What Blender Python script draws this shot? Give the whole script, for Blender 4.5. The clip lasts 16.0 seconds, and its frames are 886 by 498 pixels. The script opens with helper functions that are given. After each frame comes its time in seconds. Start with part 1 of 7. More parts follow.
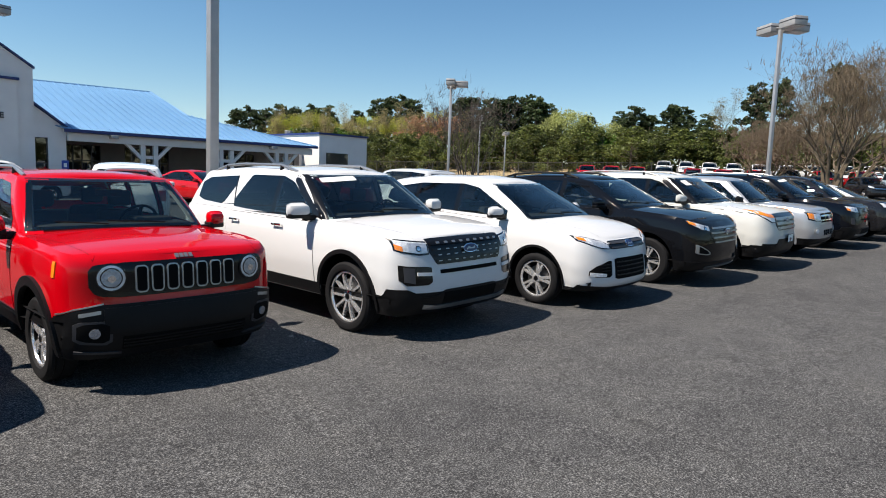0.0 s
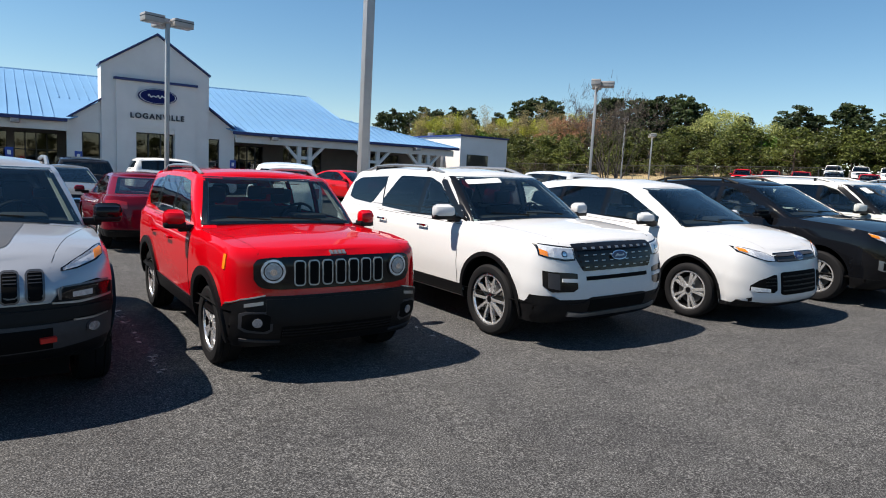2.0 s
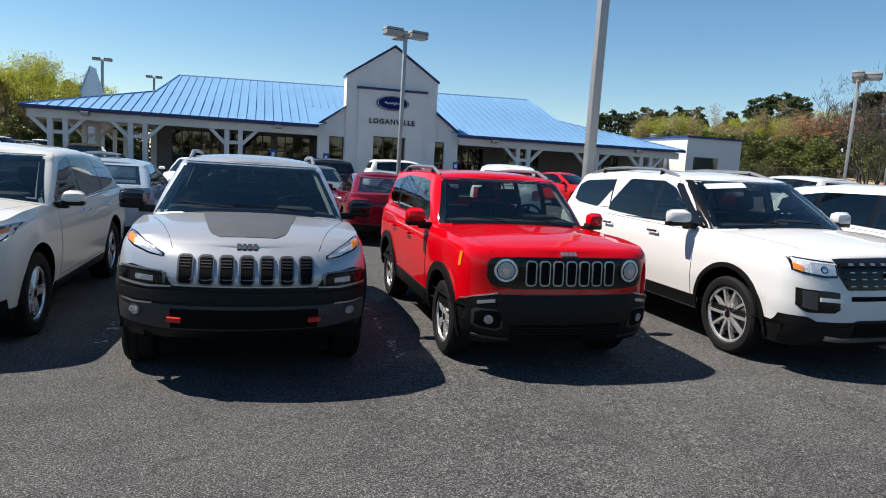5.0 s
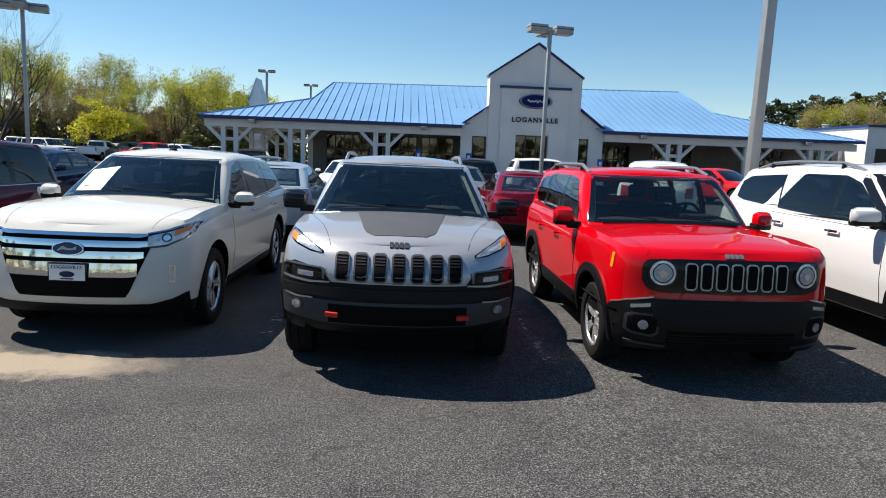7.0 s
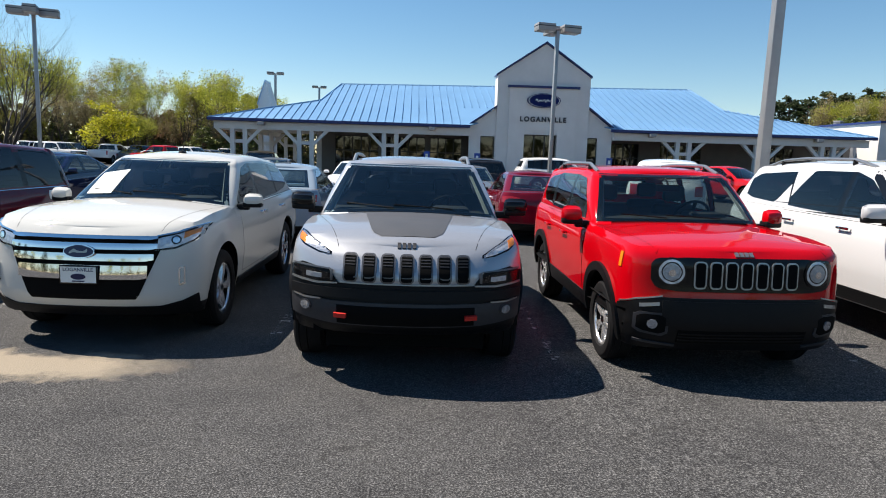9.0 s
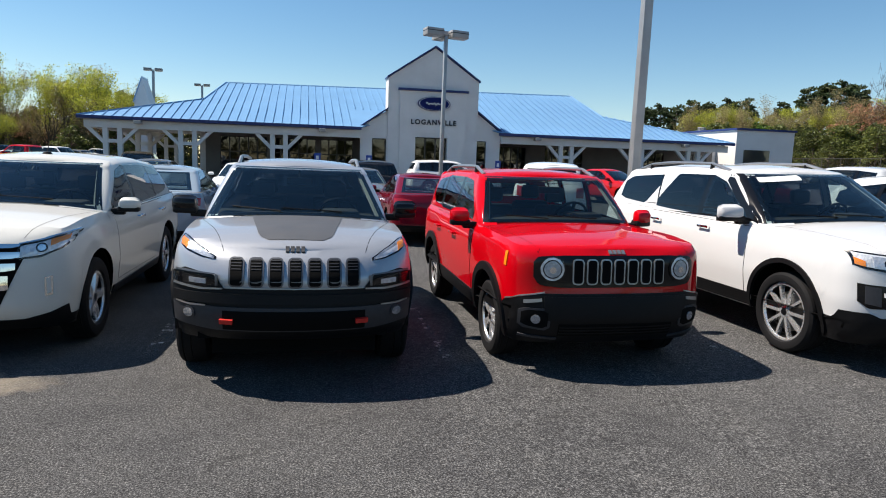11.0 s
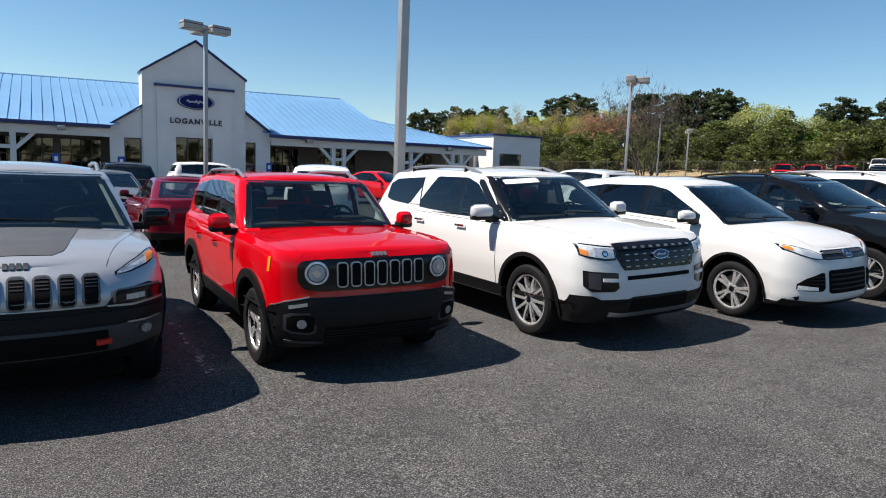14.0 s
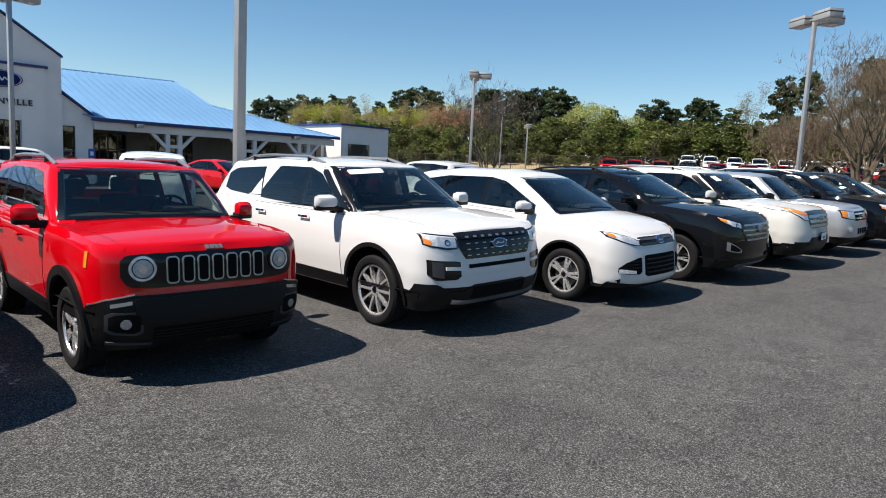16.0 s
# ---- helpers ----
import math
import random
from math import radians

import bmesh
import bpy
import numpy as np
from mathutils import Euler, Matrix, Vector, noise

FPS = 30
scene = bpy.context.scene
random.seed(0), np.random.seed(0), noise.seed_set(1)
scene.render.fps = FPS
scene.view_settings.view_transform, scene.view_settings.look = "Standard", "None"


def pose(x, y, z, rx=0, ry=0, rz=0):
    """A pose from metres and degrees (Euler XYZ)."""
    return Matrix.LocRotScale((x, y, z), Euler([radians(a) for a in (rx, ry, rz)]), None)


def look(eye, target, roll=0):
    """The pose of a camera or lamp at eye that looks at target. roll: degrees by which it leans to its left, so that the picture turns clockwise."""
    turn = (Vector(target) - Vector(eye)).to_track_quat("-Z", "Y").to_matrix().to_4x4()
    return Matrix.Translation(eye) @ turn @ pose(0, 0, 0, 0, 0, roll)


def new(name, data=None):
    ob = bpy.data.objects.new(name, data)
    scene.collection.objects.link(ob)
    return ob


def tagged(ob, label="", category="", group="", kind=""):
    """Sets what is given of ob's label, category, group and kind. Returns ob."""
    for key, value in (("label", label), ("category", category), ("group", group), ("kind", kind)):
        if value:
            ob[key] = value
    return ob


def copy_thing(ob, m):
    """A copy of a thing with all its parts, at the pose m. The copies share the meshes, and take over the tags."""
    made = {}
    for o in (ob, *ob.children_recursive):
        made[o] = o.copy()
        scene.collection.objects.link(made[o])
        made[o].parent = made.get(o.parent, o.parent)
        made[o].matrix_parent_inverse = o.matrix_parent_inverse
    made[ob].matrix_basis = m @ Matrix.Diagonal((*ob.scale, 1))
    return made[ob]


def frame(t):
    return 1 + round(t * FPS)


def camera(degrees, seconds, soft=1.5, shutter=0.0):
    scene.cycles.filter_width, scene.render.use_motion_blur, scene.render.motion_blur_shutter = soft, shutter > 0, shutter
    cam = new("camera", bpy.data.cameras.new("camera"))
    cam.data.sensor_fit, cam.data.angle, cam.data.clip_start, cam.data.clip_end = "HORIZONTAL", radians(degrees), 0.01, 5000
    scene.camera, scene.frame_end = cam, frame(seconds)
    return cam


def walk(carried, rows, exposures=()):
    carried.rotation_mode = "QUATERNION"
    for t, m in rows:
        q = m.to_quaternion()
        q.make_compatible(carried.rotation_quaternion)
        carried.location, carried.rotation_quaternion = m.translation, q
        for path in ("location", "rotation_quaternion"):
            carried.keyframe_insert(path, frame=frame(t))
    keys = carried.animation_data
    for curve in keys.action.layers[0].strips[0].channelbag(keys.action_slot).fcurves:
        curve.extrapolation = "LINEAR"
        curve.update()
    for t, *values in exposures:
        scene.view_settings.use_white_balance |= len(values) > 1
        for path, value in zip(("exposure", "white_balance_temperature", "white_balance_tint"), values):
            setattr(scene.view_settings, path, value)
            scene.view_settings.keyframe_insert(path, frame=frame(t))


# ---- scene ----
cam = camera(69.27, 16.0, soft=1.0)
EXPOSURES = [(0.0, 0.78, 6850, 11), (16.0, 0.78, 6850, 11)]
# seconds, eye, then the way it faces: yaw, pitch and lean in degrees
PATH = [
    (0.0, 0.223, -0.299, 1.713, -46.95, -5.94, 2.26),
    (0.5, 0.201, -0.272, 1.709, -44.38, -5.78, 2.34),
    (1.0, 0.209, -0.242, 1.710, -41.69, -6.09, 2.54),
    (1.5, 0.211, -0.222, 1.710, -39.09, -6.05, 2.59),
    (2.0, 0.214, -0.167, 1.715, -34.85, -6.33, 3.07),
    (2.5, 0.150, -0.138, 1.710, -30.68, -6.54, 3.23),
    (3.0, 0.168, -0.128, 1.711, -26.99, -6.63, 3.44),
    (5.5, 0.041, -0.059, 1.700, -12.73, -7.52, 3.36),
    (6.0, 0.034, -0.014, 1.698, -8.84, -7.80, 2.91),
    (6.5, 0.008, -0.023, 1.697, -5.85, -7.90, 2.75),
    (7.0, 0.005, -0.009, 1.695, -3.57, -8.01, 2.64),
    (7.5, -0.003, -0.004, 1.698, -1.62, -7.99, 2.06),
    (8.0, 0.000, 0.000, 1.696, 0.00, -8.18, 2.04),
    (8.5, 0.011, -0.009, 1.696, -0.98, -8.10, 2.27),
    (9.0, 0.016, -0.012, 1.695, -2.74, -8.02, 2.13),
    (11.5, 0.063, -0.098, 1.708, -14.83, -7.24, 2.26),
    (12.0, 0.087, -0.113, 1.713, -17.54, -6.98, 2.02),
    (12.5, 0.107, -0.124, 1.716, -20.90, -6.68, 1.98),
    (13.0, 0.132, -0.134, 1.721, -24.45, -6.62, 2.00),
    (13.5, 0.144, -0.126, 1.722, -27.86, -6.85, 2.01),
    (14.0, 0.150, -0.145, 1.726, -31.91, -6.51, 2.25),
    (14.5, 0.165, -0.157, 1.727, -36.31, -6.27, 2.33),
    (15.0, 0.183, -0.160, 1.725, -39.30, -6.24, 2.28),
    (15.5, 0.195, -0.168, 1.724, -42.06, -6.38, 2.62),
    (16.0, 0.213, -0.162, 1.722, -45.30, -6.72, 2.91),
]


def facing(x, y, z, yaw, pitch, lean):
    a, b = radians(yaw), radians(pitch)
    way = (x - math.sin(a) * math.cos(b), y + math.cos(a) * math.cos(b), z + math.sin(b))
    return look((x, y, z), way, lean)


walk(cam, [(t, facing(*row)) for t, *row in PATH], exposures=EXPOSURES)

# ---- sky and sun ----
SUN_WAY = Vector((-0.66, 0.272, 1.0)).normalized()
world = bpy.data.worlds.new("sky")
scene.world = world
world.use_nodes = True
wn, wl = world.node_tree.nodes, world.node_tree.links
sky = wn.new("ShaderNodeTexSky")
sky.sky_type, sky.sun_disc = "NISHITA", False
sky.sun_elevation = math.asin(SUN_WAY.z)
sky.sun_rotation = math.atan2(SUN_WAY.x, SUN_WAY.y)
sky.air_density, sky.dust_density, sky.ozone_density = 1.0, 0.0, 3.0
wn["Background"].inputs["Strength"].default_value = 0.078
tone = wn.new("ShaderNodeHueSaturation")
tone.inputs["Hue"].default_value, tone.inputs["Saturation"].default_value = 0.495, 1.20
wl.new(sky.outputs["Color"], tone.inputs["Color"])
wl.new(tone.outputs["Color"], wn["Background"].inputs["Color"])
sun = new("sun", bpy.data.lights.new("sun", "SUN"))
sun.data.energy, sun.data.angle, sun.data.color = 5.0, radians(0.55), (1.0, 0.94, 0.865)
sun.matrix_world = look(SUN_WAY * 60, (0, 0, 0))


# ---- materials ----
def nodes(name, rough=0.5, metal=0.0, col=(0.5, 0.5, 0.5), **more):
    m = bpy.data.materials.new(name)
    m.use_nodes = True
    nt = m.node_tree
    b = nt.nodes["Principled BSDF"]
    b.inputs["Roughness"].default_value, b.inputs["Metallic"].default_value = rough, metal
    b.inputs["Base Color"].default_value = (*col, 1)
    for k, v in more.items():
        b.inputs[k.replace("_", " ")].default_value = v
    return m, nt, b


def noise_tex(nt, scale, detail=4.0, rough=0.55, coord="Object", kind="ShaderNodeTexNoise"):
    c = nt.nodes.get("coords") or nt.nodes.new("ShaderNodeTexCoord")
    c.name = "coords"
    n = nt.nodes.new(kind)
    n.inputs["Scale"].default_value = scale
    if kind == "ShaderNodeTexNoise":
        n.inputs["Detail"].default_value, n.inputs["Roughness"].default_value = detail, rough
    nt.links.new(c.outputs[coord], n.inputs["Vector"])
    return n


def ramp(nt, fac, stops):
    r = nt.nodes.new("ShaderNodeValToRGB")
    while len(r.color_ramp.elements) < len(stops):
        r.color_ramp.elements.new(0.5)
    for e, (p, c) in zip(r.color_ramp.elements, stops):
        e.position, e.color = p, (*c, 1) if len(c) == 3 else c
    nt.links.new(fac, r.inputs["Fac"])
    return r.outputs["Color"]


def mixed(nt, fac, a, b, how="MIX"):
    m = nt.nodes.new("ShaderNodeMix")
    m.data_type, m.blend_type = "RGBA", how
    for sock, v in ((m.inputs["Factor"], fac), (m.inputs["A"], a), (m.inputs["B"], b)):
        if isinstance(v, bpy.types.NodeSocket):
            nt.links.new(v, sock)
        elif isinstance(v, (int, float)):
            sock.default_value = v
        else:
            sock.default_value = (*v, 1)
    return m.outputs["Result"]


def bump(nt, b, height, strength, dist):
    n = nt.nodes.new("ShaderNodeBump")
    n.inputs["Strength"].default_value, n.inputs["Distance"].default_value = strength, dist
    nt.links.new(height, n.inputs["Height"])
    nt.links.new(n.outputs["Normal"], b.inputs["Normal"])


def rough_range(nt, b, fac, lo, hi):
    r = nt.nodes.new("ShaderNodeMapRange")
    r.inputs["To Min"].default_value, r.inputs["To Max"].default_value = lo, hi
    nt.links.new(fac, r.inputs["Value"])
    nt.links.new(r.outputs["Result"], b.inputs["Roughness"])


def plain(name, col, rough=0.5, metal=0.0, vary=0.12, scale=6.0, bump_by=0.0, **more):
    """Colour with soft blotches and fine grain."""
    m, nt, b = nodes(name, rough, metal, col, **more)
    n = noise_tex(nt, scale, 6)
    g = noise_tex(nt, scale * 25, 3)
    lo, hi = [max(0, c * (1 - vary)) for c in col], [min(1, c * (1 + vary)) for c in col]
    c1 = ramp(nt, n.outputs["Fac"], [(0.35, lo), (0.68, hi)])
    c2 = mixed(nt, 0.25, c1, ramp(nt, g.outputs["Fac"], [(0.3, lo), (0.7, hi)]))
    nt.links.new(c2, b.inputs["Base Color"])
    rough_range(nt, b, n.outputs["Fac"], max(0.02, rough * 0.8), min(1, rough * 1.2))
    if bump_by:
        bump(nt, b, g.outputs["Fac"], 0.4, bump_by)
    return m


def paint(name, col, metal=0.0, rough=0.38, dusty=0.02, coat=1.0):
    """Car paint: a coloured coat with flakes and faint dust below a clear gloss."""
    m, nt, b = nodes(name, rough, metal, col, Coat_Weight=coat, Coat_Roughness=0.03, Coat_IOR=1.40, Specular_IOR_Level=0.0)
    d = noise_tex(nt, 5.0, 6)
    f = noise_tex(nt, 900.0, 1)
    dark, lite = [c * 0.9 for c in col], [min(1, c * 1.08) for c in col]
    c1 = ramp(nt, f.outputs["Fac"], [(0.3, dark), (0.7, lite)])
    dust = ramp(nt, d.outputs["Fac"], [(0.5, (0, 0, 0)), (0.85, (dusty, dusty, dusty))])
    nt.links.new(mixed(nt, dust, c1, (0.34, 0.33, 0.3)), b.inputs["Base Color"])
    return m


def asphalt():
    m, nt, b = nodes("asphalt", 0.95, Specular_IOR_Level=0.04)
    fine = noise_tex(nt, 84.0, 3, 0.75)
    coarse = noise_tex(nt, 21.0, 4, 0.7)
    grit = noise_tex(nt, 120.0, kind="ShaderNodeTexVoronoi")
    big = noise_tex(nt, 0.30, 6, 0.6)
    mid = noise_tex(nt, 1.9, 6, 0.68)
    c = ramp(nt, fine.outputs["Fac"], [(0.36, (0.022, 0.022, 0.023)), (0.48, (0.082, 0.082, 0.084)), (0.57, (0.20, 0.198, 0.193)), (0.67, (0.46, 0.455, 0.44))])
    stone = ramp(nt, grit.outputs["Distance"], [(0.10, (0.36, 0.355, 0.345)), (0.30, (0.075, 0.075, 0.077))])
    c = mixed(nt, 0.35, c, stone)
    c = mixed(nt, 0.7, c, ramp(nt, coarse.outputs["Fac"], [(0.36, (0.45, 0.45, 0.45)), (0.66, (1.0, 1.0, 1.0))]), "MULTIPLY")
    c = mixed(nt, 1.0, c, ramp(nt, mid.outputs["Fac"], [(0.36, (0.78, 0.78, 0.79)), (0.52, (0.95, 0.95, 0.95)), (0.72, (1.0, 0.99, 0.97))]), "MULTIPLY")
    c = mixed(nt, 1.0, c, ramp(nt, big.outputs["Fac"], [(0.36, (1.0, 1.0, 1.0)), (0.50, (0.93, 0.93, 0.93)), (0.66, (0.74, 0.74, 0.755))]), "MULTIPLY")
    # pale sandy wash where water has dried in front of the white crossover
    co = nt.nodes["coords"].outputs["Object"]
    shift = nt.nodes.new("ShaderNodeMapping")
    shift.vector_type = "TEXTURE"
    shift.inputs["Location"].default_value, shift.inputs["Scale"].default_value = (-3.05, 5.34, 0), (1.75, 0.42, 40)
    wob = nt.nodes.new("ShaderNodeVectorMath")
    wob.operation = "MULTIPLY_ADD"
    wob.inputs[1].default_value = (0.9, 0.9, 0)
    nt.links.new(mid.outputs["Color"], wob.inputs[0])
    nt.links.new(co, wob.inputs[2])
    nt.links.new(wob.outputs["Vector"], shift.inputs["Vector"])
    far = nt.nodes.new("ShaderNodeVectorMath")
    far.operation = "LENGTH"
    nt.links.new(shift.outputs["Vector"], far.inputs[0])
    c = mixed(nt, ramp(nt, far.outputs["Value"], [(0.62, (0.8, 0.8, 0.8)), (0.82, (0.35, 0.35, 0.35)), (1.0, (0, 0, 0))]), c, (0.37, 0.315, 0.24))
    # cracks
    w = noise_tex(nt, 1.1, 4, 0.6)
    add = nt.nodes.new("ShaderNodeVectorMath")
    add.operation = "MULTIPLY_ADD"
    add.inputs[1].default_value = (0.6, 0.6, 0.6)
    nt.links.new(w.outputs["Color"], add.inputs[0])
    nt.links.new(co, add.inputs[2])
    v = nt.nodes.new("ShaderNodeTexVoronoi")
    v.feature = "DISTANCE_TO_EDGE"
    v.inputs["Scale"].default_value = 0.16
    nt.links.new(add.outputs["Vector"], v.inputs["Vector"])
    crack = ramp(nt, v.outputs["Distance"], [(0.0, (1, 1, 1)), (0.0022, (0, 0, 0))])
    broken = ramp(nt, mid.outputs["Fac"], [(0.46, (0, 0, 0)), (0.62, (0.55, 0.55, 0.55))])
    c = mixed(nt, mixed(nt, 1.0, crack, broken, "MULTIPLY"), c, (0.03, 0.03, 0.03))
    nt.links.new(c, b.inputs["Base Color"])
    bump(nt, b, fine.outputs["Fac"], 0.8, 0.009)
    return m


def glass(name, tint, gloss=1.0, least=0.04):
    """A thin pane: tinted and clear, with gloss that grows toward a glancing view, alike from both sides."""
    m = bpy.data.materials.new(name)
    m.use_nodes = True
    nt = m.node_tree
    nt.nodes.remove(nt.nodes["Principled BSDF"])
    out = nt.nodes["Material Output"]
    t, g, lw, mx = [nt.nodes.new("ShaderNode" + k) for k in ("BsdfTransparent", "BsdfGlossy", "LayerWeight", "MixShader")]
    t.inputs["Color"].default_value = (*tint, 1)
    g.inputs["Roughness"].default_value = 0.02
    g.inputs["Color"].default_value = (gloss, gloss, gloss, 1)
    lw.inputs["Blend"].default_value = 0.5
    p = nt.nodes.new("ShaderNodeMath")
    p.operation = "POWER"
    p.inputs[1].default_value = 5.0
    nt.links.new(lw.outputs["Facing"], p.inputs[0])
    f = nt.nodes.new("ShaderNodeMapRange")
    f.inputs["To Min"].default_value, f.inputs["To Max"].default_value = least, 1.0
    nt.links.new(p.outputs["Value"], f.inputs["Value"])
    nt.links.new(f.outputs["Result"], mx.inputs["Fac"])
    nt.links.new(t.outputs["BSDF"], mx.inputs[1])
    nt.links.new(g.outputs["BSDF"], mx.inputs[2])
    nt.links.new(mx.outputs["Shader"], out.inputs["Surface"])
    return m


def foliage(name, dark, lite, rough=0.6):
    m, nt, b = nodes(name, rough)
    g = nt.nodes.new("ShaderNodeNewGeometry")
    c = ramp(nt, g.outputs["Random Per Island"], [(0.0, dark), (0.6, lite), (1.0, [min(1, x * 1.35) for x in lite])])
    o = nt.nodes.new("ShaderNodeObjectInfo")
    h = nt.nodes.new("ShaderNodeHueSaturation")
    r = nt.nodes.new("ShaderNodeMapRange")
    r.inputs["To Min"].default_value, r.inputs["To Max"].default_value = 0.75, 1.25
    nt.links.new(o.outputs["Random"], r.inputs["Value"])
    nt.links.new(r.outputs["Result"], h.inputs["Value"])
    nt.links.new(c, h.inputs["Color"])
    nt.links.new(h.outputs["Color"], b.inputs["Base Color"])
    b.inputs["Transmission Weight"].default_value = 0.0
    tr = nt.nodes.new("ShaderNodeBsdfTranslucent")
    nt.links.new(h.outputs["Color"], tr.inputs["Color"])
    mx = nt.nodes.new("ShaderNodeMixShader")
    mx.inputs["Fac"].default_value = 0.4
    nt.links.new(b.outputs["BSDF"], mx.inputs[1])
    nt.links.new(tr.outputs["BSDF"], mx.inputs[2])
    nt.links.new(mx.outputs["Shader"], nt.nodes["Material Output"].inputs["Surface"])
    return m


def fleet_paint():
    """Paint whose colour each car brings with it."""
    m, nt, b = nodes("fleet_paint", 0.35, 0.0, Coat_Weight=1.0, Coat_Roughness=0.04, Specular_IOR_Level=0.0)
    o = nt.nodes.new("ShaderNodeObjectInfo")
    n = noise_tex(nt, 6.0, 5)
    dust = ramp(nt, n.outputs["Fac"], [(0.5, (0, 0, 0)), (0.85, (0.06, 0.06, 0.06))])
    nt.links.new(mixed(nt, dust, o.outputs["Color"], (0.34, 0.33, 0.3)), b.inputs["Base Color"])
    return m


def facets(name, col, metal, rough, scale):
    """Bright moulded reflector with small facets."""
    m, nt, b = nodes(name, rough, metal, col)
    v = noise_tex(nt, scale, kind="ShaderNodeTexVoronoi")
    nt.links.new(ramp(nt, v.outputs["Color"], [(0.2, [c * 0.75 for c in col]), (0.8, col)]), b.inputs["Base Color"])
    bump(nt, b, v.outputs["Distance"], 0.5, 0.006)
    return m


ASPHALT = asphalt()
FLEET = fleet_paint()
RED = paint("red_paint", (0.50, 0.0012, 0.006), 0.0, 0.38, 0.004)
WHITE = paint("white_paint", (0.585, 0.585, 0.585))
PEARL = paint("pearl_white_paint", (0.56, 0.56, 0.53))
SILVER = paint("silver_paint", (0.43, 0.44, 0.46), 0.55, 0.34)
CHARCOAL = paint("dark_grey_paint", (0.005, 0.0054, 0.0068), 0.0, 0.38, 0.001, 0.85)
BLACKPAINT = paint("black_paint", (0.003, 0.004, 0.007), 0.0, 0.38, 0.001, 0.85)
MAROON = paint("maroon_paint", (0.075, 0.002, 0.007), 0.1, 0.38, 0.004)
DECAL = plain("matte_grey_decal", (0.055, 0.058, 0.064), 0.55, vary=0.08)
PLASTIC = plain("black_plastic", (0.0062, 0.0062, 0.0070), 0.46, vary=0.2, scale=30, bump_by=0.0006, Specular_IOR_Level=0.18)
GREYPLASTIC = plain("grey_plastic", (0.036, 0.036, 0.040), 0.48, vary=0.12, scale=30, Specular_IOR_Level=0.3)
GLOSSBLACK = plain("gloss_black_trim", (0.006, 0.006, 0.007), 0.15, vary=0.1, Specular_IOR_Level=0.3)
# near-black for hollows and gaps: their shade is put into the colour
VOIDSHADE = plain("painted_recess_shade", (0.004, 0.004, 0.004), 0.9, Specular_IOR_Level=0.1)
TYRE = plain("tyre_rubber", (0.009, 0.009, 0.010), 0.75, vary=0.2, scale=40, bump_by=0.001, Specular_IOR_Level=0.15)
ALLOY = plain("alloy", (0.74, 0.74, 0.75), 0.24, 0.75, vary=0.06)
DARKALLOY = plain("dark_alloy", (0.06, 0.06, 0.062), 0.35, 0.7, vary=0.1)
CHROME = plain("chrome", (0.82, 0.82, 0.83), 0.07, 1.0, vary=0.03)
SATIN = plain("satin_grey_metal", (0.36, 0.36, 0.36), 0.34, 0.8, vary=0.06)
SLOTGREY = plain("dark_satin_trim", (0.13, 0.13, 0.135), 0.35, 0.6, vary=0.08)
CABIN = plain("dark_cabin_trim", (0.022, 0.022, 0.024), 0.75, vary=0.25)
CABIN_PALE = plain("pale_cabin_trim", (0.42, 0.43, 0.40), 0.8, vary=0.06)
GLASS = glass("windscreen_glass", (0.55, 0.63, 0.62), 1.0, 0.06)
PRIVACY = glass("privacy_glass", (0.10, 0.11, 0.125), 1.0, 0.06)
LAMPGLASS = glass("lamp_lens", (0.94, 0.95, 0.96), 1.0, 0.03)
AMBER = plain("amber_lens", (0.85, 0.24, 0.008), 0.12, vary=0.1, Coat_Weight=1.0)
TAILRED = plain("red_lens", (0.35, 0.008, 0.01), 0.12, vary=0.1, Coat_Weight=1.0)
REFLECTOR = facets("lamp_reflector", (0.80, 0.81, 0.83), 0.15, 0.2, 55.0)
LAMPDARK = facets("lamp_inner", (0.74, 0.75, 0.78), 0.4, 0.16, 40.0)
LAMPDEEP = facets("lamp_deep", (0.42, 0.44, 0.48), 0.6, 0.14, 60.0)
BLUE = plain("blue_badge", (0.003, 0.008, 0.06), 0.3, vary=0.08, Coat_Weight=0.3)
WHITEPAPER = plain("white_paper", (0.78, 0.79, 0.76), 0.7, vary=0.04)
HOOKRED = plain("red_tow_hook", (0.55, 0.02, 0.015), 0.4)


# ---- building blocks ----
from mathutils import bvhtree


def soft(v, w):
    return w * math.log1p(math.exp(max(-60.0, min(60.0, v / w))))


def rise(x, y=0.0):
    """Height of the lot: level behind the jeeps, climbing gently along the row and more beyond it."""
    x, y = min(x, 90.0), min(y, 95.0)
    return 0.030 * soft(x - 2.8, 0.8) + 0.075 * soft(x - 56.0, 3.0) + 0.0006 * max(0.0, x - 26.0) * max(0.0, y - 22.0)


def part(name, bm, mat, parent=None, label="", smooth=True, crease=38):
    """Links a bmesh as one mesh object under a thing or a part."""
    me = bpy.data.meshes.new(name)
    bm.normal_update()
    bm.to_mesh(me)
    bm.free()
    for m in (mat if isinstance(mat, (list, tuple)) else [mat]):
        me.materials.append(m)
    if smooth:
        me.polygons.foreach_set("use_smooth", [True] * len(me.polygons))
        me.set_sharp_from_angle(angle=radians(crease))
    ob = new(name, me)
    ob.parent = parent
    if label:
        ob["label"] = label
    return ob


def thing(name, label, category, m=None, group="", kind=""):
    ob = tagged(new(name), label, category, group, kind)
    if m is not None:
        ob.matrix_basis = m
    return ob


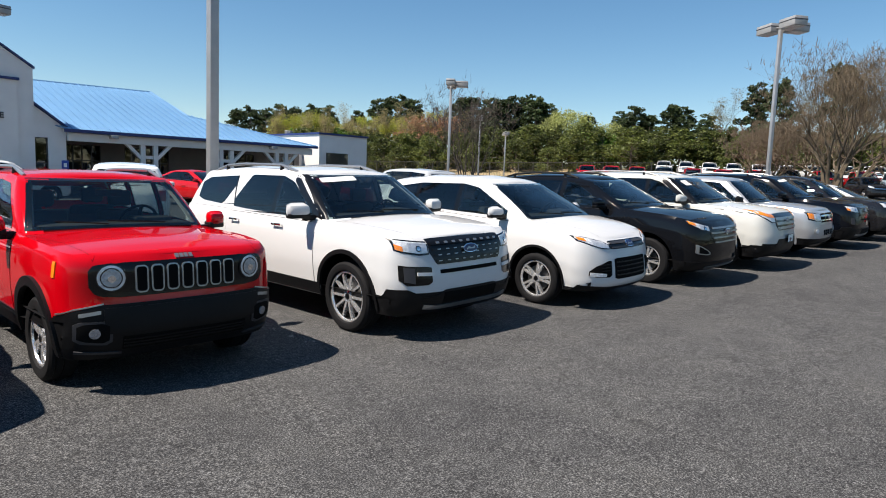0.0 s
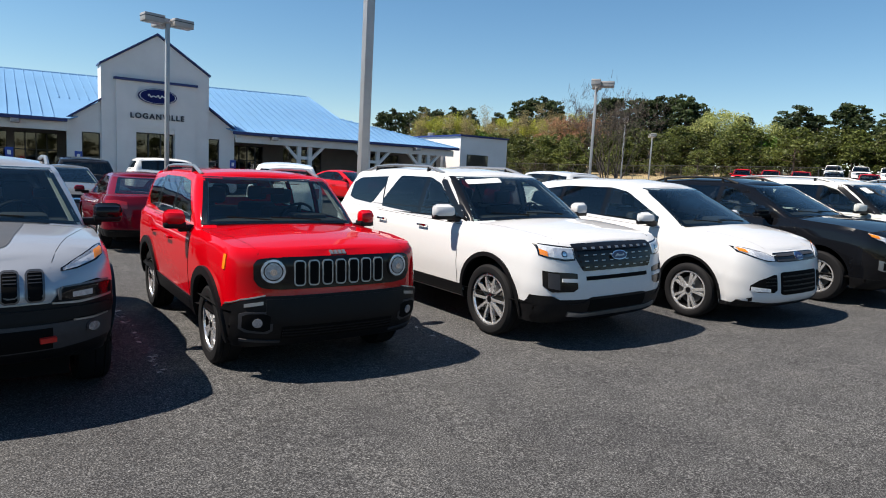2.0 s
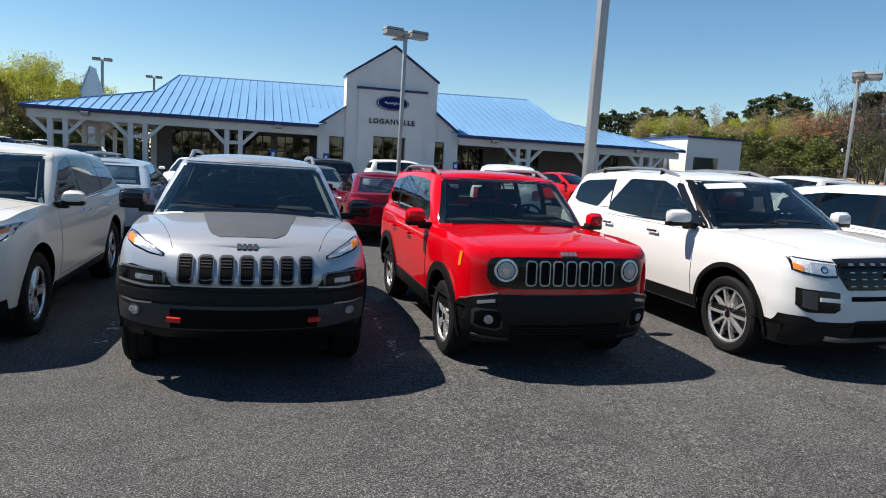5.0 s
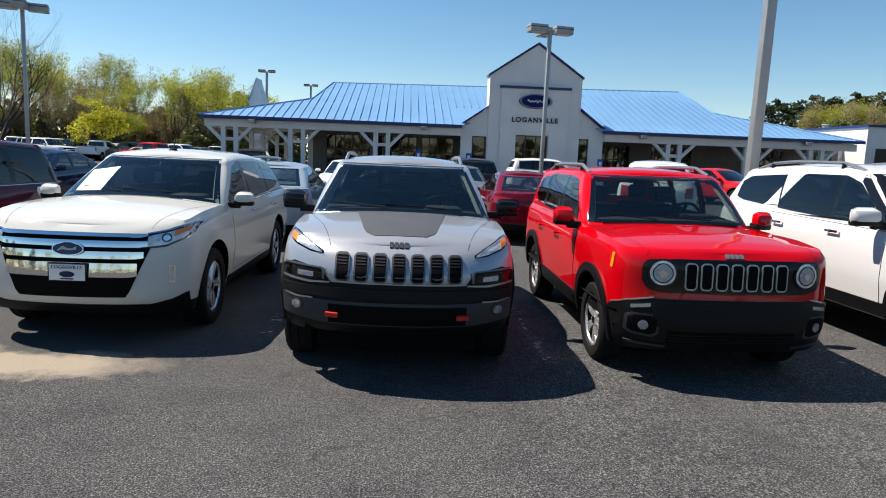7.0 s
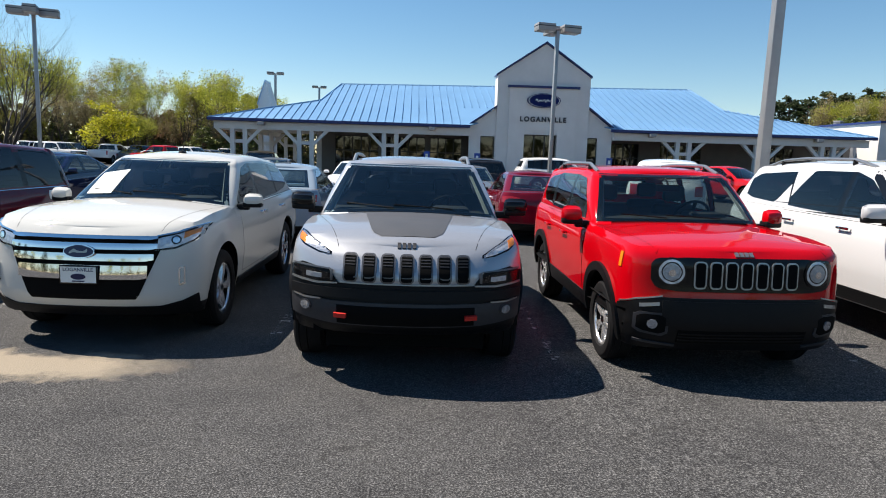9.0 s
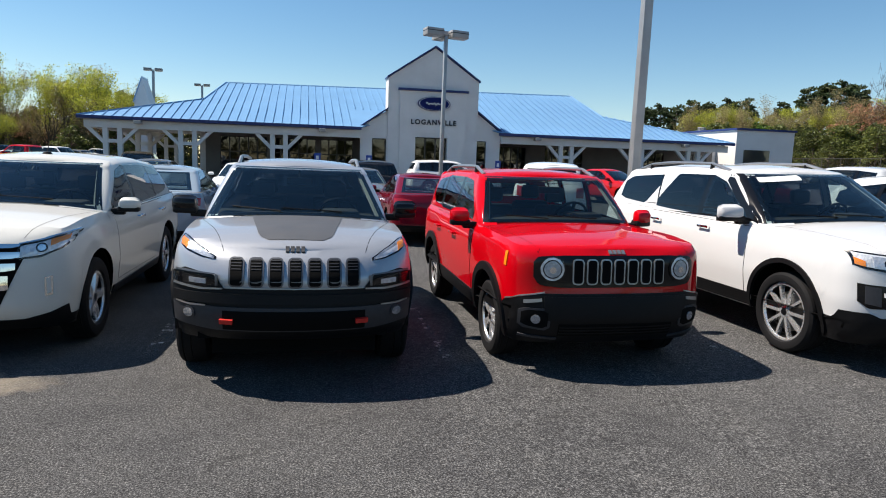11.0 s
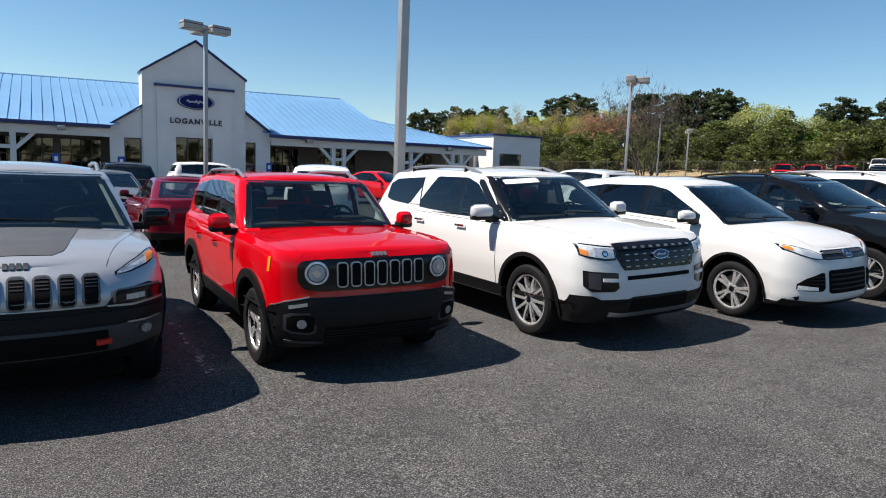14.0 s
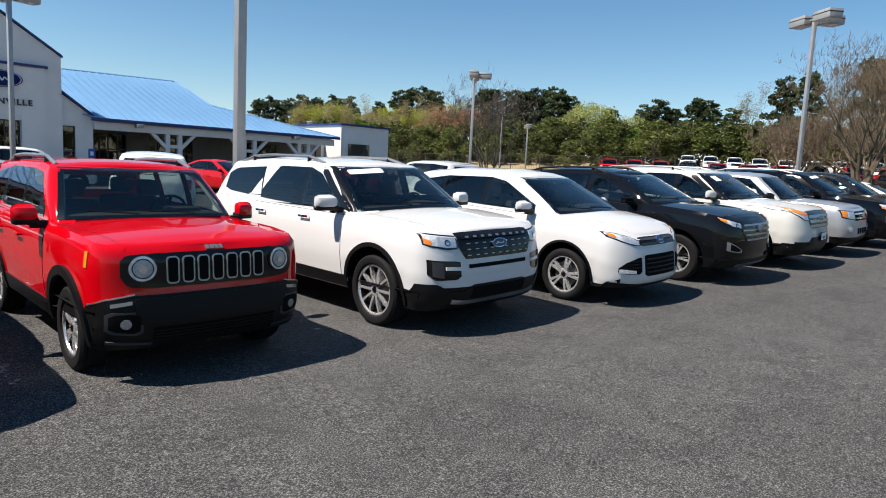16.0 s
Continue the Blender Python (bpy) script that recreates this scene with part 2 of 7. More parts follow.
def box(bm, lo, hi, bevel=0.0, m=None, mat=0):
    c = [(a + b) / 2 for a, b in zip(lo, hi)]
    s = [b - a for a, b in zip(lo, hi)]
    r = bmesh.ops.create_cube(bm, size=1.0, matrix=Matrix.Translation(c) @ Matrix.Diagonal((*s, 1)))
    vs = r["verts"]
    if bevel:
        es = list({e for v in vs for e in v.link_edges})
        g = bmesh.ops.bevel(bm, geom=es, offset=bevel, segments=2, affect="EDGES", profile=0.5)
        vs = g["verts"]
        vs = list({v for f in g["faces"] for v in f.verts} | set(v for v in r["verts"] if v.is_valid))
    if m is not None:
        bmesh.ops.transform(bm, matrix=m, verts=vs)
    if mat:
        for f in {f for v in vs for f in v.link_faces}:
            f.material_index = mat
    return vs


def boxed(lo, hi, bevel=0.0, m=None):
    bm = bmesh.new()
    box(bm, lo, hi, bevel, m)
    return bm


def tube(bm, a, b, ra, rb=None, n=10, cap=True):
    """A round bar from a to b."""
    a, b = Vector(a), Vector(b)
    rb = ra if rb is None else rb
    q = (b - a).to_track_quat("Z", "Y").to_matrix()
    rings = []
    for c, r in ((a, ra), (b, rb)):
        rings.append([bm.verts.new(c + q @ Vector((r * math.cos(2 * math.pi * k / n), r * math.sin(2 * math.pi * k / n), 0))) for k in range(n)])
    for k in range(n):
        bm.faces.new((rings[0][k], rings[0][(k + 1) % n], rings[1][(k + 1) % n], rings[1][k]))
    if cap:
        bm.faces.new(rings[0][::-1])
        bm.faces.new(rings[1])


def sweep(bm, pts, r, n=8):
    """One unbroken round bar along a line of points."""
    rings = []
    for k, p in enumerate(pts):
        d = (pts[min(k + 1, len(pts) - 1)] - pts[max(k - 1, 0)])
        q = d.to_track_quat("Z", "Y").to_matrix()
        rings.append([bm.verts.new(p + q @ Vector((r * math.cos(2 * math.pi * j / n), r * math.sin(2 * math.pi * j / n), 0))) for j in range(n)])
    for a, b in zip(rings, rings[1:]):
        for j in range(n):
            bm.faces.new((a[j], a[(j + 1) % n], b[(j + 1) % n], b[j]))
    bm.faces.new(rings[0][::-1])
    bm.faces.new(rings[-1])


def lathe(bm, profile, axis="x", n=40, centre=(0, 0, 0), mat=0):
    """Turns (along, radius) pairs round an axis."""
    rows = []
    for s, r in profile:
        ring = []
        for k in range(n):
            c, d = r * math.cos(2 * math.pi * k / n), r * math.sin(2 * math.pi * k / n)
            p = {"x": (s, c, d), "y": (c, s, d), "z": (c, d, s)}[axis]
            ring.append(bm.verts.new(Vector(p) + Vector(centre)))
        rows.append(ring)
    for a, b in zip(rows, rows[1:]):
        for k in range(n):
            f = bm.faces.new((a[k], a[(k + 1) % n], b[(k + 1) % n], b[k]))
            f.material_index = mat
    return rows


def flat_text(words, size, mat, parent, m, depth=0.004, name="lettering", bold=0.0, spacing=1.0):
    cu = bpy.data.curves.new(name, "FONT")
    cu.body, cu.size, cu.extrude, cu.align_x, cu.align_y = words, size, depth, "CENTER", "CENTER"
    cu.offset, cu.space_character = bold, spacing
    tmp = new(name, cu)
    me = bpy.data.meshes.new_from_object(tmp.evaluated_get(bpy.context.evaluated_depsgraph_get()))
    bpy.data.objects.remove(tmp)
    me.materials.clear()
    me.materials.append(mat)
    ob = new(name, me)
    ob.parent, ob.matrix_basis = parent, m
    return ob


def spow(v, e):
    return math.copysign(abs(v) ** e, v)


def at(pairs, x):
    return float(np.interp(x, [p[0] for p in pairs], [p[1] for p in pairs]))


# ---- cars ----
# A car stands on z = 0 with its front axle over the origin and faces -y.
class Shape:
    """Outer surface of a car from a few profiles, and patches cut to lie on it."""

    def __init__(self, **k):
        d = dict(W=1.86, wb=2.72, fo=0.9, ro=0.9, R=0.36, Ra=0.43, sill=0.30, chin=0.24, tail=0.30,
                 top=[(-0.9, 0.92), (0.1, 1.02), (0.5, 1.05), (3.4, 1.12)], crown=[(-0.9, 0.0), (-0.6, 0.05), (0.3, 0.06), (0.6, 0.02), (4, 0.02)],
                 nose=[(0, 0.14), (0.12, 0.04), (0.3, 0.0), (0.6, 0.02), (0.85, 0.05), (0.95, 0.09), (1, 0.17)],
                 stern=[(0, 0.1), (0.15, 0.0), (0.5, 0.02), (0.8, 0.05), (1, 0.12)],
                 flank=[(0, 0.93), (0.12, 0.965), (0.45, 1.0), (0.72, 0.99), (0.9, 0.965), (1, 0.915)],
                 nf=3.0, df=0.42, nr=3.2, dr=0.4,
                 cowl=0.42, back=3.55, gw=0.90, roof_front=1.25, roof_back=3.2, rw=0.69,
                 roof=[(1.2, 1.60), (2.0, 1.64), (3.3, 1.58)], dome=0.05, ws=0.30, belly=0.02, skirt=0.0, taper=0.03)
        d.update(k)
        self.W = d["W"]
        self.wb = d["wb"]
        self.fo = d["fo"]
        self.ro = d["ro"]
        self.R = d["R"]
        self.Ra = d["Ra"]
        self.sill = d["sill"]
        self.chin = d["chin"]
        self.tail = d["tail"]
        self.top = d["top"]
        self.crown = d["crown"]
        self.nose = d["nose"]
        self.stern = d["stern"]
        self.flank = d["flank"]
        self.nf = d["nf"]
        self.df = d["df"]
        self.nr = d["nr"]
        self.dr = d["dr"]
        self.cowl = d["cowl"]
        self.back = d["back"]
        self.gw = d["gw"]
        self.roof_front = d["roof_front"]
        self.roof_back = d["roof_back"]
        self.rw = d["rw"]
        self.roof = d["roof"]
        self.dome = d["dome"]
        self.ws = d["ws"]
        self.belly = d["belly"]
        self.taper = d["taper"]
        self.skirt = d["skirt"] or self.chin + 0.05
        self.Wh = self.W / 2
        self.make_lower()
        self.make_upper()

    def flank_cols(self):
        y0, y1 = -self.fo + self.df + 0.015, self.wb + self.ro - self.dr - 0.015
        ys = set(np.round(np.linspace(y0, y1, 46), 4))
        for ya in (0.0, self.wb):
            ys = {y for y in ys if abs(abs(y - ya) - self.Ra) > 0.02 and abs(y - ya) > self.Ra}
            for k in range(17):
                ys.add(round(ya - self.Ra * math.cos(math.pi * k / 16), 4))
            ys |= {round(ya - self.Ra - 0.004, 4), round(ya + self.Ra + 0.004, 4)}
        return sorted(y for y in ys if y0 <= y <= y1)

    def make_lower(self):
        cols = [("f", math.pi / 2 * k / 20) for k in range(21)]
        cols += [("s", y) for y in self.flank_cols()]
        cols += [("r", math.pi / 2 * k / 14) for k in range(14, -1, -1)]
        vs = np.linspace(0, 1, 17)
        bm = bmesh.new()
        grid = []
        for kind, a in cols:
            if kind == "f":
                yr = -self.fo + 0.05 * math.cos(a) + self.df * (1 - spow(math.cos(a), 2 / self.nf))
                zb = self.chin
            elif kind == "s":
                yr, zb = a, self.sill if self.Ra < a < self.wb - self.Ra else (self.chin if a < 0 else self.tail)
                for ya in (0.0, self.wb):
                    if abs(a - ya) <= self.Ra + 1e-4:
                        zb = self.R + 0.02 + math.sqrt(max(0, self.Ra ** 2 - (a - ya) ** 2))
            else:
                yr, zb = self.wb + self.ro - self.dr * (1 - spow(math.cos(a), 2 / self.nr)), self.tail
            zt = at(self.top, yr)
            line = []
            for v in vs:
                z = zb + (zt - zb) * v
                vv = v if kind != "s" else max(0.0, (z - self.sill) / (zt - self.sill))
                w = self.Wh * at(self.flank, vv) * (1 - self.taper * (max(0.0, -yr) / self.fo) ** 1.5)
                if kind == "f":
                    x, y = w * spow(math.sin(a), 2 / self.nf), -self.fo + at(self.nose, v) * math.cos(a) + self.df * (1 - spow(math.cos(a), 2 / self.nf))
                elif kind == "r":
                    x, y = w * spow(math.sin(a), 2 / self.nr), self.wb + self.ro - at(self.stern, v) * math.cos(a) - self.dr * (1 - spow(math.cos(a), 2 / self.nr))
                else:
                    x, y = w, a
                line.append((x, y, z))
            grid.append(line)
        n = len(grid)
        right = [[bm.verts.new(p) for p in line] for line in grid]
        left = [[bm.verts.new((-p[0], p[1], p[2])) if p[0] > 1e-6 else right[i][j] for j, p in enumerate(line)] for i, line in enumerate(grid)]
        for side, flip in ((right, False), (left, True)):
            for a, b in zip(side, side[1:]):
                for j in range(len(vs) - 1):
                    f = [a[j], b[j], b[j + 1], a[j + 1]]
                    f = [v for i, v in enumerate(f) if v not in f[:i]]
                    if len(f) > 2:
                        face = bm.faces.new(f if not flip else f[::-1])
                        mid = face.calc_center_median()
                        if mid.y < -0.3 and mid.z < self.skirt or mid.y > self.wb + 0.3 and mid.z < self.tail + 0.12:
                            face.material_index = 2
        # bonnet and deck
        ns = 8
        prev = None
        for i in range(n):
            r, l = right[i][-1], left[i][-1]
            if r is l:
                row = [r] * (ns + 1)
            else:
                c = at(self.crown, r.co.y) * min(1.0, r.co.x / (0.6 * self.Wh))
                row = [l] + [bm.verts.new((r.co.x * s, r.co.y, r.co.z + c * (1 - s * s))) for s in np.linspace(-1, 1, ns + 1)[1:-1]] + [r]
            if prev:
                for j in range(ns):
                    f = [prev[j], row[j], row[j + 1], prev[j + 1]]
                    f = [v for k, v in enumerate(f) if v not in f[:k]]
                    if len(f) > 2:
                        face = bm.faces.new(f[::-1])
                        if min(v.co.y for v in f) > self.cowl + self.ws + 0.1 and max(v.co.y for v in f) < self.back + 0.05:
                            face.material_index = 1
            prev = row
        bmesh.ops.recalc_face_normals(bm, faces=bm.faces)
        self.lower = bm
        self.lower_tree = bvhtree.BVHTree.FromBMesh(bm)

    def make_upper(self):
        cols = [("f", math.pi / 2 * k / 22) for k in range(23)]
        cols += [("s", t) for t in np.linspace(0, 1, 110)[1:-1]]
        cols += [("r", math.pi / 2 * k / 14) for k in range(14, -1, -1)]
        vs = list(np.linspace(0, 0.84, 29)) + [0.87, 0.90, 0.925, 0.95, 0.98, 1.0]
        bm = bmesh.new()
        n1, n2 = 2.6, 4.0
        gw, rw = self.gw * self.Wh, self.rw * self.Wh
        grid = []
        for kind, a in cols:
            if kind == "f":
                s, c = spow(math.sin(a), 2 / n1), spow(math.cos(a), 2 / n1)
                B = [gw * s, self.cowl + self.ws * (1 - c)]
                T = [rw * s, self.roof_front + self.ws * 0.7 * (1 - c)]
                out = Vector((0.3 * s, -c)).normalized()
            elif kind == "r":
                s, c = spow(math.sin(a), 2 / n2), spow(math.cos(a), 2 / n2)
                B = [gw * s, self.back - 0.25 * (1 - c)]
                T = [rw * s, self.roof_back - 0.2 * (1 - c)]
                out = Vector((0.3 * s, c)).normalized()
            else:
                B = [gw, self.cowl + self.ws + (self.back - 0.25 - self.cowl - self.ws) * a]
                T = [rw, self.roof_front + self.ws * 0.7 + (self.roof_back - 0.2 - self.roof_front - self.ws * 0.7) * a]
                out = Vector((1, 0))
            zb = at(self.top, B[1]) + at(self.crown, B[1]) * (1 - min(1, (B[0] / (0.915 * self.Wh)) ** 2)) - 0.015
            zt = at(self.roof, T[1])
            line = []
            for v in vs:
                x, y = B[0] + (T[0] - B[0]) * v, B[1] + (T[1] - B[1]) * v
                bulge = self.belly * math.sin(math.pi * v)
                x, y = x + out.x * bulge, y + out.y * bulge
                z = zb + (zt - zb) * v
                if v > 0.84:
                    k = ((v - 0.84) / 0.16) ** 2
                    x, y = x - 0.05 * k * (out.x if kind == "s" else 0.2 * out.x), y - 0.05 * k * out.y
                    z += 0.012 * (1 - k)
                line.append((max(0.0, x) if kind != "s" else x, y, z))
            if a == 0.0 and kind != "s":
                line = [(0.0, y, z) for x, y, z in line]
            grid.append(line)
        right = [[bm.verts.new(p) for p in line] for line in grid]
        left = [[bm.verts.new((-p[0], p[1], p[2])) if p[0] > 1e-6 else right[i][j] for j, p in enumerate(line)] for i, line in enumerate(grid)]
        for side, flip in ((right, False), (left, True)):
            for a, b in zip(side, side[1:]):
                for j in range(len(vs) - 1):
                    f = [a[j], b[j], b[j + 1], a[j + 1]]
                    bm.faces.new(f if not flip else f[::-1])
        prev, ns = None, 10
        for i in range(len(grid)):
            r, l = right[i][-1], left[i][-1]
            if r is l:
                row = [r] * (ns + 1)
            else:
                c = self.dome * min(1.0, (r.co.x / rw) ** 1.5)
                row = [l] + [bm.verts.new((r.co.x * s, r.co.y, r.co.z + c * (1 - abs(s) ** 2.2))) for s in np.linspace(-1, 1, ns + 1)[1:-1]] + [r]
            if prev:
                for j in range(ns):
                    f = [prev[j], row[j], row[j + 1], prev[j + 1]]
                    f = [v for k, v in enumerate(f) if v not in f[:k]]
                    if len(f) > 2:
                        bm.faces.new(f[::-1])
            prev = row
        bmesh.ops.recalc_face_normals(bm, faces=bm.faces)
        self.upper = bm
        self.upper_tree = bvhtree.BVHTree.FromBMesh(bm)

    def on(self, tree, way, u, w):
        """Where a straight line from one side meets the body: u runs along it, w is height (for 'top', u is x and w is y)."""
        if way == "top":
            o, d = Vector((u, w, 5)), Vector((0, 0, -1))
        elif way in ("front", "rear"):
            o, d = Vector((u, -9 if way == "front" else 14, w)), Vector((0, 1 if way == "front" else -1, 0))
        else:
            s = 1 if way == "right" else -1
            o, d = Vector((9 * s, u, w)), Vector((-s, 0, 0))
        p, nrm, _, _ = tree.ray_cast(o, d)
        if p is None:
            q = {"right": Vector((self.Wh, u, w)), "left": Vector((-self.Wh, u, w)), "front": Vector((u, -self.fo + 0.05, w)), "rear": Vector((u, self.wb + self.ro, w))}.get(way, Vector((u, w, 1.2)))
            p, nrm, _, _ = tree.find_nearest(q)
        if nrm.dot(d) > 0:
            nrm = -nrm
        return p, (nrm * 0.75 - d * 0.25).normalized()

    def patch(self, way, fn, ns, nv, off=0.004, thick=0.012, tree=None, bm=None, rim=True):
        """A sheet of its own thickness that follows the body; fn(s, v) gives (u, w) for s, v in 0..1."""
        tree = tree or self.lower_tree
        bm = bm or bmesh.new()
        O, I = [], []
        for i in range(ns + 1):
            o, q = [], []
            for j in range(nv + 1):
                p, nrm = self.on(tree, way, *fn(i / ns, j / nv))
                o.append(bm.verts.new(p + nrm * off))
                if rim:
                    q.append(bm.verts.new(p + nrm * (off - thick)))
            O.append(o)
            I.append(q)
        for i in range(ns):
            for j in range(nv):
                bm.faces.new((O[i][j], O[i + 1][j], O[i + 1][j + 1], O[i][j + 1]))
        if rim:
            for j in range(nv):
                bm.faces.new((O[0][j], O[0][j + 1], I[0][j + 1], I[0][j]))
                bm.faces.new((O[ns][j], I[ns][j], I[ns][j + 1], O[ns][j + 1]))
            for i in range(ns):
                bm.faces.new((O[i][0], I[i][0], I[i + 1][0], O[i + 1][0]))
                bm.faces.new((O[i][nv], O[i + 1][nv], I[i + 1][nv], I[i][nv]))
        bmesh.ops.recalc_face_normals(bm, faces=bm.faces)
        return bm


def strip(cols):
    """A shape between two lines: columns of (u, low, high)."""
    us = [c[0] for c in cols]

    def fn(s, v):
        u = us[0] + (us[-1] - us[0]) * s
        lo, hi = float(np.interp(u, us, [c[1] for c in cols])), float(np.interp(u, us, [c[2] for c in cols]))
        return u, lo + (hi - lo) * v
    if us[0] > us[-1]:
        cols = sorted(cols)
        return strip(cols)
    return fn


def mirror(cols):
    return [(-u, a, b) for u, a, b in cols][::-1]


def oval(cx, cz, rx, rz):
    def fn(s, v):
        a, r = 2 * math.pi * s, v
        return cx + rx * r * math.cos(a), cz + rz * r * math.sin(a)
    return fn


def ring_round(ya, za, r0, r1, a0, a1):
    def fn(s, v):
        a, r = a0 + (a1 - a0) * s, r0 + (r1 - r0) * v
        return ya + r * math.cos(a), za + r * math.sin(a)
    return fn


DISC = plain("brake_disc_steel", (0.16, 0.155, 0.15), 0.5, 0.8, vary=0.15)
WHEELS = {}


def wheel_meshes(R, rim, width, spokes, style, mat):
    """Tyre and rim, turned about x; the outer face looks to +x."""
    key = (R, rim, width, spokes, style, mat.name)
    if key in WHEELS:
        return WHEELS[key]
    h = width / 2
    bm = bmesh.new()
    side = [(h * 0.72, rim + 0.004), (h * 0.93, rim + 0.02), (h, rim + (R - rim) * 0.45), (h * 0.96, R - 0.03), (h * 0.80, R - 0.006)]
    lathe(bm, side + [(h * 0.62, R), (h * 0.56, R - 0.008), (h * 0.50, R), (h * 0.1, R), (h * 0.05, R - 0.008), (0, R)] + [(-a, b) for a, b in side[::-1]], n=44)
    tyre = part("tyre", bm, TYRE, crease=30)
    bm = bmesh.new()
    # barrel and back disc painted near-black for the shade between the spokes
    lathe(bm, [(-h * 0.7, rim - 0.01), (h * 0.3, rim - 0.035), (h * 0.66, rim - 0.020)], n=44, mat=1)
    lathe(bm, [(h * 0.66, rim - 0.020), (h * 0.80, rim - 0.012), (h * 0.80, rim + 0.006), (h * 0.70, rim + 0.008)], n=44)
    lathe(bm, [(h * 0.1, rim - 0.03), (h * 0.1, 0.02)], n=30, mat=1)
    lathe(bm, [(h * 0.14, rim * 0.70), (h * 0.2, rim * 0.70), (h * 0.2, 0.05)], n=30, mat=3)
    lathe(bm, [(h * 0.35, 0.075), (h * 0.66, 0.07), (h * 0.72, 0.055), (h * 0.72, 0.0001)], n=20)
    lathe(bm, [(h * 0.72, 0.036), (h * 0.75, 0.034), (h * 0.75, 0.0001)], n=16, mat=2)
    n = spokes * (2 if style == "twin" else 1)
    for k in range(n):
        if style == "twin":
            a = 2 * math.pi * (k // 2) / spokes + (0.16 if k % 2 else -0.16)
            w0, w1 = 0.019, 0.024
        elif style == "fork":
            a = 2 * math.pi * k / spokes
            w0, w1 = 0.036, 0.055
        else:
            a = 2 * math.pi * k / spokes
            w0, w1 = (0.034, 0.024) if spokes < 8 else (0.020, 0.019)
        c, s = math.cos(a), math.sin(a)
        vs = []
        for r, w, xo in ((0.05, w0, 0.68), ((rim + 0.05) / 2, (w0 + w1) / 2 * 0.9, 0.76), (rim - 0.006, w1, 0.72)):
            for dx in (h * xo, h * xo - 0.035):
                for sw in (-w, w):
                    ww = sw * (0.75 if dx > h * xo - 0.01 else 1.0)
                    vs.append(bm.verts.new((dx, r * c - ww * s, r * s + ww * c)))
        for i in (0, 4):
            for q in ((0, 1, 5, 4), (2, 6, 7, 3), (0, 4, 6, 2), (1, 3, 7, 5)):
                bm.faces.new([vs[i + j] for j in q])
    for k in range(5):
        a = 2 * math.pi * (k + 0.5) / 5
        tube(bm, (h * 0.4, 0.052 * math.cos(a), 0.052 * math.sin(a)), (h * 0.74, 0.052 * math.cos(a), 0.052 * math.sin(a)), 0.009, n=6)
    bmesh.ops.recalc_face_normals(bm, faces=bm.faces)
    rimob = part("rim", bm, [mat, VOIDSHADE, GLOSSBLACK, DISC], crease=30)
    WHEELS[key] = (tyre.data, rimob.data)
    bpy.data.objects.remove(tyre)
    bpy.data.objects.remove(rimob)
    return WHEELS[key]


def add_wheels(S, car, rim=0.23, width=0.235, spokes=5, style="plain", mat=None):
    tyre_me, rim_me = wheel_meshes(S.R, rim, width, spokes, style, mat or ALLOY)
    for ya in (0.0, S.wb):
        for s in (1, -1):
            t = new("wheel", tyre_me)
            t.parent = car
            t.matrix_basis = pose(s * (S.Wh - width / 2 - 0.022), ya, S.R, 0, 0, 0 if s > 0 else 180)
            r = new("rim", rim_me)
            r.parent = t


def cut_windows(S, wins):
    """Takes the body skin away behind the panes."""
    gone = []
    for f in S.upper.faces:
        c = f.calc_center_median()
        for way, fn_in in wins:
            if way == "front" and c.y < (S.cowl + S.roof_front) / 2 + 0.55 and fn_in(c.x, c.z) and f.normal.y < -0.2:
                gone.append(f)
                break
            if way == "side" and abs(c.x) > 0.3 and abs(f.normal.x) > 0.5 and fn_in(c.y, c.z):
                gone.append(f)
                break
            if way == "rear" and c.y > S.roof_back - 0.4 and f.normal.y > 0.2 and fn_in(c.x, c.z):
                gone.append(f)
                break
    bmesh.ops.delete(S.upper, geom=gone, context="FACES")


def pillars(sides):
    return [(a[-1], b[0]) for a, b in zip(sides, sides[1:]) if b[0][0] - a[-1][0] < 0.13]


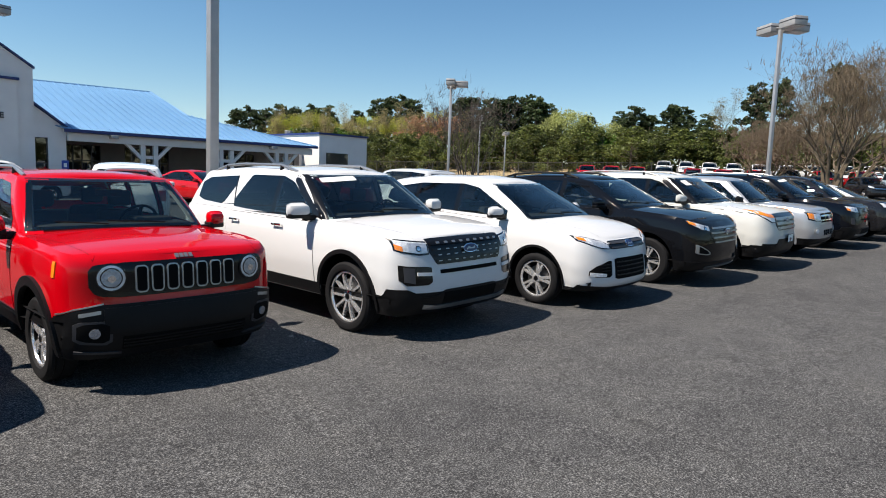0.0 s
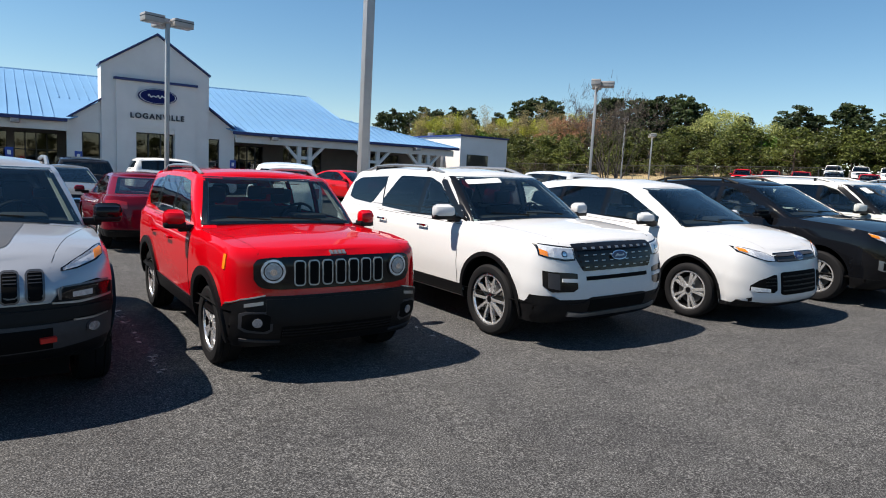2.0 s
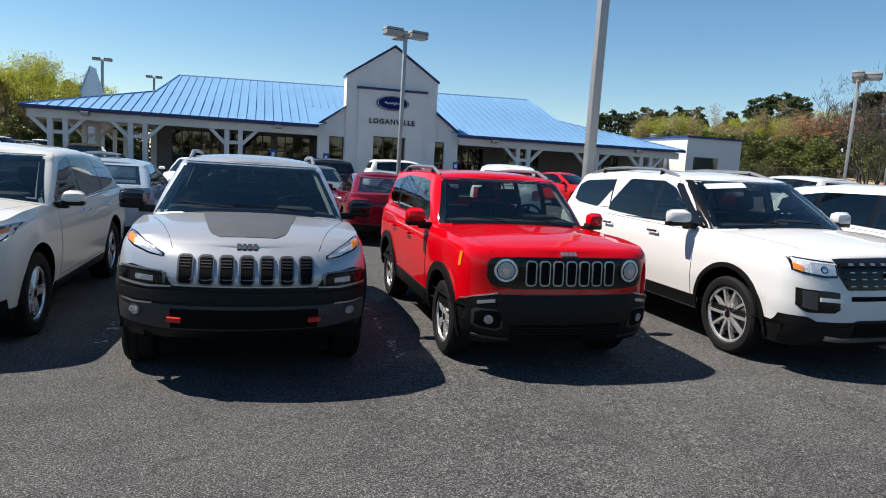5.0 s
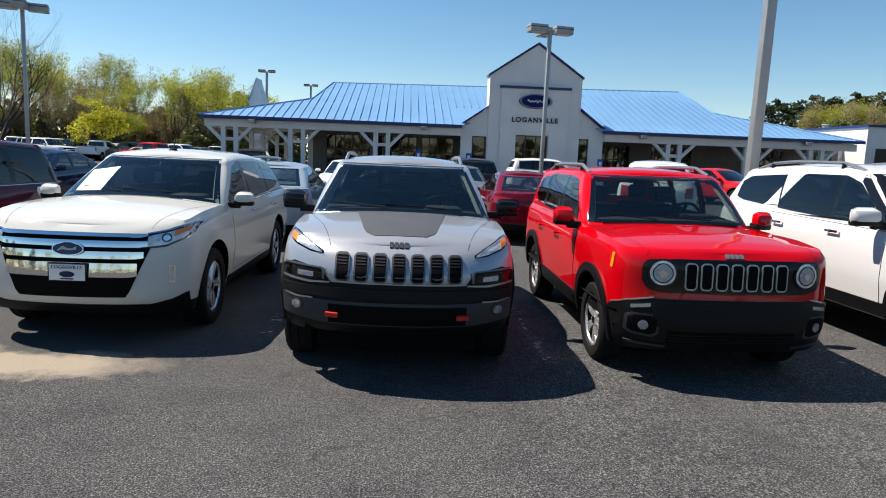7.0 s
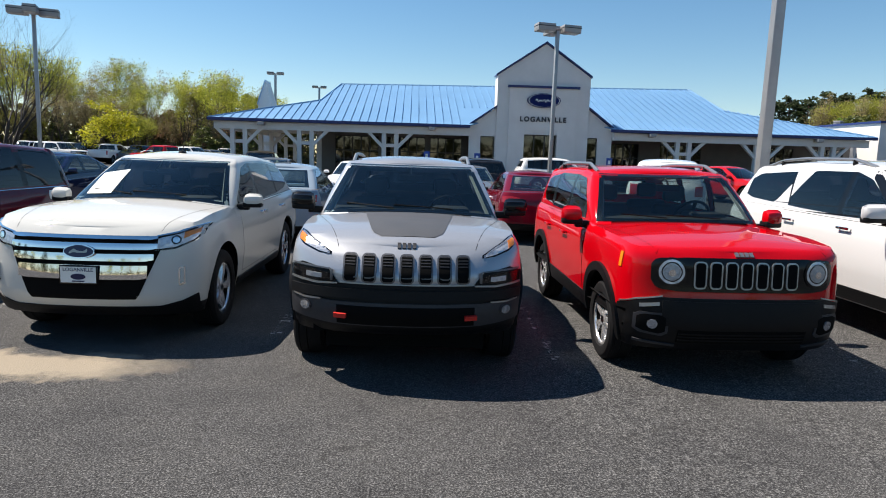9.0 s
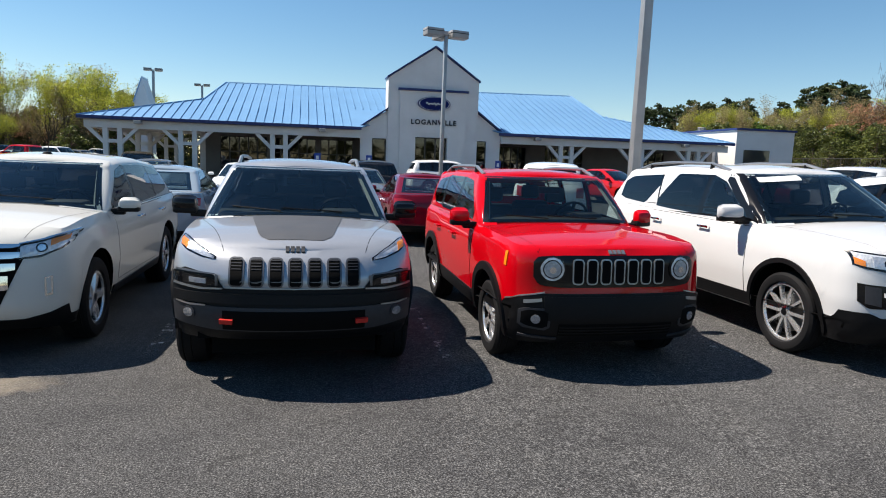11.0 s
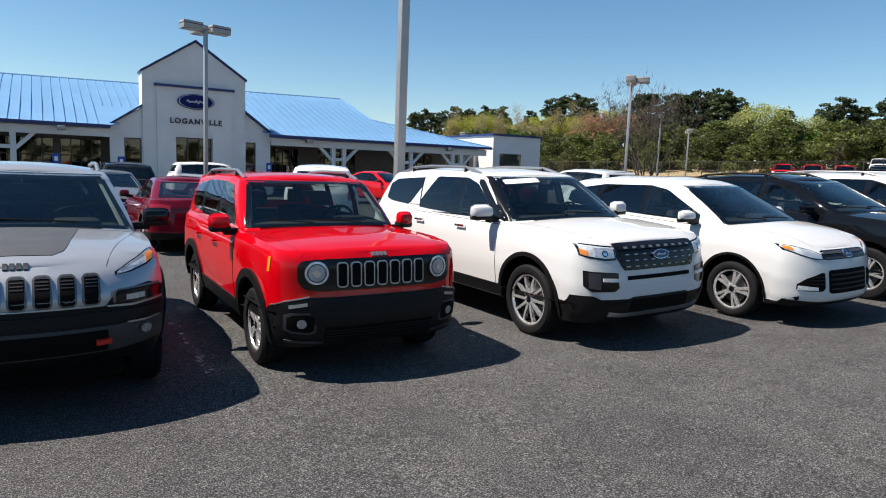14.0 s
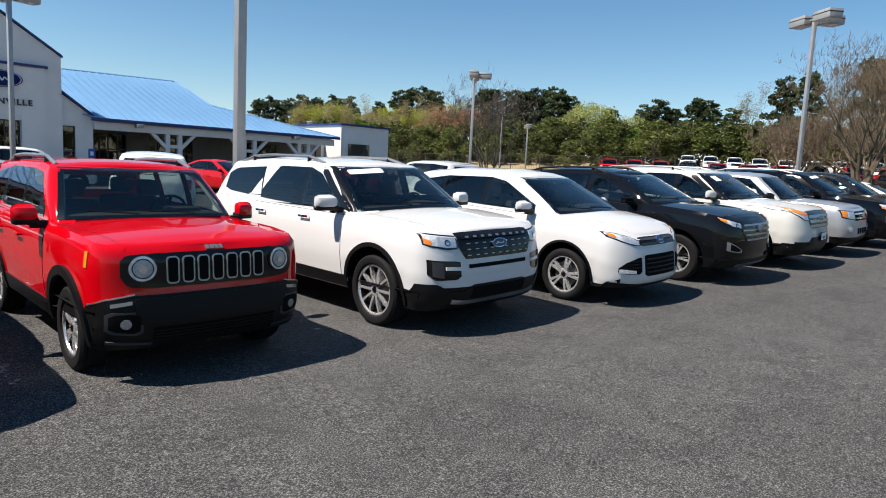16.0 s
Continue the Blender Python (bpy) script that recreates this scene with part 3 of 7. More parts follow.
def glazing(S, car, sides, ws_in=0.036, ws_lo=0.0, ws_hi=0.058, rear=(0.1, 0.1), privacy_from=1, glass_mat=None, trim=GLOSSBLACK, black_pillars=False):
    """Windscreen, side panes and rear window with black borders. sides: columns of (y, low, high) for each pane."""
    T = S.upper_tree
    sides = [[(y, lo, hi + 0.026) for y, lo, hi in cols] for cols in sides]
    gw, rw = S.gw * S.Wh, S.rw * S.Wh
    zlo = at(S.top, S.cowl) + at(S.crown, S.cowl) + ws_lo
    zhi = at(S.roof, S.roof_front) - ws_hi + 0.05
    zl_side = at(S.top, S.cowl + S.ws) + 0.02

    def wsf(s, v):
        k = 2 * s - 1
        lo = zlo + (zl_side - zlo) * abs(k) ** 2.5
        z = lo + (zhi - lo) * v
        f = (z - zl_side) / (zhi - zl_side)
        return k * (gw + (rw - gw) * max(f, -0.1) - ws_in), z

    def ws_in_test(x, z):
        if not zlo - 0.02 < z < zhi - 0.012:
            return False
        f = (z - zl_side) / (zhi - zl_side)
        return abs(x) < gw + (rw - gw) * max(f, -0.1) - ws_in - 0.012
    wins = [("front", ws_in_test)]
    for cols in sides:
        us = [c[0] for c in cols]

        def inside(y, z, cols=cols, us=us):
            if not us[0] + 0.015 < y < us[-1] - 0.015:
                return False
            return np.interp(y, us, [c[1] for c in cols]) + 0.012 < z < np.interp(y, us, [c[2] for c in cols]) - 0.012
        wins.append(("side", inside))
    zr0, zr1 = at(S.top, S.back) + rear[0], at(S.roof, S.roof_back) - rear[1]
    rx0, rx1 = gw * 0.84, rw * 0.90

    def rearf(s, v):
        return (2 * s - 1) * (rx0 + (rx1 - rx0) * v), zr0 + (zr1 - zr0) * v
    wins.append(("rear", lambda x, z: zr0 + 0.012 < z < zr1 - 0.012 and abs(x) < rx0 + (rx1 - rx0) * (z - zr0) / (zr1 - zr0) - 0.012))
    cut_windows(S, wins)

    def pane(name, way, fn, ns, nv, mat, edge):
        p = part(name, S.patch(way, fn, ns, nv, 0.004, 0.004, T, rim=False), mat, car)
        bm = bmesh.new()
        ex, ey = edge
        for g in (lambda s, v: fn(s, v * ey), lambda s, v: fn(s, 1 - v * ey)):
            S.patch(way, g, ns, 1, 0.001, 0.004, T, bm, rim=False)
        for g in (lambda s, v: fn(s * ex, v), lambda s, v: fn(1 - s * ex, v)):
            S.patch(way, g, 1, nv, 0.0015, 0.004, T, bm, rim=False)
        part("window_trim", bm, trim, p)
        return p
    for a, b in pillars(sides):
        for way in ("right", "left"):
            part("pillar_trim", S.patch(way, strip([(a[0] - 0.005, a[1], a[2]), (b[0] + 0.005, b[1], b[2])]), 3, 6, 0.003, 0.008, T), trim, car)
    pane("windscreen", "front", wsf, 28, 10, glass_mat or GLASS, (0.03, 0.06))
    for k in ((1, -1) if black_pillars else ()):
        def pil(s, v):
            return k * (gw + (rw - gw) * v - ws_in - 0.006 + (ws_in + 0.016) * s), zl_side + (zhi - zl_side) * v
        part("pillar_trim", S.patch("front", pil, 4, 14, 0.006, 0.006, T), GLOSSBLACK, car)
    for k in (0, 1):
        part("pillar_lining", S.patch("front", lambda s, v: wsf(s * 0.035 if k else 1 - s * 0.035, v), 2, 10, -0.035, 0.006, T), CABIN_PALE, car)
    for i, cols in enumerate(sides):
        for way in ("right", "left"):
            pane("side_window", way, strip(cols), 14, 6, PRIVACY if i >= privacy_from else (glass_mat or GLASS), (0.05, 0.07))
    pane("rear_window", "rear", rearf, 12, 5, PRIVACY if privacy_from < 5 else GLASS, (0.05, 0.08))


def cabin(S, car, rows=2):
    """Seats, dashboard and steering wheel behind the glass."""
    m = CABIN
    bm = bmesh.new()
    z = at(S.top, S.cowl + 0.4)
    box(bm, (-S.Wh * 0.78, S.cowl + 0.16, z - 0.1), (S.Wh * 0.78, S.cowl + 0.62, z + 0.055), 0.04)
    box(bm, (0.22, S.cowl + 0.34, z), (0.58, S.cowl + 0.64, z + 0.10), 0.04)
    part("dashboard", bm, m, car)
    bm = bmesh.new()
    c = Vector((0.38, S.cowl + 0.72, z + 0.03))
    q = pose(*c, -62, 0, 0)
    pts = [q @ Vector((0.185 * math.cos(2 * math.pi * k / 24), 0.185 * math.sin(2 * math.pi * k / 24), 0)) for k in range(24)]
    for k in range(24):
        tube(bm, pts[k], pts[(k + 1) % 24], 0.016, n=6, cap=False)
    tube(bm, pts[0], pts[12], 0.02, n=6)
    tube(bm, c, pts[18], 0.02, n=6)
    part("steering_wheel", bm, PLASTIC, car)
    y0 = S.cowl + 1.15
    for r in range(rows):
        for x in (-0.38, 0.38):
            bm = bmesh.new()
            y = y0 + r * 0.85
            box(bm, (x - 0.24, y, z - 0.2), (x + 0.24, y + 0.14, z + 0.13), 0.05)
            box(bm, (x - 0.12, y + 0.02, z + 0.16), (x + 0.12, y + 0.12, z + 0.33), 0.04)
            tube(bm, (x - 0.05, y + 0.07, z + 0.15), (x - 0.05, y + 0.07, z + 0.3), 0.008, n=6)
            tube(bm, (x + 0.05, y + 0.07, z + 0.15), (x + 0.05, y + 0.07, z + 0.3), 0.008, n=6)
            part("seat", bm, m, car)
    bm = bmesh.new()
    zr = at(S.roof, S.roof_front) - 0.10
    box(bm, (-0.12, S.roof_front - 0.16, zr - 0.07), (0.12, S.roof_front - 0.13, zr), 0.012)
    tube(bm, (0, S.roof_front - 0.14, zr), (0, S.roof_front - 0.05, zr + 0.06), 0.01, n=6)
    part("rear_view_mirror", bm, PLASTIC, car)


def side_mirrors(S, car, y, z, mat, size=(0.22, 0.15), foot=0.055):
    for s in (1, -1):
        p, _ = S.on(S.lower_tree, "right", y, min(z - 0.1, at(S.top, y) - 0.03))
        x0 = p.x - 0.03
        bm = bmesh.new()
        box(bm, (x0 + foot, y - 0.06, z), (x0 + foot + size[0], y + 0.09, z + size[1]), 0.05)
        for v in bm.verts:
            if v.co.y < y:
                k = (v.co.x - x0 - foot) / size[0]
                v.co.y += 0.05 * k
                v.co.z += (0.5 - (v.co.z - z) / size[1]) * 0.035
        bmesh.ops.transform(bm, matrix=Matrix.Diagonal((s, 1, 1, 1)), verts=bm.verts)
        bmesh.ops.recalc_face_normals(bm, faces=bm.faces)
        mir = part("side_mirror", bm, mat, car)
        bm = boxed((x0 - 0.03, y - 0.02, z - 0.035), (x0 + foot + 0.06, y + 0.05, z + 0.03), 0.012)
        bmesh.ops.transform(bm, matrix=Matrix.Diagonal((s, 1, 1, 1)), verts=bm.verts)
        bmesh.ops.recalc_face_normals(bm, faces=bm.faces)
        part("mirror_stalk", bm, PLASTIC, mir)
        bm = boxed((x0 + foot - 0.004, y - 0.05, z - 0.006), (x0 + foot + size[0] * 0.96, y + 0.094, z + size[1] * 0.36), 0.02)
        for v in bm.verts:
            if v.co.y < y:
                v.co.y += 0.05 * (v.co.x - x0 - foot) / size[0]
        bmesh.ops.transform(bm, matrix=Matrix.Diagonal((s, 1, 1, 1)), verts=bm.verts)
        bmesh.ops.recalc_face_normals(bm, faces=bm.faces)
        part("mirror_base", bm, PLASTIC, mir, "black lower mirror shell")


def arches(S, car, mat=PLASTIC, width=0.055, sill=0.09, proud=0.022):
    """Wheel-arch lips, rocker panels, dark wheel housings and underbody with an added shade block."""
    for way in ("right", "left"):
        for ya in (0.0, S.wb):
            if width:
                a = math.asin(min(0.9, max(-0.9, (0.30 - S.R - 0.02) / (S.Ra + width / 2))))
                bm = S.patch(way, ring_round(ya, S.R + 0.02, S.Ra - 0.006, S.Ra + width, a, math.pi - a), 24, 2, proud, proud + 0.02)
                part("wheel_arch_trim", bm, mat, car)
        if sill:
            bm = S.patch(way, strip([(S.Ra + 0.03, S.sill - 0.005, S.sill + sill), (S.wb - S.Ra - 0.03, S.sill - 0.005, S.sill + sill * 1.1)]), 12, 2, 0.014, 0.03)
            part("sill_trim", bm, mat, car)
    bm = bmesh.new()
    for ya in (0.0, S.wb):
        for s in (1, -1):
            prev = None
            for k in range(17):
                a = math.pi * k / 16
                y, z = ya + (S.Ra + 0.012) * math.cos(a), S.R + 0.02 + (S.Ra + 0.012) * math.sin(a)
                row = [bm.verts.new((s * (S.Wh * 0.955), y, z)), bm.verts.new((s * (S.Wh - 0.42), y, z))]
                if prev:
                    bm.faces.new((prev[0], row[0], row[1], prev[1]))
                prev = row
            vs = [bm.verts.new((s * (S.Wh - 0.42), ya + (S.Ra + 0.012) * math.cos(math.pi * k / 16), S.R + 0.02 + (S.Ra + 0.012) * math.sin(math.pi * k / 16))) for k in range(17)]
            bm.faces.new(vs)
    box(bm, (-S.Wh * 0.74, -S.fo + 0.22, S.chin + 0.005), (S.Wh * 0.74, S.wb + S.ro - 0.25, S.chin + 0.12))
    # dark block added behind the bumper in place of the shade under the nose
    box(bm, (-S.Wh * 0.66, -S.fo + 0.38, 0.21), (S.Wh * 0.66, -S.Ra - 0.03, S.chin + 0.02))
    tube(bm, (-S.Wh + 0.25, 0, S.R), (S.Wh - 0.25, 0, S.R), 0.05, n=8)
    tube(bm, (-S.Wh + 0.25, S.wb, S.R), (S.Wh - 0.25, S.wb, S.R), 0.05, n=8)
    part("underbody", bm, VOIDSHADE, car)


def doors(S, car, mat, edges, lo, hi, handle=CHROME, hz=0.86):
    """Doors as panels a hair proud of the flanks, with dark gaps round them and handles."""
    for way in ("right", "left"):
        s = 1 if way == "right" else -1
        for a, b in zip(edges, edges[1:]):
            g = 0.006
            zl = lambda y: max(lo, S.R + 0.05 + math.sqrt(max(0, (S.Ra + 0.075) ** 2 - (y - S.wb) ** 2))) if abs(y - S.wb) < S.Ra + 0.075 else lo
            ys = list(np.linspace(a, b, 10))
            gap = S.patch(way, strip([(y, zl(y) - g, hi(y) + g) for y in np.linspace(a - g, b + g, 10)]), 10, 6, 0.001, 0.01, rim=False)
            d = part("door", S.patch(way, strip([(y, zl(y), hi(y)) for y in ys]), 10, 8, 0.0035, 0.008), mat, car)
            part("door_gap", gap, VOIDSHADE, d)
            y1, z1 = b - 0.14, hz
            bm = bmesh.new()
            p, n = S.on(S.lower_tree, way, y1 - 0.09, z1)
            box(bm, (p.x + s * 0.0 - 0.006, p.y - 0.10, z1 - 0.014), (p.x + s * 0.0 + 0.006, p.y + 0.10, z1 + 0.014), 0.004)
            bmesh.ops.transform(bm, matrix=Matrix.Translation((s * 0.04, 0, 0)), verts=bm.verts)
            for dy in (-0.085, 0.085):
                tube(bm, (p.x, p.y + dy, z1), (p.x + s * 0.04, p.y + dy, z1), 0.012, n=8)
            part("door_handle", bm, handle, d)


def body_parts(S, car, mat):
    part("body", S.lower, [mat, CABIN, PLASTIC], car)
    part("roof", S.upper, mat, car)


def roof_rails(S, car, mat, y0, y1, x=0.86, lift=0.055):
    for s in (1, -1):
        bm = bmesh.new()
        pts = []
        for k in range(13):
            t = k / 12
            y = y0 + (y1 - y0) * t
            p, _ = S.on(S.upper_tree, "top", s * x * S.rw * S.Wh, y)
            up = lift * min(1, 6 * min(t, 1 - t))
            pts.append(Vector((p.x, y, p.z + up - 0.004)))
        sweep(bm, pts, 0.019)
        rail = part("roof_rail", bm, mat, car)
        for k in (2, 10):
            bm = bmesh.new()
            tube(bm, pts[k], pts[k] - Vector((0, 0, lift + 0.02)), 0.022, 0.03, n=8)
            part("rail_foot", bm, PLASTIC, rail)


def wipers(S, car):
    for x0, x1 in ((0.42, -0.16), (-0.16, -0.62)):
        bm = bmesh.new()
        zc = at(S.top, S.cowl) + at(S.crown, S.cowl)
        a, _ = S.on(S.upper_tree, "front", x0 * S.Wh, zc + 0.03)
        b, _ = S.on(S.upper_tree, "front", x1 * S.Wh, zc + 0.055)
        o = Vector((0, -0.012, 0.006))
        sweep(bm, [a + o, a.lerp(b, 0.5) + o * 1.15, b + o], 0.0065, 6)
        part("wiper", bm, PLASTIC, car)


def bonnet_line(S, car, x0, x1, y0, y1):
    for s in (1, -1):
        def fn(t, v, s=s):
            y = y0 + (y1 - y0) * t
            return s * (x0 + (x1 - x0) * t) + (v - 0.5) * 0.0035, y
        part("bonnet_gap", S.patch("top", fn, 20, 1, 0.0012, 0.002, rim=False), VOIDSHADE, car)


def lamp_unit(S, car, cols, inner, way="front", ns=14, bezel=REFLECTOR, amber=None, bulbs=(), label="clear headlight"):
    """A headlight: a dark pan, bright reflectors, an amber corner and a clear lens over them."""
    for s in (1, -1):
        cc = cols if s > 0 else mirror(cols)
        pan = part("headlight", S.patch(way, strip(cc), ns, 5, 0.003, 0.03), GLOSSBLACK, car, label)
        n = len(cc) - 1
        inset = [(u + (0.014 if k == 0 else -0.014 if k == n else 0), lo + 0.14 * (hi - lo), hi - 0.10 * (hi - lo)) for k, (u, lo, hi) in enumerate(cc)]
        part("bowl", S.patch(way, strip(inset), ns, 4, 0.006, 0.004), bezel, pan)
        if inner:
            ii = inner if s > 0 else mirror(inner)
            part("reflector", S.patch(way, strip(ii), ns, 4, 0.009, 0.006), LAMPDARK, pan)
        if amber:
            aa = amber if s > 0 else mirror(amber)
            part("turn_signal", S.patch(way, strip(aa), 6, 3, 0.012, 0.006), AMBER, pan, "amber turn signal")
        for bx, bz, br in bulbs:
            bm = S.patch(way, oval(s * bx, bz, br, br), 20, 3, 0.010, 0.006)
            part("projector", bm, GLOSSBLACK, pan)
            part("projector_lens", S.patch(way, oval(s * bx, bz, br * 0.7, br * 0.7), 20, 3, 0.013, 0.004), CHROME, pan)
        part("lens", S.patch(way, strip(cc), ns, 5, 0.016, 0.003, rim=False), LAMPGLASS, pan)


def flat_patch(S, car, name, mat, cols, off=0.006, thick=0.02, ns=16, nv=4, both=False, label="", way="front", tree=None):
    out = []
    for s in ((1, -1) if both else (1,)):
        cc = cols if s > 0 else mirror(cols)
        fine_v = max(nv, int(max(hi - lo for _, lo, hi in cc) / 0.026))
        fine_s = max(ns, int((cc[-1][0] - cc[0][0]) / 0.034))
        out.append(part(name, S.patch(way, strip(cc), fine_s, fine_v, off, thick, tree), mat, car, label))
    return out


def badge(S, car, x, z, rx, rz, way="front", off=0.02, bar=True):
    b = part("badge", S.patch(way, oval(x, z, rx, rz), 28, 3, off, 0.02), CHROME, car, "blue oval badge with a bright rim")
    part("badge_face", S.patch(way, oval(x, z, rx * 0.93, rz * 0.86), 28, 3, off + 0.004, 0.01), BLUE, b)
    if bar:
        part("badge_bar", S.patch(way, strip([(x - rx * 0.6, z - rz * 0.34, z - rz * 0.1), (x - rx * 0.3, z - rz * 0.1, z + rz * 0.42), (x - rx * 0.05, z - rz * 0.2, z + rz * 0.1), (x + rx * 0.3, z - rz * 0.2, z + rz * 0.05), (x + rx * 0.55, z - rz * 0.1, z + rz * 0.4)]), 14, 2, off + 0.007, 0.008), SATIN, b)


def plate(S, car, x, z, words=True):
    p, n = S.on(S.lower_tree, "front", x, z)
    fr = part("licence_plate", boxed((x - 0.155, p.y - 0.045, z - 0.078), (x + 0.155, p.y - 0.03, z + 0.078), 0.006), GLOSSBLACK, car, "white dealer plate in a black frame")
    part("plate_face", boxed((x - 0.143, p.y - 0.047, z - 0.066), (x + 0.143, p.y - 0.0445, z + 0.066)), WHITEPAPER, fr)
    bm = bmesh.new()
    lathe(bm, [(0, 0.0001), (0, 0.05), (0.003, 0.05)], "y", 28)
    bmesh.ops.transform(bm, matrix=pose(x, p.y - 0.050, z - 0.015) @ Matrix.Diagonal((1.2, 1, 0.5, 1)), verts=bm.verts)
    part("plate_oval", bm, BLUE, fr)
    part("plate_bar", boxed((x - 0.05, p.y - 0.050, z - 0.058), (x + 0.05, p.y - 0.0475, z - 0.048)), BLUE, fr)
    if words:
        flat_text("LOGANVILLE", 0.042, BLUE, fr, pose(x, p.y - 0.0485, z + 0.042, 90, 0, 0), 0.001)


def bars(S, car, name, mat, x0, x1, z, h, n, way="front", off=0.012):
    """Short blocks in a row where a maker's word stands."""
    w = (x1 - x0) / n
    for k in range(n):
        a = x0 + k * w
        part(name, S.patch(way, strip([(a, z - h / 2, z + h / 2), (a + w * 0.72, z - h / 2, z + h / 2)]), 3, 2, off, 0.012), mat, car)


def slots(S, car, xs, w, z0, z1, rim_mat, deep=0.03, rim_w=0.016, proud=0.012):
    """Upright grille openings, each a bright rounded frame round a dark mesh."""
    for x in xs:
        r = 0.028
        fr = part("grille_slot", S.patch("front", strip([(x - w / 2, z0 + r, z1 - r), (x - w / 2 + r * 0.35, z0 + r * 0.3, z1 - r * 0.3), (x - w / 2 + r, z0, z1), (x + w / 2 - r, z0, z1), (x + w / 2 - r * 0.35, z0 + r * 0.3, z1 - r * 0.3), (x + w / 2, z0 + r, z1 - r)]), 16, 5, proud, 0.03), rim_mat, car)
        k = rim_w
        # sheet laid on the slot frame, its black standing for the shaded hollow
        part("grille_mesh", S.patch("front", strip([(x - w / 2 + k, z0 + r, z1 - r), (x - w / 2 + k + r * 0.4, z0 + k, z1 - k), (x + w / 2 - k - r * 0.4, z0 + k, z1 - k), (x + w / 2 - k, z0 + r, z1 - r)]), 10, 5, proud + 0.003, 0.01), VOIDSHADE, fr)


def cherokee(m):
    car = thing("suv", "silver compact suv with a matte grey bonnet decal, parked nose out", "car", m, "cars in the front row")
    S = Shape(taper=0.10, skirt=0.74, W=1.88, wb=2.72, fo=0.92, ro=0.95, R=0.365, Ra=0.44, sill=0.36, chin=0.37, tail=0.40,
              top=[(-0.92, 1.02), (-0.7, 1.06), (-0.3, 1.12), (0.3, 1.15), (0.75, 1.13), (3.5, 1.22)],
              crown=[(-0.92, 0.0), (-0.7, 0.03), (-0.2, 0.05), (0.4, 0.05), (0.8, 0.01), (4, 0.01)],
              nose=[(0, 0.16), (0.1, 0.06), (0.3, 0.0), (0.5, 0.02), (0.62, 0.03), (0.7, 0.02), (0.85, 0.08), (0.95, 0.14), (1, 0.22)],
              nf=2.15, df=0.46, cowl=0.36, back=3.55, roof_front=1.18, roof_back=3.25, rw=0.70,
              roof=[(1.1, 1.615), (1.8, 1.66), (2.4, 1.66), (3.4, 1.60)])
    hi = lambda y: at(S.top, y) - 0.02
    glazing(S, car, [[(0.92, 1.16, 1.20), (1.45, 1.165, 1.52), (1.62, 1.17, 1.56)], [(1.70, 1.17, 1.56), (2.5, 1.20, 1.55)], [(2.58, 1.21, 1.54), (3.0, 1.24, 1.50), (3.2, 1.30, 1.42)]])
    cabin(S, car)
    doors(S, car, SILVER, [0.62, 1.66, 2.62], 0.50, hi, SILVER, 0.98)
    arches(S, car, PLASTIC, 0.075, 0.14, 0.024)
    add_wheels(S, car, 0.22, 0.245, 5, "fork", DARKALLOY)
    side_mirrors(S, car, 0.78, 1.17, GLOSSBLACK, (0.23, 0.16))
    roof_rails(S, car, SATIN, 1.45, 3.1, 0.93)
    wipers(S, car)
    bonnet_line(S, car, 0.50, 0.80, -0.74, 0.30)
    # bonnet decal
    def dec(s, v):
        y = -0.60 + 0.92 * v
        return (2 * s - 1) * (0.25 + 0.14 * v ** 0.7 + (0.0 if v > 0.12 else -0.05 * (1 - v / 0.12) ** 2)), y
    part("bonnet_decal", S.patch("top", dec, 18, 14, 0.004, 0.002, rim=False), DECAL, car, "matte grey bonnet decal")
    # lower face
    flat_patch(S, car, "bumper", PLASTIC, [(-0.88, 0.42, 0.86), (-0.78, 0.40, 0.90), (-0.56, 0.39, 0.86), (-0.50, 0.385, 0.77), (0.50, 0.385, 0.77), (0.56, 0.39, 0.86), (0.78, 0.40, 0.90), (0.88, 0.42, 0.86)], 0.010, 0.03, 50, 6, label="black plastic bumper")
    flat_patch(S, car, "lower_bumper", GREYPLASTIC, [(-0.86, 0.50, 0.66), (-0.55, 0.47, 0.64), (0.55, 0.47, 0.64), (0.86, 0.50, 0.66)], 0.022, 0.02, 40, 3)
    # black patch on the bumper face paints the shade of the opening
    flat_patch(S, car, "air_intake", VOIDSHADE, [(-0.50, 0.48, 0.615), (0.50, 0.48, 0.615)], 0.026, 0.02, 20, 3)
    flat_patch(S, car, "upper_bumper", PLASTIC, [(-0.85, 0.665, 0.735), (0.85, 0.665, 0.735)], 0.030, 0.03, 40, 3)
    for s in (1, -1):
        h = part("tow_hook", S.patch("front", strip([(s * 0.47 - 0.045, 0.535, 0.565), (s * 0.47 + 0.045, 0.535, 0.565)]), 6, 2, 0.05, 0.05), HOOKRED, car, "red tow hook")
        f = part("fog_lamp", S.patch("front", oval(s * 0.74, 0.585, 0.046, 0.042), 20, 3, 0.030, 0.03), GREYPLASTIC, car)
        part("lens", S.patch("front", oval(s * 0.74, 0.585, 0.034, 0.030), 20, 3, 0.034, 0.01), LAMPDEEP, f)
        c = [(0.55, 0.80, 0.83), (0.66, 0.775, 0.855), (0.86, 0.79, 0.87)]
        d = part("running_lamp", S.patch("front", strip(c if s > 0 else mirror(c)), 10, 3, 0.016, 0.02), GLOSSBLACK, car, "smoked main lamp")
        c2 = [(0.62, 0.80, 0.835), (0.74, 0.80, 0.84)]
        part("reflector", S.patch("front", strip(c2 if s > 0 else mirror(c2)), 6, 2, 0.019, 0.01), LAMPDARK, d)
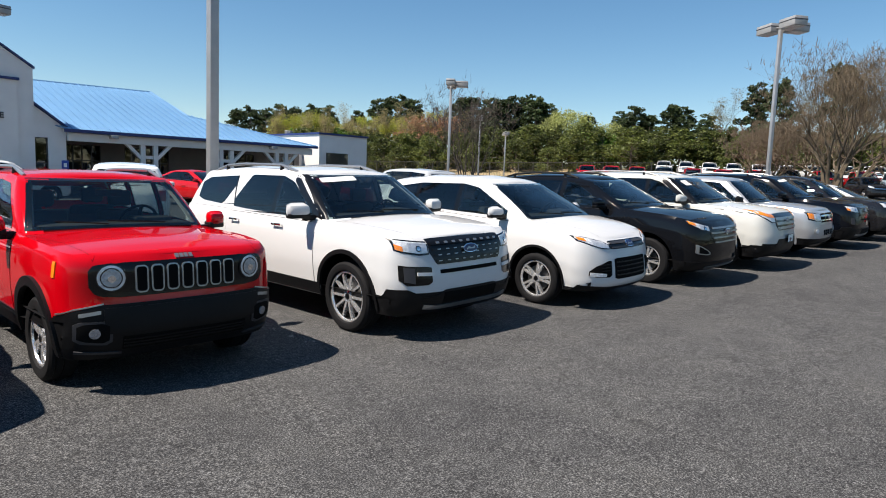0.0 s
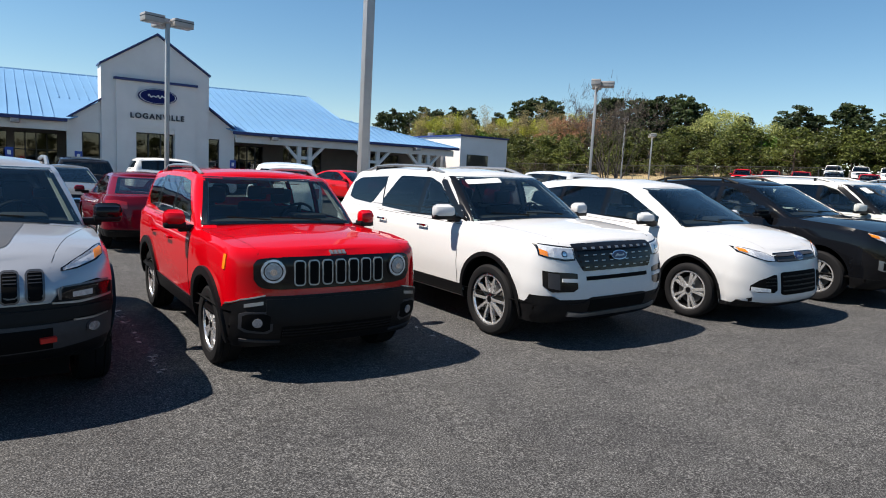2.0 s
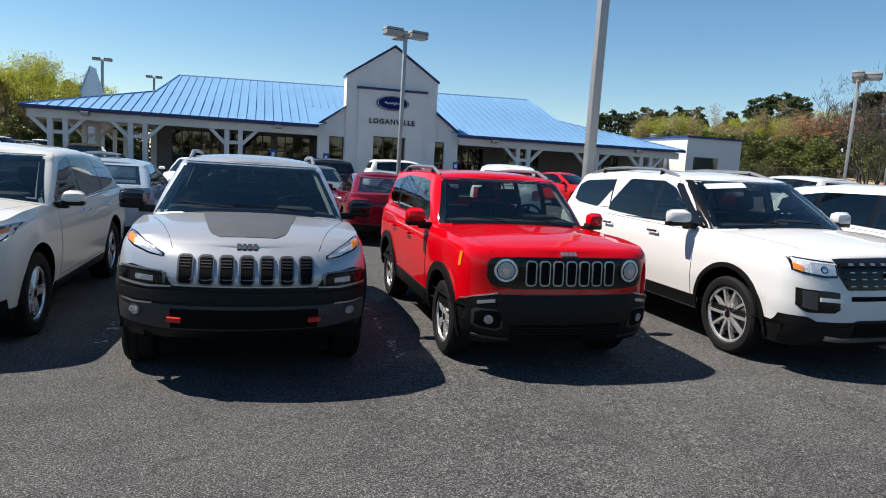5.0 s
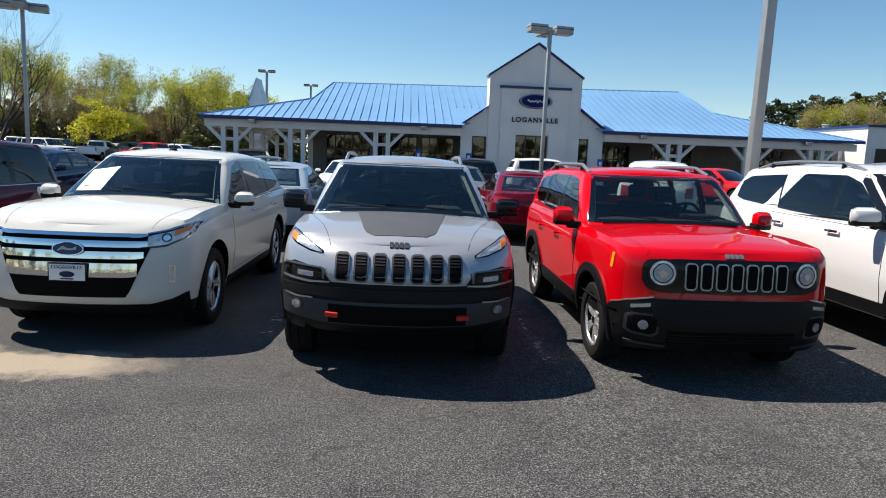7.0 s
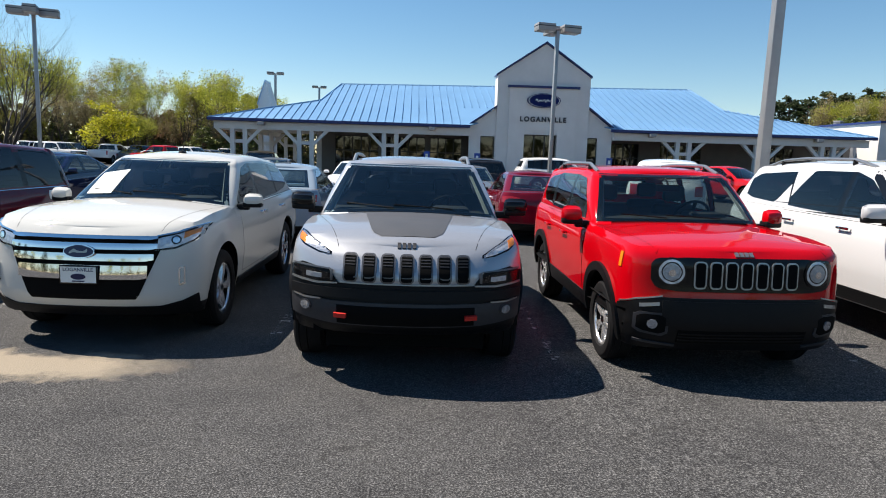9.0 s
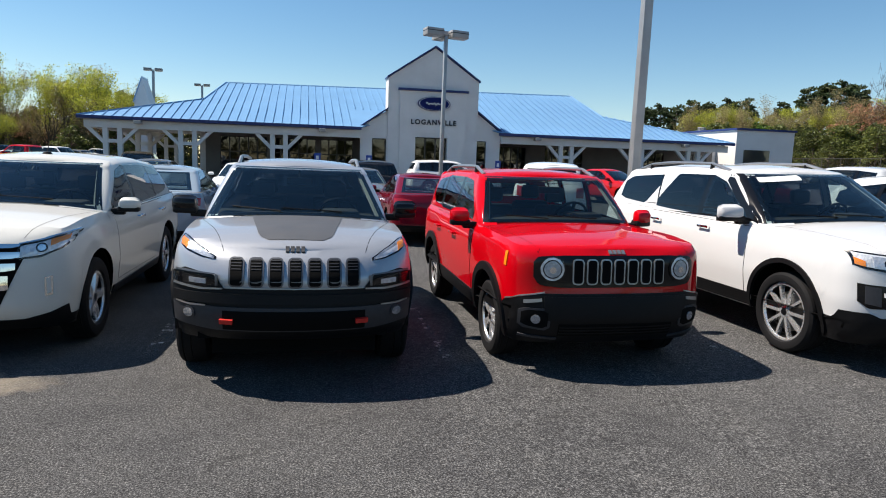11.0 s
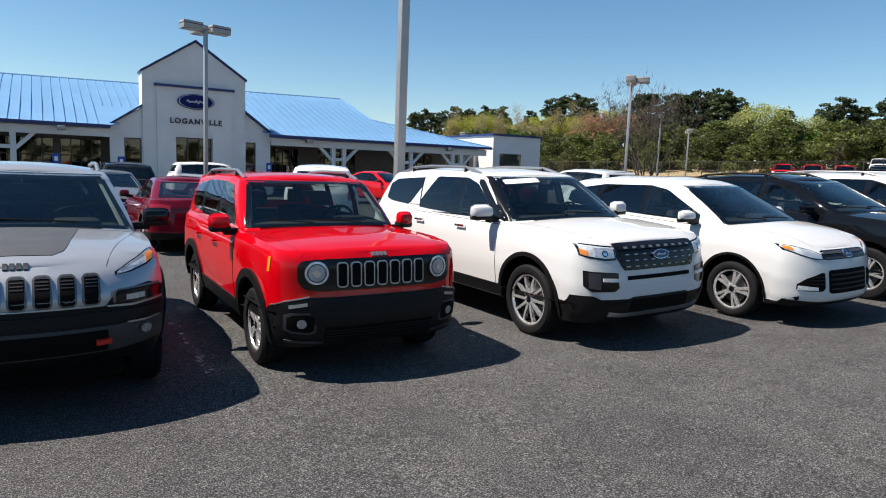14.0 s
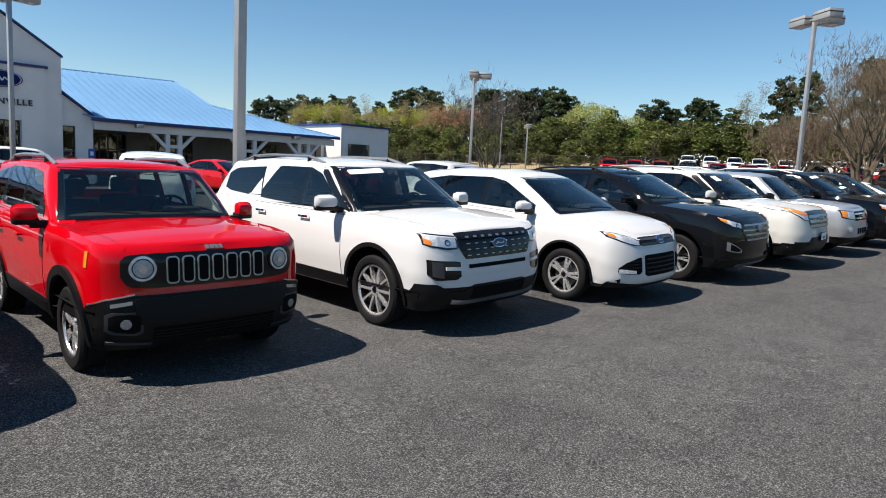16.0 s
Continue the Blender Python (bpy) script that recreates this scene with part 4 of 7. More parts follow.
        part("lens", S.patch("front", strip(c if s > 0 else mirror(c)), 10, 3, 0.024, 0.002, rim=False), LAMPGLASS, d)
        c3 = [(0.50, 0.765, 0.775), (0.66, 0.755, 0.77), (0.86, 0.775, 0.79)]
        part("bright_trim", S.patch("front", strip(c3 if s > 0 else mirror(c3)), 12, 2, 0.022, 0.012), SATIN, car)
    lamp_unit(S, car, [(0.56, 0.965, 0.985), (0.66, 0.975, 1.04), (0.78, 1.015, 1.10), (0.83, 1.05, 1.11)], [(0.59, 0.972, 0.988), (0.66, 0.985, 1.015), (0.78, 1.03, 1.07)], amber=[(0.77, 1.025, 1.075), (0.82, 1.05, 1.095)], bezel=LAMPDEEP)
    slots(S, car, [k * 0.137 for k in range(-3, 4)], 0.108, 0.785, 0.985, SLOTGREY, rim_w=0.013)
    for k in range(-3, 4):
        for z in (0.905, 0.925, 0.945, 0.965):
            flat_patch(S, car, "grille_slat", GREYPLASTIC, [(k * 0.137 - 0.036, z - 0.003, z + 0.003), (k * 0.137 + 0.036, z - 0.003, z + 0.003)], 0.018, 0.01, 3, 1)
    for s in (1, -1):
        for c in ([(0.56, 0.862, 0.872), (0.66, 0.868, 0.88), (0.84, 0.878, 0.89)], [(0.535, 0.79, 0.86), (0.552, 0.785, 0.868)]):
            part("lamp_surround", S.patch("front", strip(c if s > 0 else mirror(c)), 10, 2, 0.024, 0.014), SLOTGREY, car)
        c = [(0.62, 0.642, 0.652), (0.74, 0.640, 0.652), (0.83, 0.655, 0.667)]
        part("fog_lamp_trim", S.patch("front", strip(c if s > 0 else mirror(c)), 10, 1, 0.030, 0.012), SATIN, car)
    flat_patch(S, car, "bright_trim", SATIN, [(-0.48, 0.772, 0.782), (0.48, 0.772, 0.782)], 0.014, 0.02, 24, 2)
    bars(S, car, "maker_bar", GREYPLASTIC, -0.075, 0.075, 1.035, 0.035, 4)
    body_parts(S, car, SILVER)
    return car


def renegade(m):
    car = thing("suv", "bright red boxy small suv with black cladding, parked nose out", "car", m, "cars in the front row")
    S = Shape(taper=0.05, skirt=0.60, W=1.80, wb=2.57, fo=0.82, ro=0.82, R=0.345, Ra=0.415, sill=0.34, chin=0.28, tail=0.36,
              top=[(-0.82, 1.038), (-0.7, 1.068), (-0.2, 1.115), (0.35, 1.13), (0.75, 1.14), (3.3, 1.17)],
              crown=[(-0.82, 0.0), (-0.72, 0.012), (-0.5, 0.035), (0.3, 0.05), (0.8, 0.01), (4, 0.01)],
              nose=[(0, 0.12), (0.1, 0.05), (0.28, 0.0), (0.45, 0.01), (0.58, 0.03), (0.7, 0.04), (0.9, 0.045), (0.97, 0.07), (1, 0.12)],
              nf=2.9, df=0.39, cowl=0.42, back=3.30, gw=0.915, roof_front=1.0, roof_back=3.16, rw=0.76, ws=0.24,
              roof=[(0.9, 1.60), (1.5, 1.645), (2.3, 1.645), (3.2, 1.60)], dome=0.04,
              flank=[(0, 0.94), (0.12, 0.97), (0.45, 1.0), (0.75, 0.995), (0.93, 0.975), (1, 0.93)])
    hi = lambda y: at(S.top, y) - 0.02
    glazing(S, car, [[(0.84, 1.16, 1.22), (1.22, 1.165, 1.52), (1.55, 1.17, 1.55)], [(1.63, 1.17, 1.55), (2.32, 1.18, 1.55)], [(2.42, 1.20, 1.53), (2.80, 1.22, 1.50), (2.95, 1.30, 1.46)]], ws_in=0.042, rear=(0.10, 0.12), privacy_from=5)
    cabin(S, car)
    doors(S, car, RED, [0.60, 1.59, 2.40], 0.48, hi, RED, 0.97)
    arches(S, car, PLASTIC, 0.075, 0.15, 0.026)
    add_wheels(S, car, 0.22, 0.225, 5, "twin", ALLOY)
    side_mirrors(S, car, 0.66, 1.12, RED, (0.19, 0.17), 0.05)
    roof_rails(S, car, SATIN, 1.15, 2.95, 0.92)
    wipers(S, car)
    bonnet_line(S, car, 0.66, 0.80, -0.74, 0.38)
    flat_patch(S, car, "bumper", PLASTIC, [(-0.875, 0.36, 0.62), (-0.80, 0.31, 0.665), (-0.64, 0.29, 0.705), (0.64, 0.29, 0.705), (0.80, 0.31, 0.665), (0.875, 0.36, 0.62)], 0.012, 0.03, 50, 6, label="black plastic bumper")
    # intake is a surface patch, coloured as the shade inside it
    flat_patch(S, car, "air_intake", VOIDSHADE, [(-0.50, 0.36, 0.46), (0.50, 0.36, 0.46)], 0.016, 0.02, 20, 3)
    for zb in (0.385, 0.41, 0.435):
        flat_patch(S, car, "intake_slat", PLASTIC, [(-0.49, zb - 0.006, zb + 0.006), (0.49, zb - 0.006, zb + 0.006)], 0.024, 0.016, 16, 1)
    flat_patch(S, car, "bumper_step", PLASTIC, [(-0.62, 0.49, 0.68), (0.62, 0.49, 0.68)], 0.022, 0.02, 20, 3)
    # black face panel with round ends
    flat_patch(S, car, "face_panel", GLOSSBLACK, [(-0.705, 0.84, 0.955), (-0.69, 0.80, 0.988), (-0.64, 0.768, 1.004), (-0.51, 0.755, 1.008), (0.51, 0.755, 1.008), (0.64, 0.768, 1.004), (0.69, 0.80, 0.988), (0.705, 0.84, 0.955)], 0.010, 0.03, 50, 5)
    slots(S, car, [k * 0.118 for k in range(-3, 4)], 0.096, 0.778, 0.985, SATIN, rim_w=0.012, proud=0.020)
    for s in (1, -1):
        h = part("headlight", S.patch("front", oval(s * 0.562, 0.902, 0.108, 0.108), 28, 4, 0.018, 0.03), GLOSSBLACK, car, "round clear headlight")
        part("bezel", S.patch("front", oval(s * 0.562, 0.902, 0.092, 0.092), 28, 3, 0.022, 0.01), LAMPDARK, h)
        part("dark_ring", S.patch("front", oval(s * 0.562, 0.902, 0.074, 0.074), 24, 3, 0.0235, 0.01), GLOSSBLACK, h)
        part("bulb_shield", S.patch("front", oval(s * 0.562, 0.896, 0.026, 0.026), 16, 3, 0.032, 0.02), CHROME, h)
        part("inner_ring", S.patch("front", oval(s * 0.562, 0.902, 0.066, 0.066), 24, 3, 0.0245, 0.01), LAMPDEEP, h)
        part("lens", S.patch("front", oval(s * 0.562, 0.902, 0.100, 0.100), 28, 4, 0.036, 0.003, rim=False), LAMPGLASS, h)
        c = [(0.57, 0.43, 0.565), (0.61, 0.405, 0.585), (0.76, 0.42, 0.585), (0.80, 0.45, 0.565)]
        f = part("fog_lamp_recess", S.patch("front", strip(c if s > 0 else mirror(c)), 12, 4, 0.020, 0.02), GREYPLASTIC, car)
        c = [(0.59, 0.445, 0.55), (0.63, 0.425, 0.57), (0.74, 0.44, 0.57), (0.78, 0.46, 0.55)]
        part("recess_floor", S.patch("front", strip(c if s > 0 else mirror(c)), 12, 4, 0.023, 0.01), VOIDSHADE, f)
        part("fog_lamp", S.patch("front", oval(s * 0.68, 0.50, 0.034, 0.034), 20, 3, 0.032, 0.02), LAMPDEEP, f)
        c = [(0.64, 0.640, 0.666), (0.77, 0.62, 0.646)]
        part("marker_lamp", S.patch("front", strip(c if s > 0 else mirror(c)), 8, 2, 0.020, 0.02), SATIN, car)
        c = [(0.50, 0.325, 0.342), (0.79, 0.345, 0.365)]
        part("bright_trim", S.patch("front", strip(c if s > 0 else mirror(c)), 10, 2, 0.024, 0.02), GREYPLASTIC, car)
        c = [(0.62, 0.708, 0.718), (0.80, 0.672, 0.682), (0.872, 0.63, 0.64)]
        part("bright_trim", S.patch("front", strip(c if s > 0 else mirror(c)), 10, 1, 0.014, 0.015), SATIN, car)
        way = "right" if s > 0 else "left"
        part("side_marker", S.patch(way, strip([(-0.50, 0.90, 1.02), (-0.455, 0.90, 1.02)]), 4, 4, 0.008, 0.012), AMBER, car, "amber side marker")
    bars(S, car, "maker_bar", SATIN, -0.075, 0.075, 1.032, 0.028, 4, off=0.014)
    body_parts(S, car, RED)
    return car


def explorer_body(mat, m, label, new_face=True):
    car = thing("suv", label, "car", m, "cars in the front row")
    S = Shape(taper=0.04, skirt=0.50, W=1.99, wb=2.865, fo=0.97, ro=1.15, R=0.385, Ra=0.455, sill=0.33, chin=0.27, tail=0.36,
              top=[(-0.93, 1.06), (-0.7, 1.10), (-0.2, 1.15), (0.2, 1.18), (0.62, 1.165), (4.0, 1.22)],
              crown=[(-0.93, 0.0), (-0.8, 0.02), (-0.5, 0.045), (0.2, 0.05), (0.62, 0.01), (5, 0.01)],
              nose=[(0, 0.14), (0.1, 0.05), (0.25, 0.0), (0.45, 0.0), (0.6, 0.02), (0.75, 0.04), (0.9, 0.07), (0.96, 0.10), (1, 0.17)],
              nf=2.9, df=0.44, cowl=0.22, back=3.90, gw=0.90, roof_front=1.02, roof_back=3.62, rw=0.70, ws=0.30,
              roof=[(0.95, 1.68), (1.6, 1.735), (2.6, 1.745), (3.7, 1.68)], dome=0.045)
    hi = lambda y: at(S.top, y) - 0.02
    glazing(S, car, [[(0.72, 1.19, 1.23), (1.24, 1.195, 1.56), (1.50, 1.20, 1.63)], [(1.57, 1.20, 1.63), (2.22, 1.22, 1.63), (2.50, 1.235, 1.30)], [(2.56, 1.50, 1.61), (2.80, 1.25, 1.60), (3.36, 1.28, 1.57), (3.52, 1.32, 1.50)]], black_pillars=True)
    for way in ("right", "left"):
        part("pillar_trim", S.patch(way, strip([(0.52, 1.18, 1.20), (0.72, 1.235, 1.335), (1.24, 1.60, 1.70)]), 14, 3, 0.004, 0.008, S.upper_tree), GLOSSBLACK, car)
    cabin(S, car)
    doors(S, car, mat, [0.56, 1.53, 2.54], 0.48, hi, CHROME, 1.08)
    add_wheels(S, car, 0.272 if new_face else 0.24, 0.255, 10 if new_face else 5, "plain" if new_face else "fork", ALLOY)
    side_mirrors(S, car, 0.66, 1.20, mat, (0.26, 0.17))
    roof_rails(S, car, SATIN, 1.35, 3.4, 0.93)
    wipers(S, car)
    bonnet_line(S, car, 0.70, 0.84, -0.76, 0.16)
    return car, S


def explorer(m, mat=None, label="white three-row suv with wide studded grille and bright wheels"):
    mat = mat or WHITE
    car, S = explorer_body(mat, m, label)
    arches(S, car, PLASTIC, 0.045, 0.15, 0.016)
    flat_patch(S, car, "bumper", PLASTIC, [(-0.955, 0.34, 0.56), (-0.82, 0.31, 0.56), (-0.66, 0.29, 0.47), (-0.50, 0.285, 0.48), (-0.40, 0.28, 0.535), (0.40, 0.28, 0.535), (0.50, 0.285, 0.48), (0.66, 0.29, 0.47), (0.82, 0.31, 0.56), (0.955, 0.34, 0.56)], 0.010, 0.03, 60, 6, label="black lower bumper")
    flat_patch(S, car, "skid_plate", SATIN, [(-0.66, 0.355, 0.40), (-0.50, 0.335, 0.375), (0.50, 0.335, 0.375), (0.66, 0.355, 0.40)], 0.022, 0.03, 30, 3)
    flat_patch(S, car, "air_intake", VOIDSHADE, [(-0.42, 0.39, 0.51), (0.42, 0.39, 0.51)], 0.014, 0.02, 20, 3)
    flat_patch(S, car, "grille", GLOSSBLACK, [(-0.58, 0.93, 1.055), (-0.50, 0.80, 1.06), (0.50, 0.80, 1.06), (0.58, 0.93, 1.055)], 0.008, 0.03, 40, 5, label="black grille with studded bars")
    for k in range(4):
        z = 0.835 + k * 0.058
        w = 0.50 + 0.02 * k
        flat_patch(S, car, "grille_bar", GLOSSBLACK, [(-w, z - 0.012, z + 0.012), (w, z - 0.012, z + 0.012)], 0.022, 0.02, 36, 2)
        for j in range(-4, 5) if mat is WHITE else ():
            if abs(j) > 0 or k not in (1, 2):
                x = j * 0.115
                flat_patch(S, car, "grille_stud", SATIN, [(x - 0.022, z - 0.003, z + 0.007), (x + 0.022, z - 0.003, z + 0.007)], 0.027, 0.01, 2, 1)
    flat_patch(S, car, "grille_slot", VOIDSHADE, [(-0.46, 0.705, 0.745), (0.46, 0.705, 0.745)], 0.006, 0.02, 30, 2)
    badge(S, car, 0, 0.935, 0.115, 0.045, off=0.034)
    lamp_unit(S, car, [(0.585, 0.905, 1.035), (0.70, 0.90, 1.045), (0.86, 0.93, 1.065), (0.915, 0.955, 1.072)], [(0.605, 0.925, 1.015), (0.80, 0.935, 1.03)], amber=[(0.85, 0.945, 0.99), (0.905, 0.965, 1.02)], bulbs=((0.70, 0.97, 0.030),))
    for s in (1, -1):
        c = [(0.57, 0.63, 0.775), (0.62, 0.60, 0.785), (0.84, 0.60, 0.80), (0.90, 0.66, 0.81)]
        f = part("fog_lamp_recess", S.patch("front", strip(c if s > 0 else mirror(c)), 14, 4, 0.006, 0.02), GLOSSBLACK, car)
        c = [(0.76, 0.62, 0.775), (0.86, 0.64, 0.79)]
        part("fog_lamp", S.patch("front", strip(c if s > 0 else mirror(c)), 8, 4, 0.012, 0.01), GREYPLASTIC, f)
        c = [(0.56, 0.69, 0.725), (0.74, 0.70, 0.735)]
        part("blade", S.patch("front", strip(c if s > 0 else mirror(c)), 10, 2, 0.022, 0.02), mat, f)
    body_parts(S, car, mat)
    # paper strip across the top of the windscreen
    part("paper_strip", S.patch("front", strip([(-0.60, 1.585, 1.635), (-0.10, 1.61, 1.66)]), 14, 3, 0.012, 0.003, S.upper_tree), WHITEPAPER, car, "white paper strip on the glass")
    return car


def explorer_old(m):
    car, S = explorer_body(PEARL, m, "white three-row suv with amber corner lamps and a dealer plate", False)
    arches(S, car, PLASTIC, 0.0, 0.13, 0.016)
    flat_patch(S, car, "bumper", PLASTIC, [(-0.955, 0.34, 0.50), (-0.60, 0.30, 0.46), (-0.48, 0.29, 0.60), (0.48, 0.29, 0.60), (0.60, 0.30, 0.46), (0.955, 0.34, 0.50)], 0.010, 0.03, 50, 6)
    flat_patch(S, car, "grille", GLOSSBLACK, [(-0.56, 0.86, 1.055), (-0.46, 0.76, 1.06), (0.46, 0.76, 1.06), (0.56, 0.86, 1.055)], 0.008, 0.03, 40, 5)
    for k in range(3):
        z = 0.80 + k * 0.085
        flat_patch(S, car, "grille_bar", SATIN, [(-0.50 - 0.02 * k, z - 0.024, z + 0.024), (0.50 + 0.02 * k, z - 0.024, z + 0.024)], 0.022, 0.02, 36, 2)
    badge(S, car, 0, 0.93, 0.11, 0.045, off=0.03)
    lamp_unit(S, car, [(0.56, 0.90, 1.05), (0.70, 0.91, 1.07), (0.86, 1.0, 1.12), (0.94, 1.08, 1.15)], [(0.58, 0.91, 0.97), (0.70, 0.925, 0.99)], amber=[(0.58, 0.99, 1.045), (0.72, 1.0, 1.065), (0.90, 1.06, 1.13)])
    plate(S, car, 0, 0.60, False)
    body_parts(S, car, PEARL)
    part("paper_tag", S.patch("front", strip([(-0.58, 1.53, 1.62), (-0.40, 1.54, 1.63)]), 6, 3, 0.012, 0.003, S.upper_tree), WHITEPAPER, car)
    return car


def edge_old(m):
    car = thing("suv", "pearl white crossover with a broad chrome grille and dealer plate", "car", m, "cars in the front row")
    S = Shape(taper=0.04, skirt=0.37, W=1.86, wb=2.825, fo=0.92, ro=0.93, R=0.37, Ra=0.435, sill=0.30, chin=0.26, tail=0.34,
              top=[(-0.92, 1.0), (-0.7, 1.05), (-0.2, 1.11), (0.3, 1.13), (0.7, 1.10), (3.5, 1.16)],
              crown=[(-0.92, 0.0), (-0.75, 0.02), (-0.4, 0.045), (0.3, 0.065), (0.8, 0.01), (5, 0.01)],
              nose=[(0, 0.15), (0.1, 0.06), (0.25, 0.0), (0.5, 0.01), (0.7, 0.03), (0.85, 0.05), (0.95, 0.09), (1, 0.18)],
              nf=2.4, df=0.46, cowl=0.30, back=3.62, gw=0.90, roof_front=1.15, roof_back=3.30, rw=0.69, ws=0.30,
              roof=[(1.0, 1.565), (1.7, 1.625), (2.4, 1.625), (3.4, 1.55)])
    hi = lambda y: at(S.top, y) - 0.02
    glazing(S, car, [[(0.74, 1.115, 1.15), (1.32, 1.12, 1.475), (1.58, 1.125, 1.525)], [(1.65, 1.125, 1.525), (2.52, 1.155, 1.52)], [(2.59, 1.16, 1.51), (3.05, 1.20, 1.46), (3.25, 1.25, 1.40)]], glass_mat=GLASS)
    cabin(S, car)
    doors(S, car, PEARL, [0.60, 1.70, 2.70], 0.44, hi, CHROME, 1.0)
    arches(S, car, PLASTIC, 0.0, 0.09, 0.014)
    add_wheels(S, car, 0.235, 0.245, 5, "fork", ALLOY)
    side_mirrors(S, car, 0.66, 1.11, PEARL, (0.20, 0.14), 0.04)
    wipers(S, car)
    bonnet_line(S, car, 0.60, 0.82, -0.74, 0.32)
    flat_patch(S, car, "bumper", PLASTIC, [(-0.86, 0.29, 0.45), (-0.76, 0.28, 0.40), (-0.6, 0.27, 0.36), (0.6, 0.27, 0.36), (0.76, 0.28, 0.40), (0.86, 0.29, 0.45)], 0.010, 0.03, 40, 3)
    flat_patch(S, car, "grille", VOIDSHADE, [(-0.61, 0.84, 0.955), (-0.52, 0.62, 0.958), (-0.44, 0.43, 0.958), (0.44, 0.43, 0.958), (0.52, 0.62, 0.958), (0.61, 0.84, 0.955)], 0.006, 0.03, 40, 6)
    for z0, z1, w in ((0.925, 0.953, 0.59), (0.845, 0.895, 0.59), (0.75, 0.81, 0.565), (0.60, 0.715, 0.52)):
        flat_patch(S, car, "grille_bar", CHROME, [(-w, z0 + 0.01, z1), (-w + 0.06, z0, z1), (w - 0.06, z0, z1), (w, z0 + 0.01, z1)], 0.026, 0.03, 40, 4, label="broad chrome grille bar")
    badge(S, car, 0, 0.825, 0.125, 0.055, off=0.05)
    plate(S, car, 0, 0.64)
    lamp_unit(S, car, [(0.57, 0.835, 0.95), (0.72, 0.85, 0.98), (0.84, 0.91, 1.02), (0.885, 0.96, 1.035)], [(0.59, 0.855, 0.935), (0.70, 0.865, 0.955)], amber=[(0.77, 0.935, 0.985), (0.865, 0.98, 1.015)], bulbs=((0.72, 0.925, 0.036),))
    for s in (1, -1):
        c = [(0.74, 0.54, 0.69), (0.785, 0.55, 0.70)]
        f = part("bumper_vent", S.patch("front", strip(c if s > 0 else mirror(c)), 4, 5, 0.008, 0.02), CHROME, car)
        c = [(0.75, 0.555, 0.68), (0.777, 0.565, 0.69)]
        part("vent_floor", S.patch("front", strip(c if s > 0 else mirror(c)), 4, 5, 0.011, 0.01), PEARL, f)
        c = [(0.58, 0.952, 0.962), (0.74, 0.985, 0.997), (0.875, 1.033, 1.045)]
        part("bright_trim", S.patch("front", strip(c if s > 0 else mirror(c)), 12, 1, 0.016, 0.02), CHROME, car)
    body_parts(S, car, PEARL)
    part("paper_sheet", S.patch("front", strip([(-0.64, 1.20, 1.40), (-0.36, 1.22, 1.45)]), 8, 6, 0.010, 0.003, S.upper_tree), WHITEPAPER, car, "white paper sheet on the windscreen")
    bm = bmesh.new()
    p, _ = S.on(S.upper_tree, "top", 0.0, 1.42)
    lathe(bm, [(0, 0.05), (0.025, 0.035), (0.03, 0.0001)], "z", 14, p)
    tube(bm, p + Vector((0, 0, 0.02)), p + Vector((0.0, 0.07, 0.13)), 0.006, 0.004, n=6)
    part("roof_aerial", bm, PLASTIC, car)
    return car


